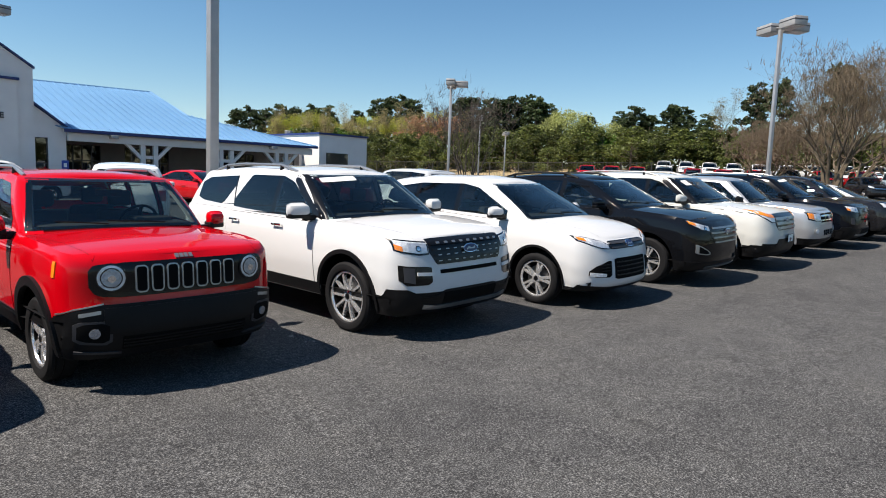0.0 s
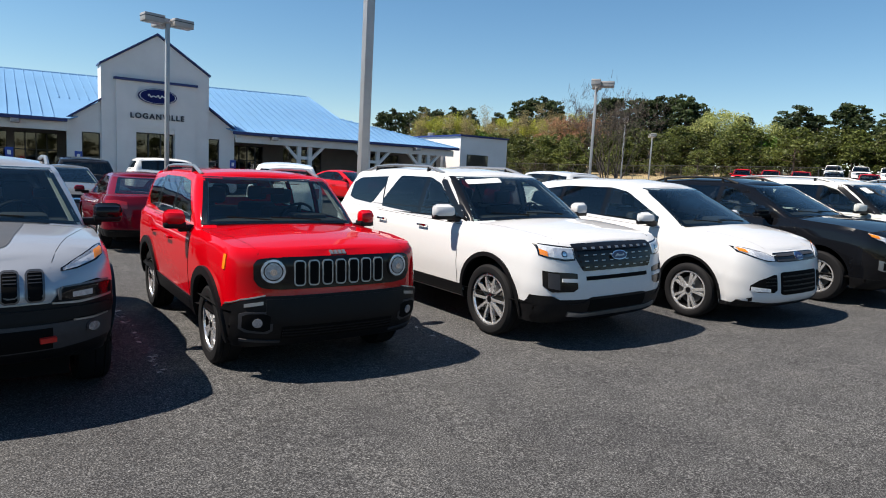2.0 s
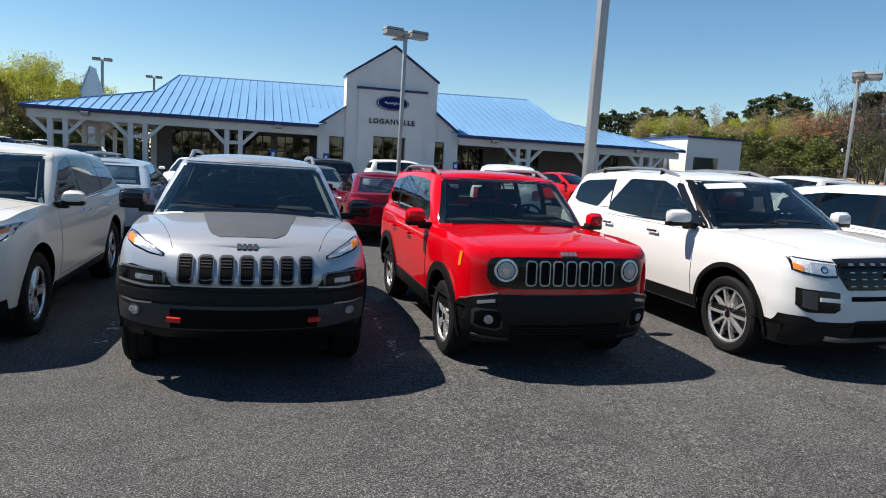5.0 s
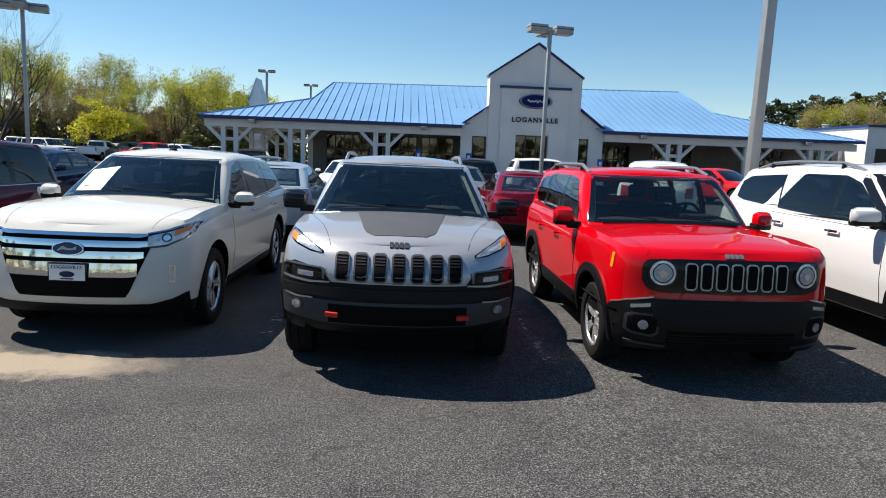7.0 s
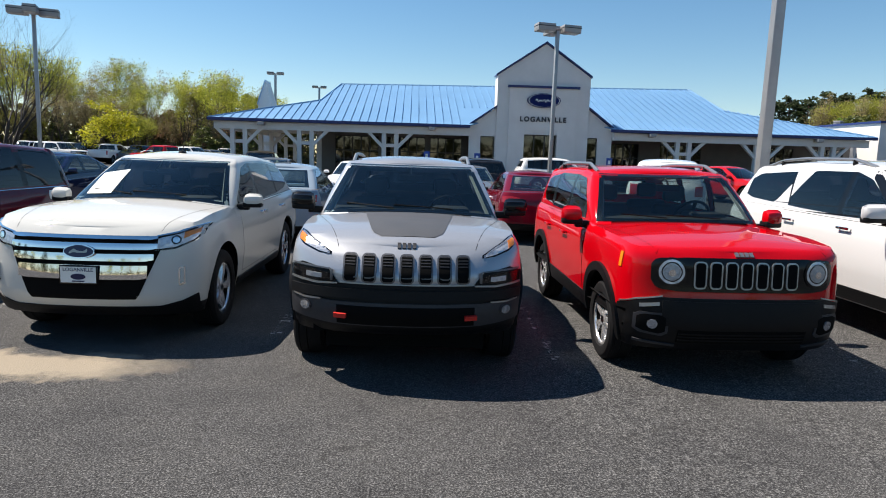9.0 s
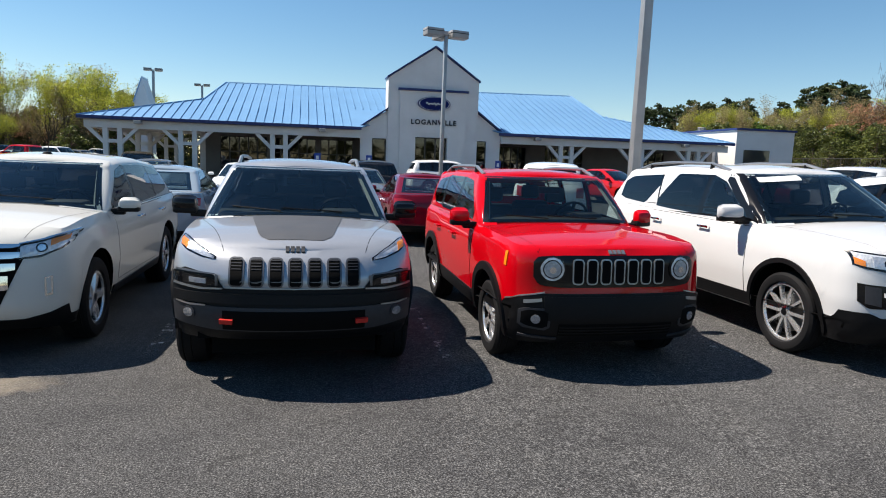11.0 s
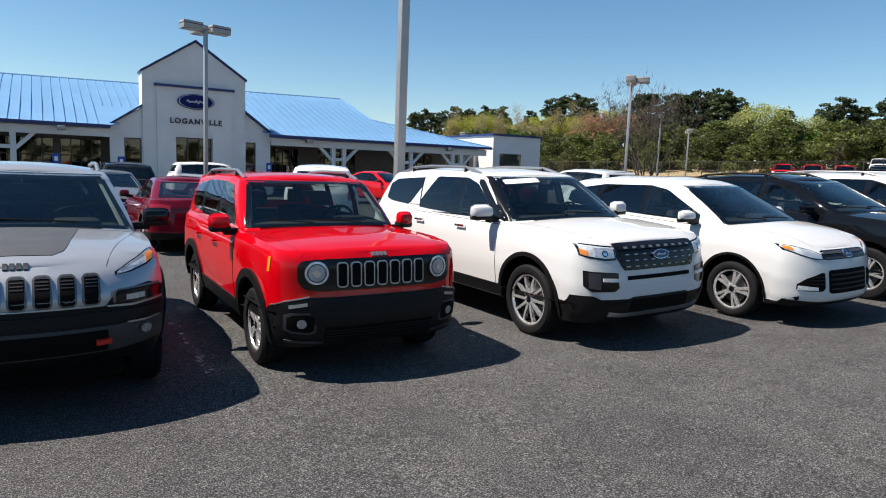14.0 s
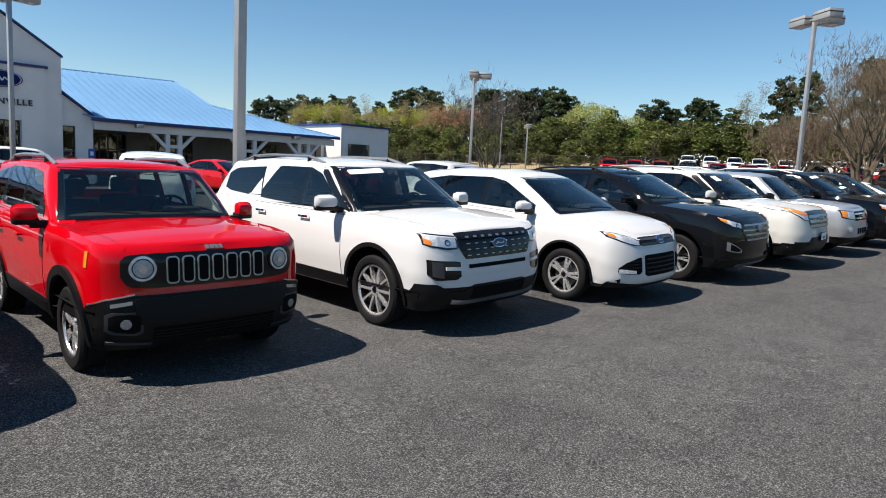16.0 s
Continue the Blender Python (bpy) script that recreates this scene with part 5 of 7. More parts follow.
def escape(m):
    car = thing("suv", "white compact crossover with slim grille and dark lower intakes", "car", m, "cars in the front row")
    S = Shape(taper=0.06, skirt=0.31, W=1.84, wb=2.69, fo=0.96, ro=0.90, R=0.345, Ra=0.41, sill=0.30, chin=0.25, tail=0.34,
              top=[(-0.9, 0.90), (-0.7, 0.95), (-0.3, 1.05), (0.1, 1.11), (0.6, 1.10), (3.4, 1.22)],
              crown=[(-0.9, 0.0), (-0.75, 0.02), (-0.4, 0.05), (0.0, 0.05), (0.6, 0.01), (5, 0.01)],
              nose=[(0, 0.12), (0.08, 0.03), (0.2, 0.0), (0.45, 0.02), (0.65, 0.04), (0.85, 0.07), (0.95, 0.11), (1, 0.2)],
              nf=2.4, df=0.45, cowl=-0.02, back=3.46, gw=0.90, roof_front=0.95, roof_back=3.16, rw=0.68, ws=0.30,
              roof=[(0.85, 1.57), (1.5, 1.645), (2.4, 1.645), (3.3, 1.56)])
    hi = lambda y: at(S.top, y) - 0.02
    glazing(S, car, [[(0.56, 1.13, 1.19), (1.18, 1.15, 1.49), (1.48, 1.16, 1.54)], [(1.55, 1.165, 1.54), (2.36, 1.20, 1.53)], [(2.43, 1.21, 1.52), (2.88, 1.24, 1.46), (3.05, 1.29, 1.40)]])
    cabin(S, car)
    doors(S, car, WHITE, [0.50, 1.51, 2.48], 0.42, hi, WHITE, 0.97)
    arches(S, car, PLASTIC, 0.028, 0.08, 0.010)
    add_wheels(S, car, 0.24, 0.23, 5, "twin", ALLOY)
    side_mirrors(S, car, 0.58, 1.13, WHITE, (0.23, 0.15))
    wipers(S, car)
    bonnet_line(S, car, 0.46, 0.76, -0.72, -0.06)
    flat_patch(S, car, "bumper", PLASTIC, [(-0.88, 0.28, 0.34), (-0.5, 0.255, 0.30), (0.5, 0.255, 0.30), (0.88, 0.28, 0.34)], 0.010, 0.03, 40, 3)
    flat_patch(S, car, "grille", GLOSSBLACK, [(-0.46, 0.80, 0.875), (-0.42, 0.785, 0.885), (0.42, 0.785, 0.885), (0.46, 0.80, 0.875)], 0.006, 0.03, 30, 3)
    for z in (0.805, 0.86):
        flat_patch(S, car, "grille_bar", GREYPLASTIC, [(-0.42, z - 0.010, z + 0.010), (0.42, z - 0.010, z + 0.010)], 0.016, 0.02, 24, 1)
    badge(S, car, 0, 0.835, 0.095, 0.038, off=0.024)
    flat_patch(S, car, "air_intake", VOIDSHADE, [(-0.40, 0.42, 0.655), (-0.36, 0.40, 0.67), (0.36, 0.40, 0.67), (0.40, 0.42, 0.655)], 0.006, 0.03, 26, 4)
    for k in range(4):
        z = 0.45 + k * 0.055
        flat_patch(S, car, "intake_slat", PLASTIC, [(-0.37, z - 0.008, z + 0.008), (0.37, z - 0.008, z + 0.008)], 0.014, 0.016, 20, 1)
    lamp_unit(S, car, [(0.46, 0.79, 0.845), (0.58, 0.795, 0.90), (0.74, 0.845, 0.945), (0.85, 0.90, 0.965)], [(0.48, 0.80, 0.836), (0.60, 0.812, 0.882), (0.71, 0.846, 0.93)], amber=[(0.78, 0.895, 0.93), (0.835, 0.915, 0.95)])
    for s in (1, -1):
        c = [(0.46, 0.46, 0.64), (0.50, 0.43, 0.645), (0.70, 0.44, 0.58), (0.78, 0.46, 0.52)]
        f = part("side_intake", S.patch("front", strip(c if s > 0 else mirror(c)), 12, 4, 0.005, 0.02), VOIDSHADE, car)
        c = [(0.56, 0.44, 0.48), (0.77, 0.455, 0.505)]
        part("fog_lamp", S.patch("front", strip(c if s > 0 else mirror(c)), 8, 2, 0.012, 0.01), REFLECTOR, f)
        for z in (0.51, 0.55, 0.59):
            c = [(0.47, z, z + 0.012), (0.62, z, z + 0.012)]
            part("slat", S.patch("front", strip(c if s > 0 else mirror(c)), 6, 1, 0.012, 0.01), PLASTIC, f)
        way = "right" if s > 0 else "left"
        part("fender_vent", S.patch(way, strip([(0.50, 0.885, 0.91), (0.66, 0.895, 0.93)]), 6, 2, 0.010, 0.012), GLOSSBLACK, car)
    body_parts(S, car, WHITE)
    return car


def edge_new(m):
    car = thing("suv", "dark grey crossover with a hexagonal barred grille", "car", m, "cars in the front row")
    S = Shape(skirt=0.42, W=1.93, wb=2.85, fo=0.95, ro=0.98, R=0.37, Ra=0.44, sill=0.31, chin=0.27, tail=0.34,
              top=[(-0.95, 1.0), (-0.7, 1.06), (-0.2, 1.13), (0.35, 1.17), (0.9, 1.15), (3.6, 1.24)],
              crown=[(-0.95, 0.0), (-0.75, 0.02), (-0.4, 0.045), (0.3, 0.05), (0.8, 0.01), (5, 0.01)],
              nf=2.6, df=0.45, cowl=0.28, back=3.68, gw=0.90, roof_front=1.22, roof_back=3.38, rw=0.69, ws=0.30,
              roof=[(1.1, 1.62), (1.8, 1.69), (2.4, 1.69), (3.5, 1.60)])
    hi = lambda y: at(S.top, y) - 0.02
    glazing(S, car, [[(0.88, 1.19, 1.23), (1.45, 1.20, 1.54), (1.68, 1.205, 1.58)], [(1.76, 1.21, 1.58), (2.6, 1.24, 1.57)], [(2.68, 1.25, 1.56), (3.1, 1.28, 1.5), (3.3, 1.33, 1.44)]])
    cabin(S, car)
    doors(S, car, CHARCOAL, [0.60, 1.72, 2.72], 0.44, hi, CHARCOAL, 1.0)
    arches(S, car, PLASTIC, 0.0, 0.09, 0.014)
    add_wheels(S, car, 0.235, 0.245, 5, "twin", ALLOY)
    side_mirrors(S, car, 0.80, 1.18, BLACKPAINT, (0.24, 0.16))
    roof_rails(S, car, PLASTIC, 1.5, 3.2, 0.93)
    wipers(S, car)
    bonnet_line(S, car, 0.60, 0.82, -0.74, 0.26)
    flat_patch(S, car, "bumper", PLASTIC, [(-0.93, 0.30, 0.42), (-0.6, 0.28, 0.40), (0.6, 0.28, 0.40), (0.93, 0.30, 0.42)], 0.010, 0.03, 40, 3)
    flat_patch(S, car, "skid_plate", SATIN, [(-0.6, 0.30, 0.34), (0.6, 0.30, 0.34)], 0.020, 0.03, 24, 2)
    flat_patch(S, car, "grille", GLOSSBLACK, [(-0.56, 0.84, 0.96), (-0.44, 0.68, 0.975), (0.44, 0.68, 0.975), (0.56, 0.84, 0.96)], 0.008, 0.03, 36, 5)
    for k in range(4):
        z = 0.71 + k * 0.073
        w = (0.45, 0.49, 0.535, 0.50)[k]
        flat_patch(S, car, "grille_bar", SATIN, [(-w, z - 0.012, z + 0.012), (w, z - 0.012, z + 0.012)], 0.022, 0.02, 30, 2)
    badge(S, car, 0, 0.86, 0.11, 0.045, off=0.032)
    lamp_unit(S, car, [(0.56, 0.88, 0.965), (0.70, 0.90, 0.99), (0.84, 0.96, 1.04), (0.885, 0.995, 1.055)], [(0.575, 0.888, 0.958), (0.76, 0.925, 1.0)], amber=[(0.81, 0.97, 1.01), (0.875, 1.0, 1.04)], bulbs=((0.66, 0.93, 0.034),))
    for s in (1, -1):
        c = [(0.58, 0.53, 0.56), (0.66, 0.52, 0.61), (0.80, 0.54, 0.68), (0.84, 0.56, 0.69)]
        f = part("bumper_vent", S.patch("front", strip(c if s > 0 else mirror(c)), 8, 4, 0.008, 0.02), SATIN, car)
        c = [(0.61, 0.54, 0.56), (0.67, 0.535, 0.60), (0.79, 0.555, 0.66)]
        part("vent_floor", S.patch("front", strip(c if s > 0 else mirror(c)), 8, 4, 0.011, 0.01), VOIDSHADE, f)
    body_parts(S, car, CHARCOAL)
    return car


def escape_old(m):
    car = thing("suv", "silver boxy compact suv with round fog lamps", "car", m, "cars in the front row")
    S = Shape(skirt=0.42, W=1.80, wb=2.62, fo=0.86, ro=0.92, R=0.345, Ra=0.41, sill=0.32, chin=0.30, tail=0.36,
              top=[(-0.86, 1.0), (-0.7, 1.04), (-0.2, 1.09), (0.4, 1.12), (0.8, 1.11), (3.4, 1.14)],
              nf=3.0, df=0.40, cowl=0.40, back=3.44, gw=0.91, roof_front=1.08, roof_back=3.28, rw=0.72, ws=0.24,
              roof=[(1.0, 1.62), (1.6, 1.67), (2.4, 1.67), (3.3, 1.62)])
    hi = lambda y: at(S.top, y) - 0.02
    glazing(S, car, [[(0.86, 1.13, 1.18), (1.3, 1.135, 1.54), (1.55, 1.14, 1.57)], [(1.63, 1.14, 1.57), (2.4, 1.15, 1.57)], [(2.5, 1.16, 1.56), (3.15, 1.18, 1.52)]], privacy_from=2)
    cabin(S, car)
    doors(S, car, SILVER, [0.58, 1.59, 2.46], 0.44, hi, SILVER, 0.95)
    arches(S, car, SILVER, 0.05, 0.10, 0.014)
    add_wheels(S, car, 0.22, 0.23, 5, "fork", ALLOY)
    side_mirrors(S, car, 0.72, 1.13, PLASTIC, (0.22, 0.16))
    wipers(S, car)
    flat_patch(S, car, "bumper", PLASTIC, [(-0.86, 0.33, 0.42), (0.86, 0.33, 0.42)], 0.010, 0.03, 36, 3)
    flat_patch(S, car, "grille", VOIDSHADE, [(-0.48, 0.78, 0.97), (0.48, 0.78, 0.97)], 0.006, 0.03, 30, 4)
    for z in (0.83, 0.92):
        flat_patch(S, car, "grille_bar", CHROME, [(-0.48, z - 0.014, z + 0.014), (0.48, z - 0.014, z + 0.014)], 0.02, 0.02, 24, 2)
    for x in (-0.24, 0.24):
        flat_patch(S, car, "grille_bar", CHROME, [(x - 0.014, 0.78, 0.97), (x + 0.014, 0.78, 0.97)], 0.02, 0.02, 3, 5)
    badge(S, car, 0, 0.875, 0.10, 0.042, off=0.03)
    lamp_unit(S, car, [(0.50, 0.80, 0.98), (0.70, 0.81, 0.99), (0.84, 0.84, 1.0)], [(0.52, 0.82, 0.96), (0.70, 0.83, 0.97)], amber=[(0.74, 0.85, 0.97), (0.83, 0.87, 0.98)])
    for s in (1, -1):
        f = part("fog_lamp", S.patch("front", oval(s * 0.66, 0.60, 0.085, 0.075), 24, 3, 0.012, 0.02), SATIN, car)
        part("lens", S.patch("front", oval(s * 0.66, 0.60, 0.055, 0.05), 20, 3, 0.016, 0.01), REFLECTOR, f)
    for x in (-0.3, -0.15, 0.0, 0.15, 0.3):
        flat_patch(S, car, "air_intake", VOIDSHADE, [(x - 0.05, 0.50, 0.62), (x + 0.05, 0.50, 0.62)], 0.006, 0.02, 4, 3)
    body_parts(S, car, SILVER)
    return car


# ---- setting ----
def ground_sheet():
    xs = sorted(set(list(np.linspace(-12, 30, 85)) + [-1500, -600, -300, -200, -150, -110, -90, -70, -50, -40, -30, -24, -18, 36, 44, 52, 60, 70, 80, 95, 110, 130, 160, 200, 300, 600, 1500]))
    ys = sorted(set(list(np.linspace(-6, 16, 45)) + [-1500, -600, -300, -100, -60, -30, -15, 20, 26, 32, 38, 46, 54, 60, 68, 76, 84, 92, 100, 120, 150, 200, 300, 600, 1500]))
    bm = bmesh.new()
    g = [[bm.verts.new((x, y, rise(x, y))) for y in ys] for x in xs]
    for i in range(len(xs) - 1):
        for j in range(len(ys) - 1):
            f = bm.faces.new((g[i][j], g[i + 1][j], g[i + 1][j + 1], g[i][j + 1]))
            cx, cy = (xs[i] + xs[i + 1]) / 2, (ys[j] + ys[j + 1]) / 2
            lot = -110 < cx < 100 and -100 < cy < 100 and not (cy > 38 and cx > 40)
            f.material_index = 0 if lot else 1
    return tagged(part("ground", bm, [ASPHALT, DRYGRASS]), "worn grey asphalt lot running out to dry grass", "ground", kind="structure")


def dry_grass():
    m, nt, b = nodes("dry_grass", 0.95)
    n = noise_tex(nt, 0.4, 6, 0.7)
    g = noise_tex(nt, 25, 4, 0.7)
    c = ramp(nt, n.outputs["Fac"], [(0.35, (0.30, 0.21, 0.11)), (0.55, (0.36, 0.27, 0.15)), (0.72, (0.16, 0.19, 0.06))])
    nt.links.new(mixed(nt, 0.4, c, ramp(nt, g.outputs["Fac"], [(0.3, (0.14, 0.10, 0.05)), (0.7, (0.42, 0.33, 0.19))])), b.inputs["Base Color"])
    bump(nt, b, g.outputs["Fac"], 0.8, 0.05)
    return m


DRYGRASS = dry_grass()
ground_sheet()


def standing(x, y, turn=0.0):
    """A pose on the lot, leaning with its slope."""
    s = (rise(x + 0.8) - rise(x - 0.8)) / 1.6
    return Matrix.Translation((x, y, rise(x))) @ Matrix.Rotation(-math.atan(s), 4, "Y") @ Matrix.Rotation(radians(turn), 4, "Z")


# faded bay lines, mostly worn away
def worn_line():
    m, nt, b = nodes("worn_white_paint", 0.9, 0.0, (0.42, 0.42, 0.40))
    n = noise_tex(nt, 9.0, 6, 0.75)
    t = nt.nodes.new("ShaderNodeBsdfTransparent")
    mx = nt.nodes.new("ShaderNodeMixShader")
    nt.links.new(ramp(nt, n.outputs["Fac"], [(0.50, (0, 0, 0)), (0.62, (0.8, 0.8, 0.8))]), mx.inputs["Fac"])
    nt.links.new(t.outputs["BSDF"], mx.inputs[1])
    nt.links.new(b.outputs["BSDF"], mx.inputs[2])
    nt.links.new(mx.outputs["Shader"], nt.nodes["Material Output"].inputs["Surface"])
    return m


LINE = worn_line()
for lx, ly in ((-4.25, 6.0), (-1.25, 5.6), (1.30, 5.3), (4.0, 5.0), (6.85, 4.6), (9.6, 4.2), (12.3, 4.0)):
    bm = bmesh.new()
    ys = np.linspace(ly, ly + 5.4, 12)
    a = [bm.verts.new((lx - 0.05, y, rise(lx - 0.05) + 0.004)) for y in ys]
    c = [bm.verts.new((lx + 0.05, y, rise(lx + 0.05) + 0.004)) for y in ys]
    for k in range(11):
        bm.faces.new((a[k], c[k], c[k + 1], a[k + 1]))
    tagged(part("bay_line", bm, LINE), "faded white bay line worn into the asphalt", "road marking", "bay lines", "structure")


cherokee(standing(-0.02, 5.45, 0))
renegade(standing(2.56, 5.45, 0))
explorer(standing(5.50, 5.14, 0))
edge_old(standing(-2.71, 6.25, -0.6))
escape(standing(8.20, 4.61, 0))
edge_new(standing(10.95, 4.35, 0))
explorer_old(standing(13.6, 4.2, 0))
escape_old(standing(16.3, 4.0, 0))
explorer(standing(19.0, 3.9, 0), BLACKPAINT, "black three-row suv parked nose out beside a silver suv")


# ---- the showroom ----
STUCCO = plain("white_stucco", (0.72, 0.70, 0.68), 0.9, vary=0.05, scale=1.2, bump_by=0.004)
BEAM = plain("white_painted_timber", (0.68, 0.67, 0.65), 0.6, vary=0.05, scale=2.0)
ROOFBLUE = plain("blue_standing_seam_metal", (0.155, 0.315, 0.51), 0.38, vary=0.07, scale=0.7, Coat_Weight=0.3)
FASCIA = plain("dark_blue_trim", (0.012, 0.028, 0.13), 0.45, vary=0.1)
SIGNBLUE = plain("sign_blue", (0.008, 0.016, 0.10), 0.55, vary=0.08, Specular_IOR_Level=0.1)
SHOPGLASS = glass("shop_glass", (0.22, 0.24, 0.25), 1.0, 0.06)
MULLION = plain("dark_bronze_frame", (0.03, 0.03, 0.032), 0.45)
# inner wall and floor: the dimness of the room is put into this colour
UNLITROOM = plain("unlit_showroom_shade", (0.022, 0.021, 0.02), 0.9, vary=0.3, scale=0.8)
# front wall under the porch, with the porch shade put into its colour
PORCHSHADE = plain("shaded_porch_wall", (0.16, 0.15, 0.14), 0.9, vary=0.2, scale=0.8)
SOFFIT = plain("soffit_white", (0.6, 0.6, 0.58), 0.85, vary=0.05, scale=1.5)
CONCRETE = plain("concrete", (0.34, 0.33, 0.31), 0.9, vary=0.12, scale=1.5, bump_by=0.003)
GALV = plain("galvanised_steel", (0.36, 0.365, 0.37), 0.45, 0.5, vary=0.1, scale=3.0)
LAMPBOX = plain("lamp_housing_grey", (0.34, 0.335, 0.33), 0.5, 0.3, vary=0.12)
PARKBLUE = plain("parking_sign_blue", (0.01, 0.05, 0.30), 0.4)

TILT = Matrix.Translation((7, 36, 0)) @ Matrix.Rotation(radians(-0.45), 4, "Y") @ Matrix.Translation((-7, -36, 0))


def wall_with_openings(x0, x1, z0, z1, y, thick, holes):
    """A straight wall along x with square openings right through it."""
    bm = bmesh.new()
    xs = sorted({x0, x1, *[h[0] for h in holes], *[h[1] for h in holes]})
    zs = sorted({z0, z1, *[h[2] for h in holes], *[h[3] for h in holes]})
    solid = {}
    for i in range(len(xs) - 1):
        for j in range(len(zs) - 1):
            cx, cz = (xs[i] + xs[i + 1]) / 2, (zs[j] + zs[j + 1]) / 2
            solid[i, j] = not any(h[0] < cx < h[1] and h[2] < cz < h[3] for h in holes)
    vert = {}

    def v(x, yy, z):
        k = (round(x, 4), yy, round(z, 4))
        if k not in vert:
            vert[k] = bm.verts.new((x, yy, z))
        return vert[k]
    for (i, j), full in solid.items():
        if not full:
            continue
        a, b, c, d = xs[i], xs[i + 1], zs[j], zs[j + 1]
        bm.faces.new((v(a, y, c), v(b, y, c), v(b, y, d), v(a, y, d)))
        bm.faces.new((v(a, y + thick, c), v(a, y + thick, d), v(b, y + thick, d), v(b, y + thick, c)))
        for (di, dj), e in (((-1, 0), (a, c, a, d)), ((1, 0), (b, d, b, c)), ((0, -1), (b, c, a, c)), ((0, 1), (a, d, b, d))):
            if not solid.get((i + di, j + dj), False):
                bm.faces.new((v(e[0], y, e[1]), v(e[2], y, e[3]), v(e[2], y + thick, e[3]), v(e[0], y + thick, e[1])))
    bmesh.ops.recalc_face_normals(bm, faces=bm.faces)
    return bm


def prism(points, y0, y1):
    """An upright slab with the outline (x, z) points, from y0 to y1."""
    bm = bmesh.new()
    a = [bm.verts.new((x, y0, z)) for x, z in points]
    b = [bm.verts.new((x, y1, z)) for x, z in points]
    bm.faces.new(a)
    bm.faces.new(b[::-1])
    n = len(points)
    for k in range(n):
        bm.faces.new((a[k], b[k], b[(k + 1) % n], a[(k + 1) % n]))
    bmesh.ops.recalc_face_normals(bm, faces=bm.faces)
    return bm


def slab(points, thick):
    """A roof plane: its outline in space, given a thickness downwards."""
    bm = bmesh.new()
    a = [bm.verts.new(p) for p in points]
    b = [bm.verts.new((p[0], p[1], p[2] - thick)) for p in points]
    bm.faces.new(a)
    bm.faces.new(b[::-1])
    n = len(points)
    for k in range(n):
        bm.faces.new((a[k], b[k], b[(k + 1) % n], a[(k + 1) % n]))
    bmesh.ops.recalc_face_normals(bm, faces=bm.faces)
    return bm


def window_unit(house, x0, x1, z0, z1, y, cols, rows, name="window"):
    t = 0.06
    w = part(name, boxed((x0, y + 0.004, z0 - t / 2), (x1, y + 0.104, z0 + t / 2)), MULLION, house, smooth=False)
    for k in range(cols + 1):
        x = x0 + (x1 - x0) * k / cols
        part("mullion", boxed((x - t / 2, y, z0 + t / 2), (x + t / 2, y + 0.10, z1 - t / 2)), MULLION, w, smooth=False)
    for k in range(1, rows + 1):
        z = z0 + (z1 - z0) * k / rows
        part("transom", boxed((x0, y + 0.004, z - t / 2), (x1, y + 0.104, z + t / 2)), MULLION, w, smooth=False)
    for i in range(cols):
        for j in range(rows):
            a, b = x0 + (x1 - x0) * i / cols, x0 + (x1 - x0) * (i + 1) / cols
            c, d = z0 + (z1 - z0) * j / rows, z0 + (z1 - z0) * (j + 1) / rows
            part("pane", boxed((a + 0.03, y + 0.045, c + 0.03), (b - 0.03, y + 0.055, d - 0.03)), SHOPGLASS, w, smooth=False)
    return w


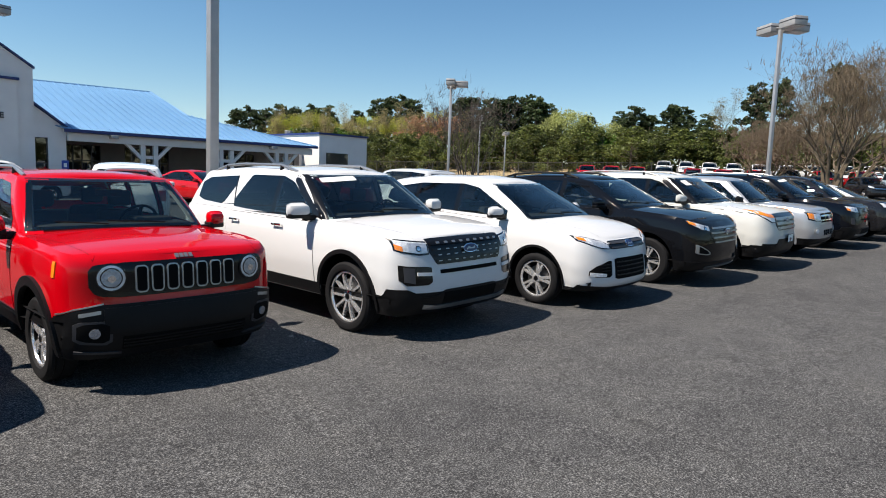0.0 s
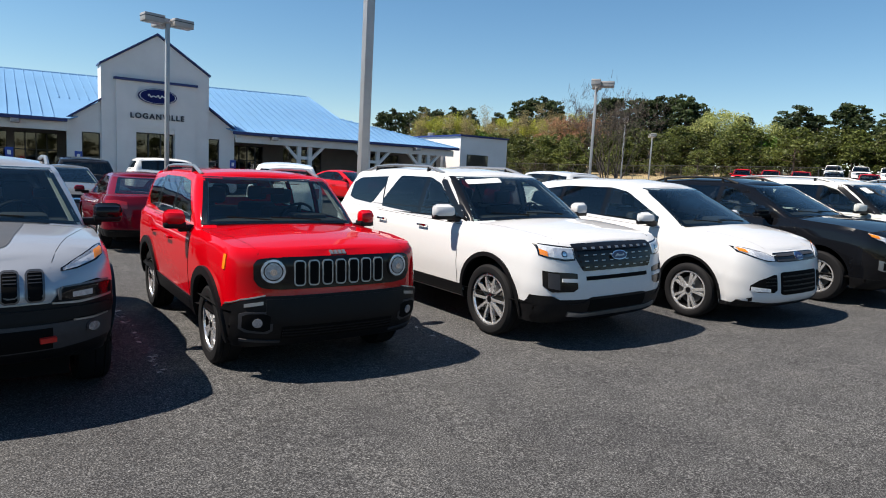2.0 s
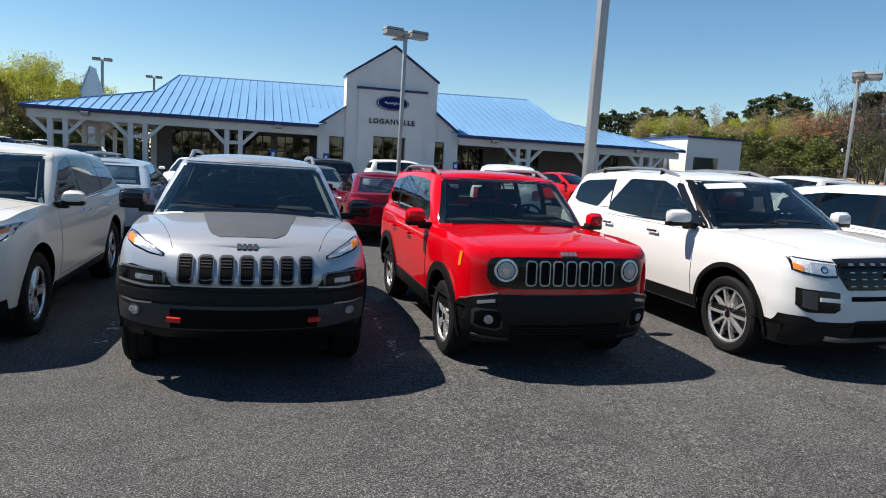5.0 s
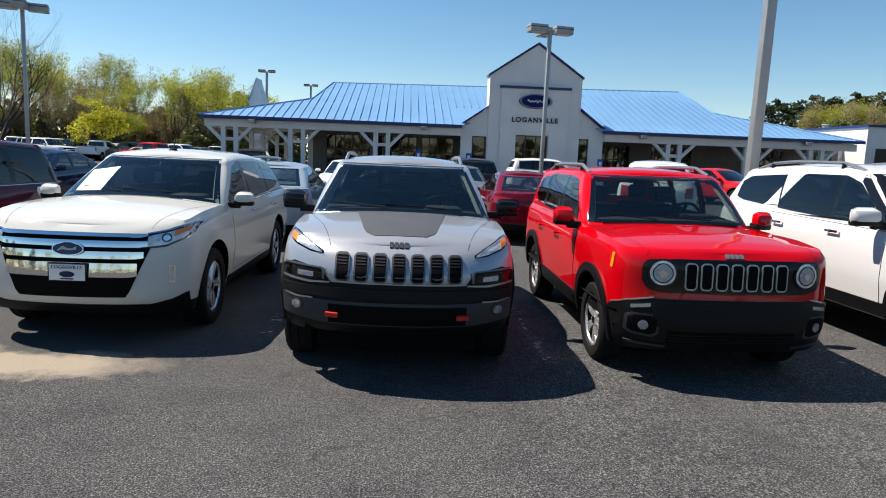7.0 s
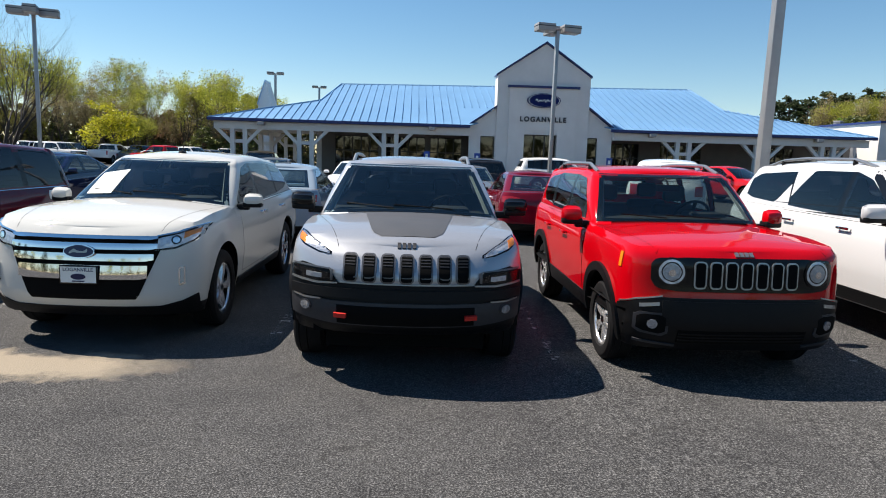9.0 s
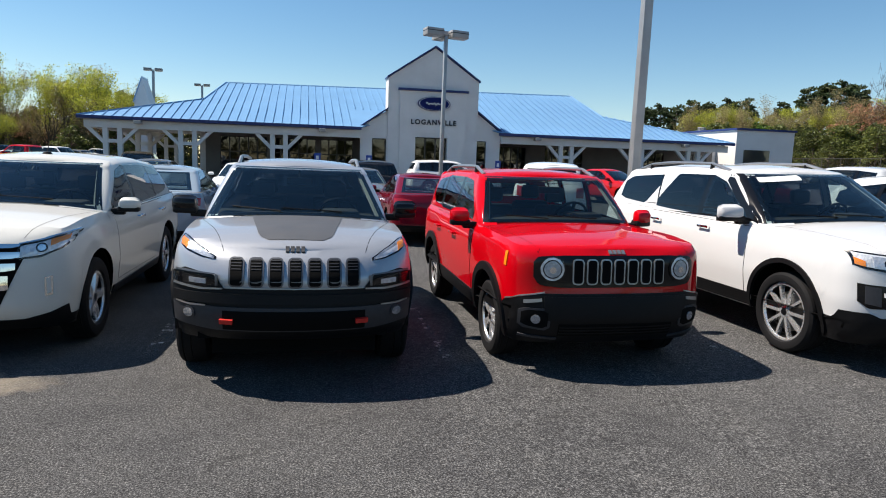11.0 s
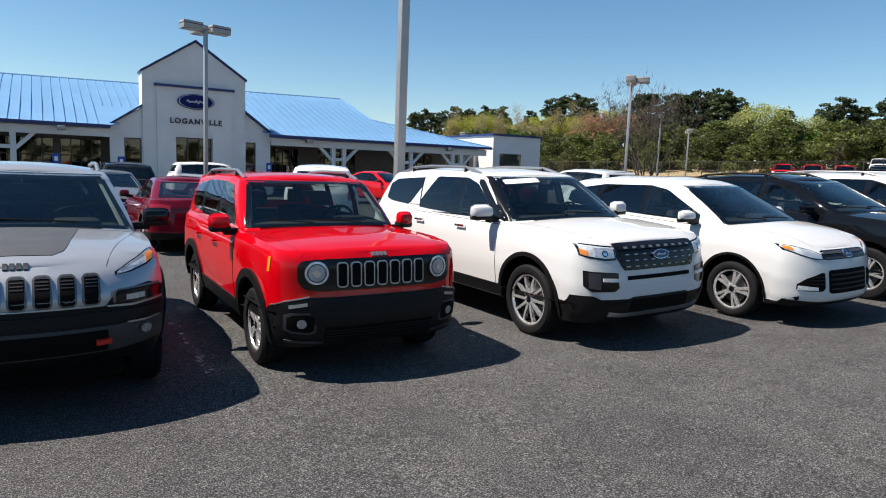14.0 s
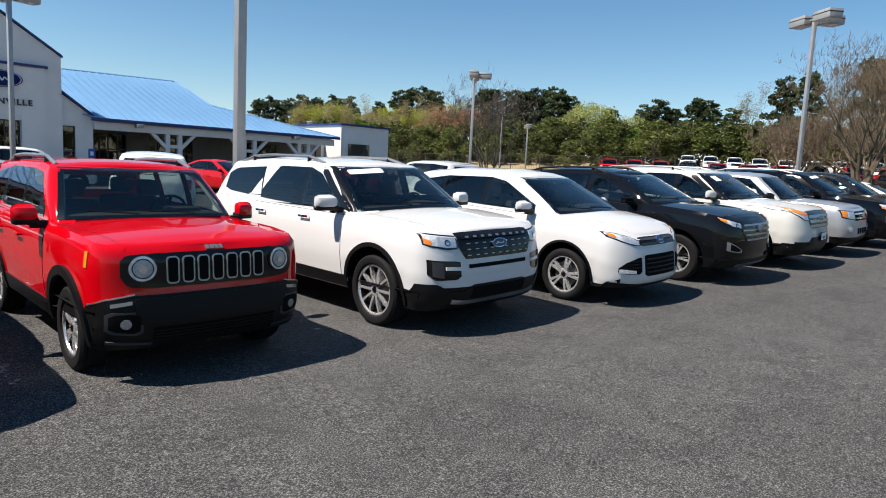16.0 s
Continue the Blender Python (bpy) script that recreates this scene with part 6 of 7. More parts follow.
def showroom():
    h = thing("showroom", "white stucco car showroom with blue standing-seam metal roof", "building", TILT)
    # entrance tower and its sloping wings
    door, wl, wr = (6.02, 7.86, -0.5, 3.2), (3.62, 4.42, 0.6, 3.05), (9.40, 10.22, 0.6, 3.12)
    part("tower_wall", wall_with_openings(4.47, 9.62, -0.6, 3.65, 36.0, 0.35, [door]), STUCCO, h, smooth=False)
    part("tower_gable", prism([(4.47, 3.65), (9.62, 3.65), (9.62, 6.38), (7.06, 8.10), (4.47, 6.38)], 36.0, 37.2), STUCCO, h, smooth=False)
    part("wing_wall", wall_with_openings(2.98, 4.47, -0.6, 3.3, 36.12, 0.3, [wl]), STUCCO, h, smooth=False)
    part("wing_wall", wall_with_openings(9.62, 11.03, -0.6, 3.3, 36.12, 0.3, [wr]), STUCCO, h, smooth=False)
    part("wing_gable", prism([(2.98, 3.3), (4.47, 3.3), (4.47, 4.62), (2.98, 3.60)], 36.12, 38.6), STUCCO, h, smooth=False)
    part("wing_gable", prism([(9.62, 3.3), (11.03, 3.3), (11.03, 3.64), (9.62, 4.66)], 36.12, 38.6), STUCCO, h, smooth=False)
    # proud panel round the door with a capping
    part("entrance_panel", wall_with_openings(5.12, 8.90, -0.6, 5.72, 35.86, 0.139, [(6.02, 7.86, -0.7, 3.45)]), STUCCO, h, smooth=False)
    part("panel_cap", boxed((5.02, 35.74, 5.72), (9.00, 36.0, 5.84), 0.01), FASCIA, h, smooth=False)
    for a, b in (((4.40, 6.36), (7.06, 8.14)), ((9.69, 6.36), (7.06, 8.14)), ((2.90, 3.58), (4.466, 4.66)), ((11.11, 3.60), (9.624, 4.70))):
        (x0, z0), (x1, z1) = a, b
        part("verge_trim", prism([(x0, z0), (x1, z1), (x1, z1 + 0.09), (x0, z0 + 0.09)], 35.88, 37.2 if z1 > 6 else 38.4), FASCIA, h, smooth=False)
    # lintel and doorway
    part("lintel", boxed((6.02, 35.90, 3.2), (7.86, 36.2, 3.45)), BEAM, h, smooth=False)
    window_unit(h, 6.05, 7.83, 0.0, 3.18, 36.22, 3, 2, "door")
    window_unit(h, 3.64, 4.40, 0.62, 3.03, 36.22, 1, 2)
    window_unit(h, 9.42, 10.20, 0.62, 3.10, 36.22, 1, 2)
    # main front wall behind the porch, with its long shop windows
    wins = [(-9.0 + 4.2, -2.2), (-1.9, 0.6), (0.9, 2.8), (11.3, 13.7), (15.0, 17.6), (21.2, 23.4), (24.6, 26.6)]
    part("front_wall", wall_with_openings(-5.6, 27.0, -0.6, 3.6, 39.2, 0.3, [(a, b, 0.35, 2.95) for a, b in wins]), PORCHSHADE, h, smooth=False)
    for a, b in wins:
        window_unit(h, a, b, 0.35, 2.95, 39.25, 5 if b - a > 2.3 else 4, 3)
    part("back_wall", boxed((-5.6, 52.0, -0.6), (27.0, 52.3, 3.6)), STUCCO, h, smooth=False)
    part("end_wall", boxed((-5.9, 39.2, -0.6), (-5.6, 52.3, 3.6)), STUCCO, h, smooth=False)
    part("end_wall", boxed((27.0, 39.2, -0.6), (27.3, 52.3, 3.6)), STUCCO, h, smooth=False)
    part("inner_wall", boxed((-5.6, 45.0, -0.6), (27.0, 45.2, 3.5)), UNLITROOM, h, smooth=False)
    part("showroom_floor", boxed((-5.6, 39.4, -0.62), (27, 52, 0.02)), UNLITROOM, h, smooth=False)
    part("porch_floor", boxed((-11, 36.5, -0.62), (27, 39.4, 0.02)), CONCRETE, h, smooth=False)
    # porch: eave beam, ceiling, fascia
    for a, b in ((-10.9, 2.98), (11.03, 25.7)):
        part("eave_beam", boxed((a, 35.75, 3.02), (b, 36.05, 3.42)), BEAM, h, smooth=False)
        part("porch_ceiling", boxed((a, 36.05, 3.36), (b, 39.2, 3.46)), SOFFIT, h, smooth=False)
        part("fascia", boxed((a - 0.25, 35.42, 3.44), (b + (0.25 if a > 5 else 0), 35.56, 3.60), 0.01), FASCIA, h, smooth=False)
    part("eave_beam", boxed((-10.9, 36.05, 3.02), (-10.6, 52.0, 3.42)), BEAM, h, smooth=False)
    part("fascia", boxed((-11.16, 35.56, 3.44), (-11.02, 53.0, 3.60)), FASCIA, h, smooth=False)
    part("porch_ceiling", boxed((-10.6, 39.2, 3.36), (-5.9, 52, 3.46)), SOFFIT, h, smooth=False)
    # roof planes
    el, er, kl, kr, rl, rr = (-11.12, 35.5, 3.58), (25.95, 35.5, 3.58), (-5.8, 40.2, 5.03), (19.3, 40.2, 5.16), (-5.1, 45.0, 6.55), (18.9, 45.0, 6.95)
    back = lambda p: (p[0], 90 - p[1], p[2])
    front = part("roof", slab([el, (2.93, 35.5, 3.58), (4.466, 37.25, 4.127), (7.04, 37.25, 4.127), (7.04, 45.0, 6.75), rl, kl], 0.06), ROOFBLUE, h, smooth=False)
    part("roof", slab([(11.08, 35.5, 3.58), er, kr, rr, (7.06, 45.0, 6.75), (7.06, 37.25, 4.127), (9.624, 37.25, 4.127)], 0.06), ROOFBLUE, h, smooth=False)
    part("roof", slab([back(er), back(el), back(kl), rl, rr, back(kr)], 0.06), ROOFBLUE, h, smooth=False)
    part("roof", slab([el, kl, back(kl), back(el)], 0.06), ROOFBLUE, h, smooth=False)
    part("roof", slab([kl, rl, back(kl)], 0.06), ROOFBLUE, h, smooth=False)
    part("roof", slab([er, back(er), back(kr), kr], 0.06), ROOFBLUE, h, smooth=False)
    part("roof", slab([kr, back(kr), rr], 0.06), ROOFBLUE, h, smooth=False)
    bm = bmesh.new()
    tube(bm, rl, rr, 0.06, n=6)
    part("ridge_cap", bm, ROOFBLUE, h)
    part("wing_roof", slab([(2.93, 35.95, 3.67), (4.466, 35.95, 4.74), (4.466, 39.3, 4.74)], 0.03), ROOFBLUE, h, smooth=False)
    part("wing_roof", slab([(11.08, 35.95, 3.71), (9.624, 39.3, 4.78), (9.624, 35.95, 4.78)], 0.03), ROOFBLUE, h, smooth=False)
    slope = (6.55 - 3.58) / 9.5
    x = -10.9
    while x < 25.9:
        if x < -5.8:
            y1 = 35.5 + (x + 11.12) / 5.32 * 4.7
        elif x < -5.1:
            y1 = 40.2 + (x + 5.8) / 0.7 * 4.8
        elif x > 19.3:
            y1 = 35.5 + (25.95 - x) / 6.65 * 4.7
        else:
            y1 = 45.0
        if y1 > 35.7:
            bm = bmesh.new()
            for yy in (35.5 if not 2.9 < x < 11.1 else 39.3, y1):
                zz = 3.58 + (yy - 35.5) * (slope + max(0.0, x + 5.1) / 24.0 * 0.042)
                for dx, dz in ((-0.018, 0.0), (0.018, 0.0), (0.014, 0.045), (-0.014, 0.045)):
                    bm.verts.new((x + dx, yy, zz + dz))
            vs = list(bm.verts)
            for q in ((0, 1, 2, 3), (7, 6, 5, 4), (0, 4, 5, 1), (1, 5, 6, 2), (2, 6, 7, 3), (3, 7, 4, 0)):
                bm.faces.new([vs[i] for i in q])
            part("seam", bm, ROOFBLUE, front, smooth=False)
        x += 0.46
    for a, b in ((el, kl), (kl, rl), (er, kr), (kr, rr)):
        bm = bmesh.new()
        tube(bm, Vector(a) + Vector((0, 0, 0.02)), Vector(b) + Vector((0, 0, 0.02)), 0.05, n=6)
        part("hip_cap", bm, ROOFBLUE, h)
    # porch posts in pairs, with a tie and braces
    for px, yy in ((-9.6, 36.0), (-6.0, 36.0), (-1.38, 36.0), (15.05, 36.0), (19.6, 36.0), (23.4, 36.0), (-9.6, 42.5), (-9.6, 50.5)):
        for dx in (-0.34, 0.34):
            part("post", boxed((px + dx - 0.12, yy - 0.2, rise(px, yy) * 0.5 - 0.6), (px + dx + 0.12, yy + 0.04, 3.02), 0.01), BEAM, h, smooth=False)
        part("tie", boxed((px - 0.218, yy - 0.16, 2.28), (px + 0.218, yy, 2.46)), BEAM, h, smooth=False)
        for s in (-1, 1):
            part("brace", prism([(px + s * 0.46, 2.22), (px + s * 0.46, 2.46), (px + s * 1.02, 3.018), (px + s * 1.26, 3.018)], yy - 0.18, yy + 0.02), BEAM, h, smooth=False)
    # eave floodlights
    for fx in (-8.3, 0.9, 13.1, 22.6):
        part("eave_floodlight", boxed((fx - 0.17, 35.30, 3.24), (fx + 0.17, 35.74, 3.42), 0.02), LAMPBOX, h)
    # flat-roofed block at the far end
    part("side_block", boxed((27.3, 37.2, -0.6), (31.6, 52, 4.55)), STUCCO, h, smooth=False)
    part("side_block_cap", boxed((27.2, 37.1, 4.55), (31.7, 52.1, 4.68)), FASCIA, h, smooth=False)
    part("side_window", boxed((27.9, 37.16, 2.0), (29.8, 37.21, 3.3)), SHOPGLASS, h, smooth=False)
    # blue oval sign and the town's name
    bm = bmesh.new()
    lathe(bm, [(0, 0.0001), (0, 1.0), (0.16, 1.0)], "y", 48)
    bmesh.ops.transform(bm, matrix=pose(7.02, 35.72, 5.05) @ Matrix.Diagonal((0.92, 1, 0.39, 1)), verts=bm.verts)
    o = part("oval_sign", bm, SIGNBLUE, h, "blue oval sign with a pale script bar")
    for nm, depth, wide, mat in (("rim_line", 0.012, 0.94, WHITEPAPER), ("oval_face", 0.018, 0.90, SIGNBLUE)):
        bm = bmesh.new()
        lathe(bm, [(-depth, 0.0001), (-depth, wide), (0.0, wide)], "y", 48)
        bmesh.ops.transform(bm, matrix=pose(7.02, 35.715, 5.05) @ Matrix.Diagonal((0.92, 1, 0.385, 1)), verts=bm.verts)
        part(nm, bm, mat, o)
    bm = bmesh.new()
    sweep(bm, [Vector((7.02 - 0.46 + 0.92 * k / 30, 35.69, 5.04 + 0.09 * math.sin(k * 0.95) * (0.6 + 0.4 * math.cos(k * 0.35)))) for k in range(31)], 0.026, 6)
    part("script_wave", bm, WHITEPAPER, o)
    flat_text("LOGANVILLE", 0.37, plain("dark_letters", (0.02, 0.025, 0.04), 0.4), h, pose(7.03, 35.83, 4.02, 90, 0, 0), 0.03, bold=0.012, spacing=1.26)
    return h


showroom()


def spire():
    s = thing("roof_tower", "small white gabled tower with blue cap behind the showroom", "tower")
    part("wall", prism([(-12.9, -0.6), (-11.8, -0.6), (-11.8, 5.6), (-12.35, 7.35), (-12.9, 5.6)], 54.0, 56.0), STUCCO, s, smooth=False)
    part("cap", prism([(-13.0, 5.5), (-12.9, 5.61), (-12.35, 7.36), (-12.35, 7.5), (-13.02, 5.5)], 53.9, 56.1), ROOFBLUE, s, smooth=False)


spire()


def light_pole(x, y, top, heads, turn=0.0, r=0.07, label="tall grey steel lot lamp with shoebox heads"):
    z0 = rise(x, y)
    p = thing("lot_lamp", label, "street lamp", pose(x, y, z0, 0, 0, turn), "lot lamps")
    h = top - z0
    bm = bmesh.new()
    lathe(bm, [(0, 0.0001), (0, 0.26), (0.55, 0.26), (0.58, 0.22), (0.58, 0.0001)], "z", 20)
    part("base", bm, CONCRETE, p)
    part("pole", boxed((-r, -r, 0.55), (r, r, h - 0.1), 0.012), GALV, p)
    for dx, dy in heads:
        d = Vector((dx, dy, 0))
        head = bmesh.new()
        q = Matrix.Translation((dx * 0.55, dy * 0.55, h)) @ Matrix.Rotation(math.atan2(dy, dx), 4, "Z")
        box(head, (-0.37, -0.24, -0.15), (0.37, 0.24, 0.15), 0.02)
        bmesh.ops.transform(head, matrix=q, verts=head.verts)
        lh = part("lamp_head", head, LAMPBOX, p)
        band = bmesh.new()
        box(band, (-0.375, -0.245, 0.03), (0.375, 0.245, 0.06))
        bmesh.ops.transform(band, matrix=q, verts=band.verts)
        part("band", band, MULLION, lh, smooth=False)
        lens = bmesh.new()
        box(lens, (-0.29, -0.18, -0.165), (0.29, 0.18, -0.148))
        bmesh.ops.transform(lens, matrix=q, verts=lens.verts)
        part("lens", lens, REFLECTOR, lh, smooth=False)
        arm = bmesh.new()
        tube(arm, (0, 0, h - 0.02), (dx * 0.25, dy * 0.25, h - 0.02), 0.035, n=8)
        part("arm", arm, GALV, p)
    return p


TWO = [(-1, 0), (1, 0)]
THREE = [(-1, 0), (1, 0), (0, -1)]
light_pole(5.33, 9.70, 9.2, TWO, 0, 0.075, "thick pale steel lot lamp pole behind the white suv")
light_pole(5.55, 26.4, 7.0, TWO + [(0, 1)], 12)
light_pole(-15.7, 27.9, 7.0, THREE, 20)
light_pole(26.6, 24.2, 7.1, THREE, 40)
light_pole(24.0, 6.8, 7.35, THREE, 55, 0.058)
light_pole(42.2, 35.2, 7.2, TWO, 40, 0.06)
light_pole(50.0, 38.5, 6.6, TWO, 45, 0.06)
light_pole(31.0, 47.0, 5.4, [(1, 0)], 40, 0.05)
light_pole(-16.0, 75.0, 10.5, TWO, 0, 0.12)
light_pole(-13.0, 88.0, 10.5, TWO, 0, 0.12)
light_pole(30.0, 1.2, 4.4, TWO, 60, 0.05)


def parking_sign(x, y):
    s = thing("parking_sign", "small blue reserved parking sign on a thin post", "sign", pose(x, y, 0), "blue parking signs")
    bm = bmesh.new()
    tube(bm, (0, 0, -0.3 + rise(x, y) * 0.0), (0, 0, 2.05), 0.03, n=8)
    part("post", bm, GALV, s)
    b = part("board", boxed((-0.16, -0.05, 1.55), (0.16, -0.03, 2.05), 0.006), PARKBLUE, s)
    part("symbol", boxed((-0.07, -0.054, 1.72), (0.07, -0.049, 1.92)), WHITEPAPER, b)


for sx in (0.62, 3.35, 10.6, 14.2, 19.0):
    parking_sign(sx, 35.0)


# ---- cars further back ----
def plain_car(name, label, S, sides, mat, lamps, grille, tails, group, privacy=1, bed=None, doors_at=None, trim=True, wheel=(0.22, 0.22, 5, "fork"), flares=0.0, rear=(0.08, 0.09)):
    car = thing(name, label, "car", pose(0, 0, -50), group)
    glazing(S, car, sides, privacy_from=privacy, rear=rear)
    add_wheels(S, car, wheel[0], wheel[1], wheel[2], wheel[3], ALLOY)
    arches(S, car, PLASTIC, flares, 0.06 if trim else 0.0, 0.012)
    side_mirrors(S, car, S.cowl + 0.42, at(S.top, S.cowl + 0.4) + 0.02, mat, (0.2, 0.14))
    lamp_unit(S, car, lamps, [(lamps[0][0] + 0.03, lamps[0][1] + 0.02, lamps[0][2] - 0.02), (lamps[-1][0] - 0.06, lamps[-1][1] + 0.02, lamps[-1][2] - 0.02)], ns=8)
    w, z0, z1 = grille
    flat_patch(S, car, "grille", GLOSSBLACK, [(-w, z0 + 0.02, z1), (-w + 0.05, z0, z1), (w - 0.05, z0, z1), (w, z0 + 0.02, z1)], 0.008, 0.02, 20, 3)
    flat_patch(S, car, "grille_bar", CHROME, [(-w, (z0 + z1) / 2 - 0.02, (z0 + z1) / 2 + 0.02), (w, (z0 + z1) / 2 - 0.02, (z0 + z1) / 2 + 0.02)], 0.02, 0.02, 20, 1)
    flat_patch(S, car, "bumper", PLASTIC, [(-S.Wh * 0.9, S.chin + 0.02, S.chin + 0.12), (S.Wh * 0.9, S.chin + 0.02, S.chin + 0.12)], 0.01, 0.02, 20, 2)
    flat_patch(S, car, "tail_lamp", TAILRED, tails, 0.008, 0.02, 8, 3, both=True, way="rear")
    flat_patch(S, car, "rear_bumper", PLASTIC, [(-S.Wh * 0.88, S.tail + 0.01, S.tail + 0.11), (S.Wh * 0.88, S.tail + 0.01, S.tail + 0.11)], 0.01, 0.02, 20, 2, way="rear")
    if doors_at:
        doors(S, car, mat, doors_at, S.sill + 0.12, lambda y: at(S.top, y) - 0.02, mat, at(S.top, 1.5) - 0.18)
    if bed:
        part("bed_floor", boxed((-S.Wh * 0.80, bed[0], at(S.top, bed[0]) + 0.006), (S.Wh * 0.80, bed[1], at(S.top, bed[0]) + 0.03)), VOIDSHADE, car, smooth=False)
    body_parts(S, car, mat)
    return car


def sedan_shape():
    return Shape(W=1.85, wb=2.82, fo=0.92, ro=1.08, R=0.335, Ra=0.40, sill=0.26, chin=0.22, tail=0.30,
                 top=[(-0.92, 0.76), (-0.6, 0.84), (0.2, 0.97), (0.8, 0.98), (3.1, 1.06), (3.9, 1.06)],
                 crown=[(-0.92, 0.0), (-0.6, 0.03), (0.3, 0.05), (0.8, 0.01), (3.0, 0.01), (3.4, 0.02), (4, 0.02)],
                 nf=2.4, df=0.46, nr=2.8, dr=0.42, cowl=0.30, back=3.45, gw=0.86, roof_front=1.35, roof_back=2.55, rw=0.62, ws=0.32,
                 roof=[(1.2, 1.40), (1.8, 1.455), (2.3, 1.44), (2.8, 1.38)])


def sedan(name, label, mat, group):
    return plain_car(name, label, sedan_shape(), [[(0.98, 1.01, 1.05), (1.5, 1.02, 1.33), (1.72, 1.03, 1.37)], [(1.80, 1.03, 1.37), (2.3, 1.05, 1.36), (2.62, 1.06, 1.24)], [(2.68, 1.07, 1.22), (2.92, 1.08, 1.12)]],
                     mat, [(0.52, 0.66, 0.74), (0.70, 0.67, 0.80), (0.86, 0.74, 0.86)], (0.46, 0.50, 0.72), [(0.52, 0.84, 0.96), (0.70, 0.83, 0.99), (0.86, 0.86, 0.98)], group, 5, doors_at=[0.66, 1.76, 2.66], rear=(0.03, 0.03))


def crossover(name, label, mat, group):
    S = Shape(W=1.90, wb=2.80, fo=0.92, ro=1.0, R=0.365, Ra=0.43, sill=0.32, chin=0.28, tail=0.36,
              top=[(-0.92, 1.0), (-0.6, 1.06), (0.35, 1.14), (0.9, 1.13), (3.7, 1.20)], nf=2.8, cowl=0.40, back=3.66, roof_front=1.2, roof_back=3.45, rw=0.71,
              roof=[(1.1, 1.64), (1.8, 1.71), (2.6, 1.71), (3.5, 1.65)])
    return plain_car(name, label, S, [[(0.92, 1.17, 1.22), (1.4, 1.18, 1.56), (1.66, 1.18, 1.60)], [(1.74, 1.19, 1.60), (2.6, 1.2, 1.60)], [(2.7, 1.21, 1.59), (3.3, 1.23, 1.54)]],
                     mat, [(0.54, 0.84, 0.98), (0.72, 0.85, 1.01), (0.88, 0.92, 1.06)], (0.50, 0.70, 0.98), [(0.66, 0.86, 1.10), (0.84, 0.86, 1.12)], group)


def pickup(name, label, mat, group):
    S = Shape(W=2.0, wb=3.7, fo=0.95, ro=1.15, R=0.40, Ra=0.47, sill=0.45, chin=0.42, tail=0.50,
              top=[(-0.95, 1.14), (-0.7, 1.20), (0.4, 1.26), (0.9, 1.26), (5.0, 1.34)], nf=3.6, df=0.38, nr=6, dr=0.2,
              cowl=0.45, back=2.85, roof_front=1.15, roof_back=2.72, rw=0.74, ws=0.22,
              roof=[(1.0, 1.84), (1.6, 1.90), (2.3, 1.90), (2.9, 1.86)], nose=[(0, 0.08), (0.1, 0.0), (0.35, 0.0), (0.5, 0.05), (0.9, 0.06), (1, 0.12)])
    return plain_car(name, label, S, [[(0.84, 1.30, 1.35), (1.2, 1.30, 1.72), (1.62, 1.31, 1.78)], [(1.70, 1.31, 1.78), (2.5, 1.33, 1.76)]],
                     mat, [(0.62, 0.92, 1.10), (0.78, 0.92, 1.11), (0.92, 0.94, 1.11)], (0.58, 0.84, 1.12), [(0.84, 0.9, 1.28), (0.96, 0.9, 1.28)], group, bed=(2.98, 4.75))


def minivan(m):
    S = Shape(W=1.98, wb=3.03, fo=0.95, ro=1.05, R=0.345, Ra=0.41, sill=0.26, chin=0.22, tail=0.32,
              top=[(-0.95, 0.88), (-0.6, 0.98), (0.1, 1.08), (0.8, 1.10), (4.0, 1.10)], nf=2.4, df=0.48, cowl=0.0, back=3.98, gw=0.93, roof_front=1.15, roof_back=3.80, rw=0.76, ws=0.34,
              roof=[(1.0, 1.58), (1.8, 1.66), (2.8, 1.67), (3.9, 1.61)])
    c = plain_car("minivan", "maroon minivan with tinted rear glass and a pale side stripe", S,
                  [[(0.74, 1.12, 1.2), (1.3, 1.12, 1.56), (1.62, 1.12, 1.60)], [(1.72, 1.12, 1.60), (2.75, 1.12, 1.61)], [(2.85, 1.12, 1.61), (3.45, 1.12, 1.58), (3.72, 1.16, 1.48)]],
                  MAROON, [(0.54, 0.70, 0.82), (0.72, 0.72, 0.88), (0.9, 0.82, 0.95)], (0.46, 0.55, 0.80), [(0.7, 0.9, 1.3), (0.86, 0.9, 1.3)], "cars in the front row")
    for way in ("right", "left"):
        part("side_stripe", S.patch(way, strip([(0.5, 0.50, 0.522), (3.0, 0.50, 0.522)]), 24, 1, 0.008, 0.01), CHROME, c)
        part("window_trim", S.patch(way, strip([(0.8, 1.085, 1.10), (3.75, 1.085, 1.10)]), 24, 1, 0.010, 0.01), CHROME, c)
        part("flower_decal", S.patch(way, oval(3.30, 0.98, 0.07, 0.07), 16, 2, 0.005, 0.004), WHITEPAPER, c, "white flower decal")
    c.matrix_basis = m
    return c


minivan(standing(-6.18, 6.05, -2))

SECOND = "cars in the second row"
s1 = sedan("sedan", "dark red sedan seen from behind its boot", MAROON, SECOND)
s1.matrix_basis = pose(2.68, 16.7, 0, 0, 0, 180)
REDDEEP = paint("deep_red_paint", (0.15, 0.004, 0.014), 0.2)
for o in s1.children_recursive:
    for k, mm in enumerate(o.data.materials):
        if mm is MAROON:
            o.data.materials[k] = REDDEEP


def coloured(ob, col):
    for o in (ob, *ob.children_recursive):
        o.color = (*col, 1)


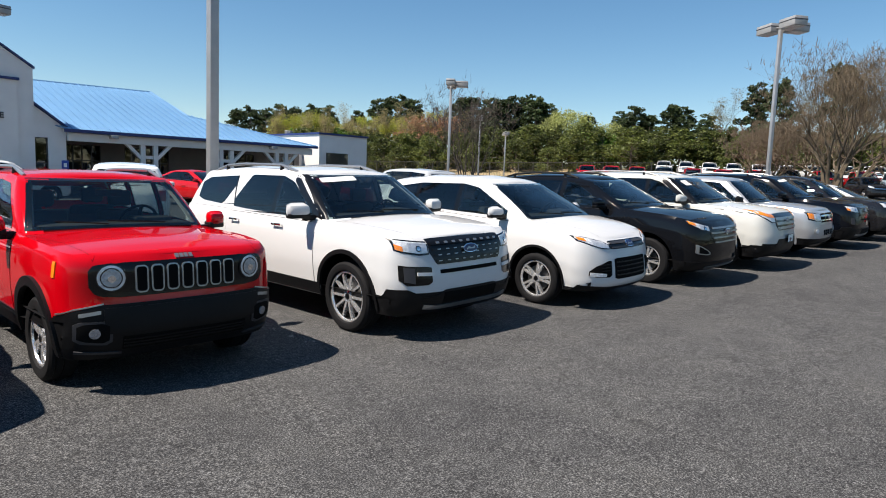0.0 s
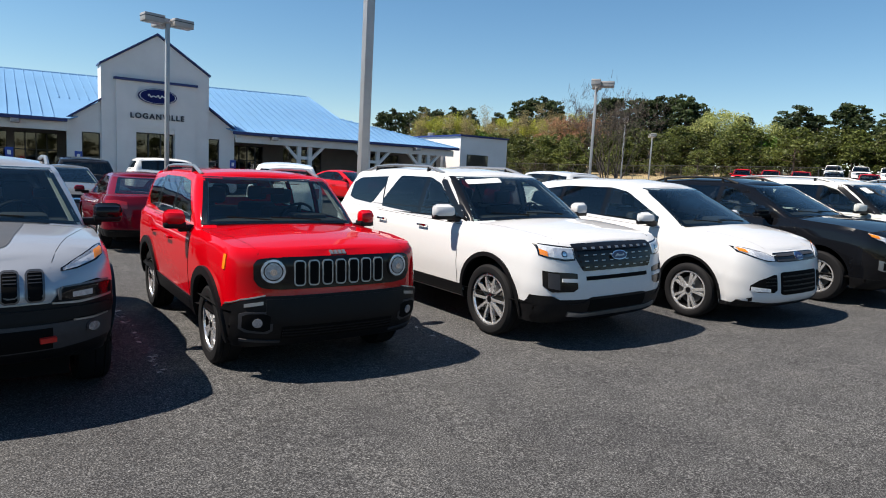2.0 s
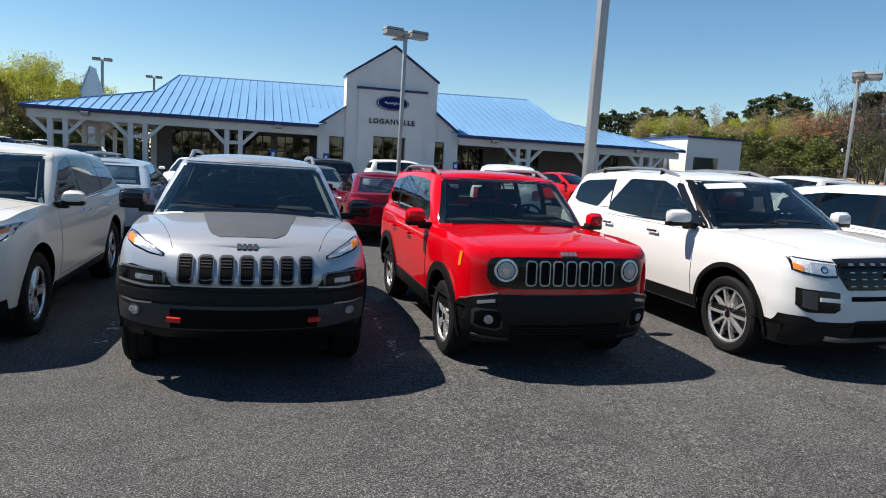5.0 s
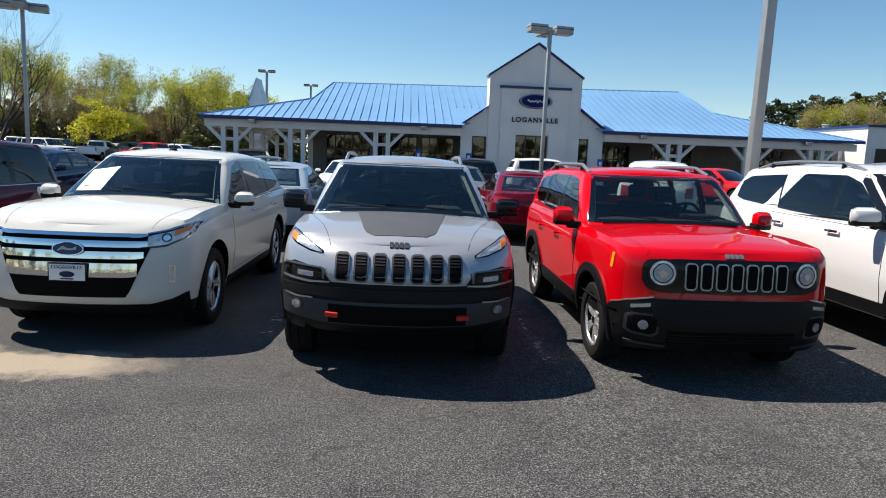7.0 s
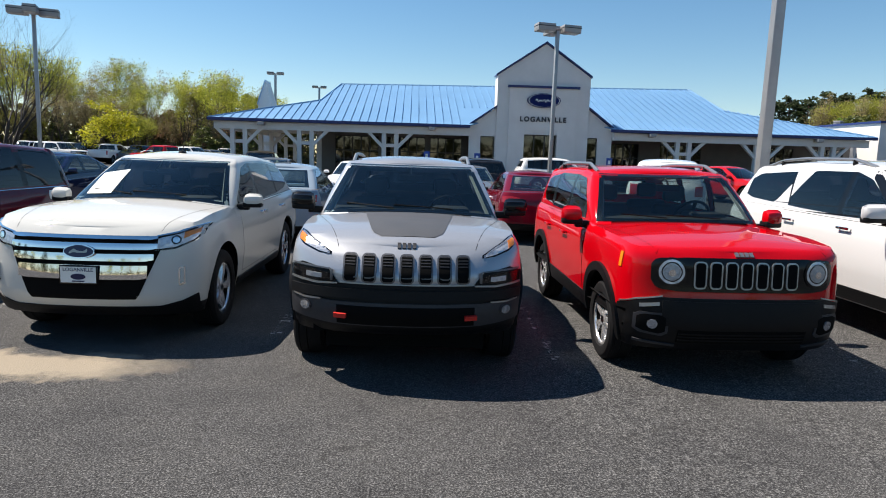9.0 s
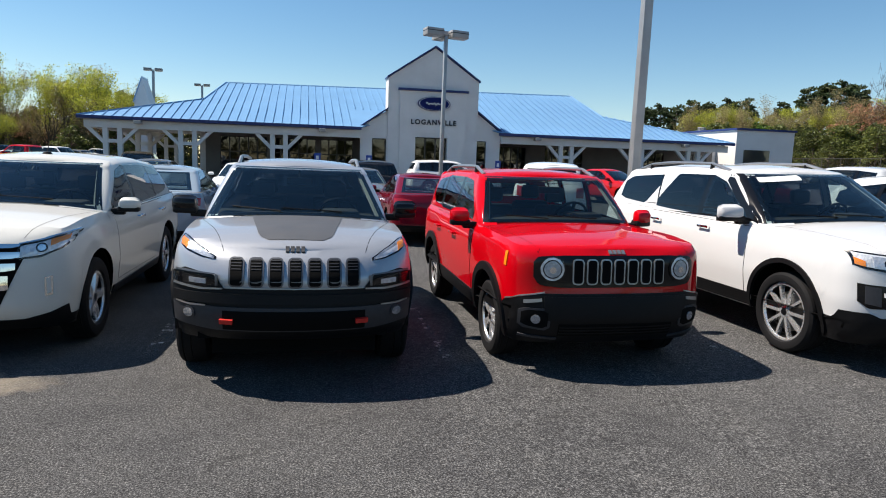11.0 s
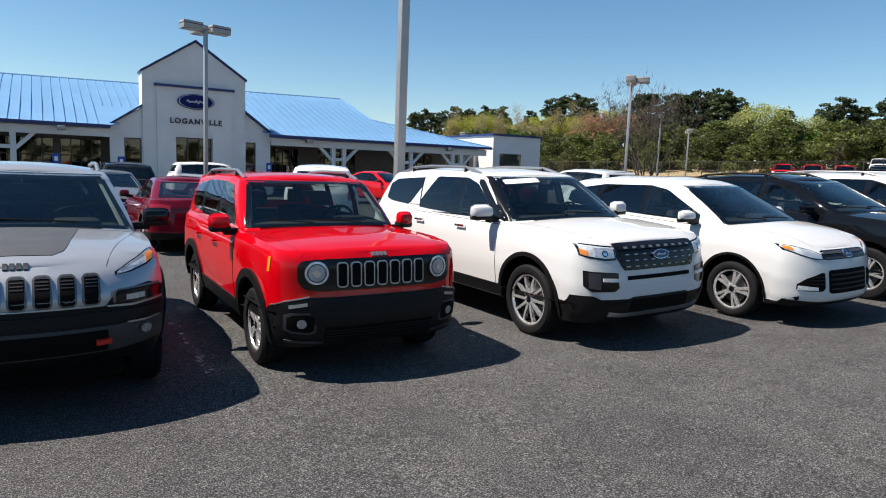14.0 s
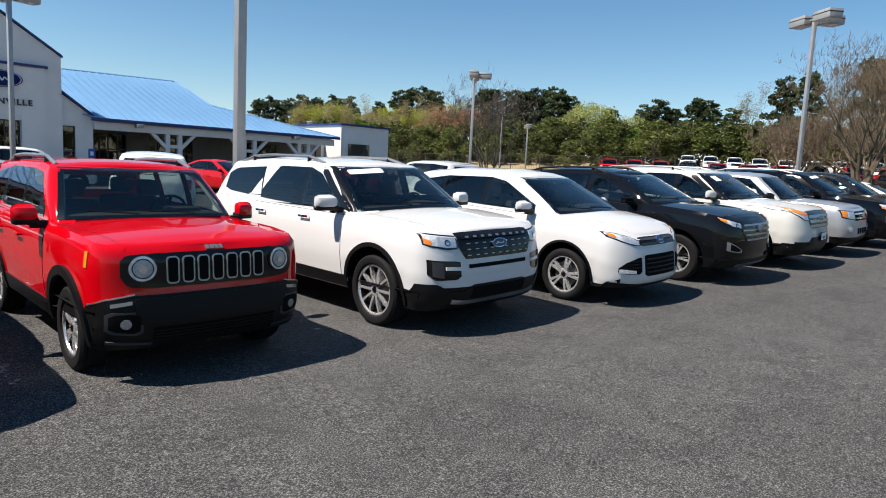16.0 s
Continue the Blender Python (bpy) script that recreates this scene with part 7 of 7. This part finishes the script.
FAR = "cars across the lot"
PROTO = {"sedan": sedan("sedan", "clean sedan parked across the lot", FLEET, FAR),
         "suv": crossover("suv", "clean crossover parked across the lot", FLEET, FAR),
         "pickup": pickup("pickup", "full-size pickup parked across the lot", FLEET, FAR)}
HUES = {"white": (0.72, 0.72, 0.71), "silver": (0.42, 0.44, 0.46), "blue_grey": (0.24, 0.30, 0.36), "grey": (0.10, 0.105, 0.11), "black": (0.012, 0.012, 0.014),
        "red": (0.50, 0.008, 0.012), "dark_blue": (0.012, 0.02, 0.06), "olive": (0.045, 0.04, 0.03)}
WORD = {"blue_grey": "pale blue-grey", "dark_blue": "dark blue", "olive": "dark olive", "black": "black"}


def park(kind, hue, x, y, turn, group=FAR, where="parked across the lot"):
    c = copy_thing(PROTO[kind], pose(x, y, rise(x, y), 0, 0, turn))
    coloured(c, HUES[hue])
    word = {"suv": "crossover", "sedan": "sedan", "pickup": "pickup truck"}[kind]
    tagged(c, "%s %s %s" % (WORD.get(hue, hue), word, where), "car", group)
    return c


# second row, tails toward the front row
for kind, hue, x, y, turn in (("sedan", "blue_grey", -2.55, 15.0, 180), ("suv", "white", 7.5, 18.8, 158),
                              ("sedan", "grey", 1.9, 20.8, 0), ("suv", "black", 2.5, 26.8, 180), ("sedan", "white", -2.2, 23.0, 0), ("sedan", "grey", -5.6, 24.5, 0),
                              ("sedan", "dark_blue", -9.4, 15.5, 0), ("sedan", "red", 13.9, 25.2, 20), ("sedan", "silver", 10.6, 17.5, 180), ("suv", "white", 8.6, 31.0, 90),
                              ("suv", "olive", -7.9, 33.0, 8), ("sedan", "red", 13.6, 20.0, 180), ("suv", "silver", 16.0, 18.0, 180), ("sedan", "white", -13.0, 22.0, 180)):
    park(kind, hue, x, y, turn, SECOND, "parked behind the front row")

rnd = random.Random(7)


def polar(az, d):
    return d * math.sin(radians(az)), d * math.cos(radians(az))


# rows on the left, and the red and white trucks on the rise to the right
for kind, hue, az, d, turn in (("suv", "white", -38.5, 70, 66), ("pickup", "white", -35.6, 69, 66), ("sedan", "silver", -33.6, 66, 66), ("suv", "red", -31.6, 66, 66),
                               ("pickup", "white", -27.2, 68, 68), ("pickup", "black", -25.4, 71, 64), ("suv", "white", -24.2, 77, 60), ("suv", "silver", -22.6, 77, 55),
                               ("pickup", "black", -21.4, 74, 70), ("pickup", "red", -22.2, 60, 250), ("sedan", "white", -20.6, 66, 60), ("pickup", "white", -17.6, 64, 66),
                               ("suv", "grey", -16.2, 70, 60), ("sedan", "white", -15.4, 62, 66)):
    park(kind, hue, *polar(az, d), turn)
for row, d in enumerate((73, 80)):
    for k in range(16):
        az = -38 + k * 1.4 + row * 0.6
        kind = rnd.choice(("pickup", "suv", "sedan", "suv", "pickup"))
        hue = rnd.choice(("white", "white", "silver", "grey", "black", "red", "white"))
        park(kind, hue, *polar(az, d), rnd.choice((0, 180, 4, 60)))
for k in range(1, 13):
    x, y = 63.5 + k * 0.2, 40.5 - k * 2.95
    park("pickup", "red" if k % 4 else "black", x, y, -62, where="on the far rise")
for k in range(11):
    x, y = 80.0 + k * 0.1, 36 - k * 2.9
    park("pickup", "white", x, y, -64, where="on the far rise")
for k in range(6, 15):
    park(rnd.choice(("pickup", "suv")), rnd.choice(("red", "red", "black", "grey", "red")), 53 + k * 0.4, 43 - k * 3.4, -58, where="on the far rise")
for k in range(5):
    park("pickup", rnd.choice(("red", "white", "red")), 64 + 0.5 * k, 9 - k * 3.2, -80, where="on the far rise")
park("suv", "black", 21.9, 3.6, 0, "cars in the front row", "at the far end of the row")
park("sedan", "white", 24.6, 3.4, 0, "cars in the front row", "at the far end of the row")
park("suv", "silver", -8.9, 6.6, 0, "cars in the front row", "nose out beside a minivan")
for p in PROTO.values():
    for o in (*p.children_recursive, p):
        bpy.data.objects.remove(o)


# ---- trees ----
BARK = plain("bark", (0.13, 0.10, 0.08), 0.95, vary=0.3, scale=3.0, bump_by=0.01)
DARKBARK = plain("dark_bark", (0.045, 0.036, 0.030), 0.95, vary=0.25, scale=3.0)
BROWNBARK = plain("brown_bark", (0.13, 0.098, 0.064), 0.95, vary=0.25, scale=3.0)
PALEBARK = plain("grey_bark", (0.075, 0.060, 0.048), 0.95, vary=0.25, scale=3.0, bump_by=0.01)
LEAF = {"pine": foliage("pine_needles", (0.016, 0.028, 0.012), (0.055, 0.080, 0.030)), "cedar": foliage("cedar_green", (0.030, 0.042, 0.010), (0.105, 0.125, 0.028)),
        "spring": foliage("spring_leaves", (0.20, 0.23, 0.02), (0.40, 0.42, 0.05)), "yellow": foliage("yellow_green_leaves", (0.25, 0.26, 0.01), (0.48, 0.46, 0.03)),
        "pale": foliage("pale_blossom_leaves", (0.18, 0.21, 0.06), (0.33, 0.35, 0.13)), "bud": foliage("reddish_buds", (0.20, 0.09, 0.05), (0.34, 0.18, 0.10)),
        "twig": foliage("brown_twig_haze", (0.16, 0.12, 0.06), (0.30, 0.25, 0.12)), "green": foliage("fresh_green_leaves", (0.05, 0.11, 0.012), (0.12, 0.24, 0.03))}


def limbs(r, base, way, length, radius, depth, out, tips, spread=0.6, lift=0.15, kids=(2, 4)):
    """Branches as tapered bars; collects the ends of the last ones."""
    p, d = Vector(base), Vector(way).normalized()
    n = 3 if depth > 1 else 2
    rad = radius
    for k in range(n):
        d = (d + Vector((r.gauss(0, 0.13), r.gauss(0, 0.13), r.gauss(0, 0.08) + lift * 0.3))).normalized()
        q = p + d * (length / n)
        nr = rad * (0.86 if depth > 0 else 0.6)
        out.append((p.copy(), q.copy(), rad, nr))
        if depth > 0 and k > 0:
            for _ in range(1 if k < n - 1 else r.randint(*kids)):
                side = Vector((r.gauss(0, 1), r.gauss(0, 1), r.gauss(0.25, 0.5))).normalized()
                limbs(r, q, (d * (1 - spread) + side * spread), length * r.uniform(0.58, 0.8), nr * 0.62, depth - 1, out, tips, spread, lift, kids)
        p, rad = q, nr
    if depth == 0:
        tips.append(p)


def bar_mesh(segs, sides=5):
    verts, faces = [], []
    for a, b, ra, rb in segs:
        q = (b - a).to_track_quat("Z", "Y").to_matrix()
        n = sides if ra > 0.05 else 3
        i0 = len(verts)
        for c, rr in ((a, ra), (b, rb)):
            for k in range(n):
                t = 2 * math.pi * k / n
                verts.append(tuple(c + q @ Vector((rr * math.cos(t), rr * math.sin(t), 0))))
        faces += [(i0 + k, i0 + (k + 1) % n, i0 + n + (k + 1) % n, i0 + n + k) for k in range(n)]
    me = bpy.data.meshes.new("trunk")
    me.from_pydata(verts, [], faces)
    return me


def leaf_mesh(r, centres, per, size):
    """Small crooked leaves scattered about each centre: (x, y, z, rx, rz)."""
    g = np.random.RandomState(r.randint(0, 99999))
    C = np.repeat(np.array([c[:3] for c in centres]), per, 0)
    E = np.repeat(np.array([c[3:] for c in centres]), per, 0)
    n = len(C)
    d = g.normal(size=(n, 3))
    d /= np.linalg.norm(d, axis=1)[:, None]
    rad = g.uniform(0.25, 1.0, n)[:, None] ** 0.6
    P = C + d * rad * np.stack([E[:, 0], E[:, 0], E[:, 1]], 1)
    a = g.normal(size=(n, 3)); a /= np.linalg.norm(a, axis=1)[:, None]
    b = np.cross(a, g.normal(size=(n, 3))); b /= np.linalg.norm(b, axis=1)[:, None]
    s = size * g.uniform(0.6, 1.4, n)[:, None]
    V = np.stack([P - a * s, P + b * s * 0.6, P + a * s, P - b * s * 0.6], 1).reshape(-1, 3)
    me = bpy.data.meshes.new("crown")
    me.from_pydata(V.tolist(), [], np.arange(4 * n).reshape(-1, 4).tolist())
    return me


def tree(kind, seed):
    r = random.Random(seed)
    t = new("tree")
    segs, cs = [], []
    if kind == "pine":
        h = 13.0
        p, top = Vector((0, 0, -0.5)), Vector((r.gauss(0, 0.4), r.gauss(0, 0.4), h))
        segs.append((p, p.lerp(top, 0.5), 0.24, 0.16))
        segs.append((p.lerp(top, 0.5), top, 0.16, 0.05))
        for k in range(64):
            f = r.uniform(0.40, 1.0)
            a, reach = r.uniform(0, 6.28), (1.05 - f) * 4.6 * r.uniform(0.3, 1.0) + 0.5
            b = p.lerp(top, f)
            e = b + Vector((math.cos(a) * reach, math.sin(a) * reach, r.uniform(0.1, 0.7)))
            segs.append((b, e, 0.06, 0.025))
            cs.append((*e, r.uniform(0.5, 0.95), r.uniform(0.35, 0.6)))
        me, mat, bark = leaf_mesh(r, cs, 64, 0.22), LEAF["pine"], BARK
    elif kind == "cedar":
        h = 6.0
        segs.append((Vector((0, 0, -0.5)), Vector((0, 0, h * 0.9)), 0.14, 0.03))
        for k in range(46):
            f = r.uniform(0.02, 1.0)
            a, reach = r.uniform(0, 6.28), (2.3 * math.sin(math.pi * (0.22 + 0.72 * f)) + 0.2) * r.uniform(0.45, 1.0)
            e = Vector((math.cos(a) * reach, math.sin(a) * reach, 0.3 + f * h))
            segs.append((Vector((0, 0, e.z * 0.8)), e, 0.03, 0.012))
            cs.append((*e, r.uniform(0.55, 0.95), r.uniform(0.45, 0.8)))
        me, mat, bark = leaf_mesh(r, cs, 75, 0.15), LEAF["cedar"], BARK
    else:
        tips = []
        forms = {"spring": (4.3, 0.17, 4, 0.30, 9, 0.58, 0.085), "yellow": (1.9, 0.10, 4, 0.62, 34, 0.40, 0.09), "pale": (3.4, 0.20, 4, 0.5, 16, 0.8, 0.14), "bud": (2.6, 0.16, 4, 0.65, 16, 0.6, 0.10),
                 "twig": (4.2, 0.17, 4, 0.30, 9, 0.62, 0.07), "green": (2.4, 0.15, 4, 0.65, 40, 0.7, 0.14)}
        length, rad, depth, spread, per, cr, size = forms[kind]
        limbs(r, (0, 0, -0.4), (0, 0, 1), length, rad, depth, segs, tips, spread, 0.35 if spread < 0.4 else 0.25, (2, 3))
        tips += [a.lerp(b, 0.5) for a, b, ra, rb in segs if ra < 0.045 and kind in ("spring", "twig")]
        r.shuffle(tips)
        cs = [(*p, cr * r.uniform(0.7, 1.3), cr * r.uniform(0.6, 1.1)) for p in tips[:420]]
        me, mat, bark = leaf_mesh(r, cs, per, size), LEAF[kind], PALEBARK
    tr = bar_mesh(segs)
    tr.materials.append(bark)
    me.materials.append(mat)
    for nm, d in (("trunk", tr), ("crown", me)):
        o = new(nm, d)
        o.parent = t
    return t


TREEWORD = {"pine": "tall dark green pine with a ragged crown", "cedar": "bushy dark green evergreen at the lot's edge", "spring": "tall tree with thin yellow-green spring leaves", "yellow": "small bright yellow-green tree by the parked cars",
            "pale": "broad tree with pale cream-green blossom", "bud": "tree with reddish brown spring buds", "twig": "nearly leafless brown tree with a haze of twigs", "green": "round fresh green tree"}
TREES = {k: [tree(k, 10 + 7 * i + j) for j in range(3 if k in ("pine", "cedar", "spring", "twig") else 1)] for i, k in enumerate(TREEWORD)}


def plant(kind, az, d, scale, squash=1.0):
    x, y = polar(az, d)
    src = rnd.choice(TREES[kind])
    c = copy_thing(src, pose(x, y, rise(x, y) - 0.1, 0, 0, rnd.uniform(0, 360)))
    c.scale = (scale * squash, scale * squash, scale)
    return tagged(c, TREEWORD[kind], "tree", "trees round the lot")


# right: evergreen belt, then mixed wood, then tall pines
for k in range(62):
    plant("cedar", 33 + k * 1.0 + rnd.uniform(-0.4, 0.4), rnd.uniform(92, 100), rnd.uniform(0.74, 1.0), 1.4)
for k in range(9):
    plant("cedar", 34 + k * 3.1 + rnd.uniform(-1, 1), rnd.uniform(84, 90), rnd.uniform(0.5, 0.8), 1.2)
for k in range(30):
    az = 32 + k * 0.55 + rnd.uniform(-0.4, 0.4)
    plant(rnd.choice(("spring", "twig", "twig", "spring")), az, rnd.uniform(101, 112), rnd.uniform(0.62, 0.82), 1.15)
for az in (44.5, 46, 47.0):
    plant("bud", az, 101, 1.3)
for az, s in ((29, 1.0), (30, 1.05), (31.4, 1.0), (32.6, 1.05), (33.8, 1.0), (35.2, 1.05), (36.6, 1.0), (40.8, 1.1), (42, 1.12), (43, 1.15), (44, 1.08), (39.2, 0.9)):
    plant("pine", az, rnd.uniform(118, 126), s * 0.74, 1.3)
for az, s in ((48.2, 1.2), (49.4, 1.22), (50.6, 1.2), (51.6, 1.15), (52.8, 1.22), (53.8, 1.26), (55.0, 1.2), (55.8, 1.1), (59.5, 0.95), (62.2, 1.05), (63.2, 1.1), (64.5, 1.0), (66.0, 1.2), (67.2, 1.15), (69, 1.0)):
    plant("pine", az, rnd.uniform(106, 114), s * 0.66, 1.4)
for az, s in ((57.0, 0.95), (58.5, 0.9), (56.2, 0.8), (61.0, 0.75)):
    plant("pale", az, 103, s)
for az, s in ((59.6, 1.0), (70.4, 1.0), (68.5, 0.8), (26.5, 1.1), (34.5, 1.0), (38.4, 1.0)):
    plant("green", az, 100, s)
for k in range(16):
    plant(rnd.choice(("twig", "twig", "spring", "pine")), 70 + k * 2.1, rnd.uniform(98, 108), rnd.uniform(0.9, 1.15))
# left: spring wood
for k in range(56):
    az = -13 - k * 0.60 + rnd.uniform(-0.5, 0.5)
    plant(rnd.choice(("spring", "spring", "twig", "spring", "bud" if k % 9 == 4 else "twig")), az, rnd.uniform(86, 102), rnd.uniform(0.80, 1.14) * (1.0 if az > -20 else 1.08))
for k in range(70):
    plant(rnd.choice(("twig", "spring", "twig", "cedar")), -12 - k * 0.5 + rnd.uniform(-0.3, 0.3), rnd.uniform(84, 96), rnd.uniform(0.42, 0.72), 1.3)
for az in (-18.0, -16.6, -15.6, -14.4, -13.2):
    plant("pine", az, 120, 0.85)
plant("yellow", -24.7, 73, 1.22, 1.1)
# all round behind the camera, for the reflections
for k in range(34):
    plant(rnd.choice(("spring", "pine", "twig", "cedar")), 104 + k * 6.4, rnd.uniform(88, 104), rnd.uniform(0.9, 1.2))
for group_of in TREES.values():
    for t in group_of:
        for o in (*t.children_recursive, t):
            bpy.data.objects.remove(o)


def far_woods():
    """The dense underwood behind the trees, all the way round."""
    r = random.Random(21)
    cs = []
    for k in range(1500):
        az = r.uniform(-60, 300)
        if -9 < az < 27:
            continue
        d = r.uniform(108, 120) if az > 27 else r.uniform(98, 108)
        x, y = polar(az, d)
        cs.append((x, y, rise(x, y) + r.uniform(0.2, 6.5 if az < 0 or az > 72 else 5.0), r.uniform(1.2, 2.2), r.uniform(0.8, 1.5)))
    for k in range(420):
        x, y = polar(r.uniform(-60, -9), r.uniform(100, 110))
        cs.append((x, y, r.uniform(-0.3, 5.5), r.uniform(1.4, 2.4), r.uniform(0.9, 1.5)))
    me = leaf_mesh(r, cs, 42, 0.42)
    me.materials.append(foliage("underwood", (0.035, 0.04, 0.014), (0.10, 0.10, 0.035)))
    tagged(new("far_woods", me), "dense brown-green underwood behind the trees", "woods", kind="stuff")


far_woods()


def bare_tree(x, y, length, rad, seed, spread, stems, depth=6, kids=(1, 2), label="large bare tree with spreading grey-brown branches", bark=None, brush=0, lift=0.3, flare=0.35):
    r = random.Random(seed)
    t = thing("bare_tree", label, "tree", pose(x, y, rise(x, y)), "bare trees on the lot")
    segs, tips = [], []
    for k in range(stems):
        a = 6.28 * k / stems + r.uniform(-0.3, 0.3)
        limbs(r, (0.1 * math.cos(a), 0.1 * math.sin(a), -0.2), (math.cos(a) * flare * (stems > 1), math.sin(a) * flare * (stems > 1), 1), length, rad, depth, segs, tips, spread, lift, kids)
    twigs = []
    for p in tips:
        for _ in range(brush):
            q = p + Vector((r.gauss(0, 0.16), r.gauss(0, 0.16), r.gauss(0.30, 0.16)))
            twigs.append((p, q, 0.010, 0.005))
    thick = [s for s in segs if s[2] > 0.035]
    fine = [s for s in segs if s[2] <= 0.035] + twigs
    for nm, bits in (("trunk", thick), ("crown", fine)):
        me = bar_mesh(bits)
        me.materials.append(bark or PALEBARK)
        o = new(nm, me)
        o.parent = t


bare_tree(45.4, 9.5, 3.15, 0.16, 3, 0.42, 7, 5, (2, 3), bark=BROWNBARK, brush=3, flare=0.3)
for az, d, size, seed in ((73.6, 66, 2.7, 11), (76.0, 70, 2.9, 12), (79.0, 62, 3.3, 13), (82.5, 66, 3.6, 14)):
    bare_tree(*polar(az, d), size, 0.13, seed, 0.55, 6, 4, (2, 3), "broad leafless brown tree dense with twigs", BROWNBARK, 12, 0.15, 0.7)
bare_tree(36.6, 31.6, 2.45, 0.08, 5, 0.36, 8, 5, (2, 2), "slender bare tree with many upright stems", None, 2, 0.3, 0.42)
bare_tree(-18.3, 28.6, 2.9, 0.11, 8, 0.34, 7, 5, (2, 2), "dark bare tree by the parked cars", DARKBARK, 0, 0.35, 0.5)


# ---- fence along the dry field ----
WIRE = plain("dull_wire", (0.075, 0.072, 0.066), 0.6, 0.4)


def fence():
    f = thing("chain_link_fence", "grey chain-link fence along the dry field", "fence")
    a, b = polar(34, 84), polar(66, 82)
    n = 26
    prev = None
    for k in range(n + 1):
        x, y = a[0] + (b[0] - a[0]) * k / n, a[1] + (b[1] - a[1]) * k / n
        z = rise(x, y)
        bm = bmesh.new()
        tube(bm, (x, y, z - 0.2), (x, y, z + 1.9), 0.045, n=6)
        part("post", bm, WIRE, f)
        if prev:
            for hgt in (1.85, 0.15):
                bm = bmesh.new()
                tube(bm, (prev[0], prev[1], prev[2] + hgt), (x, y, z + hgt), 0.03, n=5)
                part("rail", bm, WIRE, f)
            bm = bmesh.new()
            for j in range(9):
                t0 = j / 9
                p0 = Vector(prev).lerp(Vector((x, y, z)), t0)
                p1 = Vector(prev).lerp(Vector((x, y, z)), min(1, t0 + 0.16))
                for q0, q1 in ((0.15, 1.85), (1.85, 0.15)):
                    tube(bm, p0 + Vector((0, 0, q0)), p1 + Vector((0, 0, q1)), 0.006, n=3, cap=False)
            tagged(part("mesh_wire", bm, WIRE, f), kind="stuff")
        prev = (x, y, z)


fence()
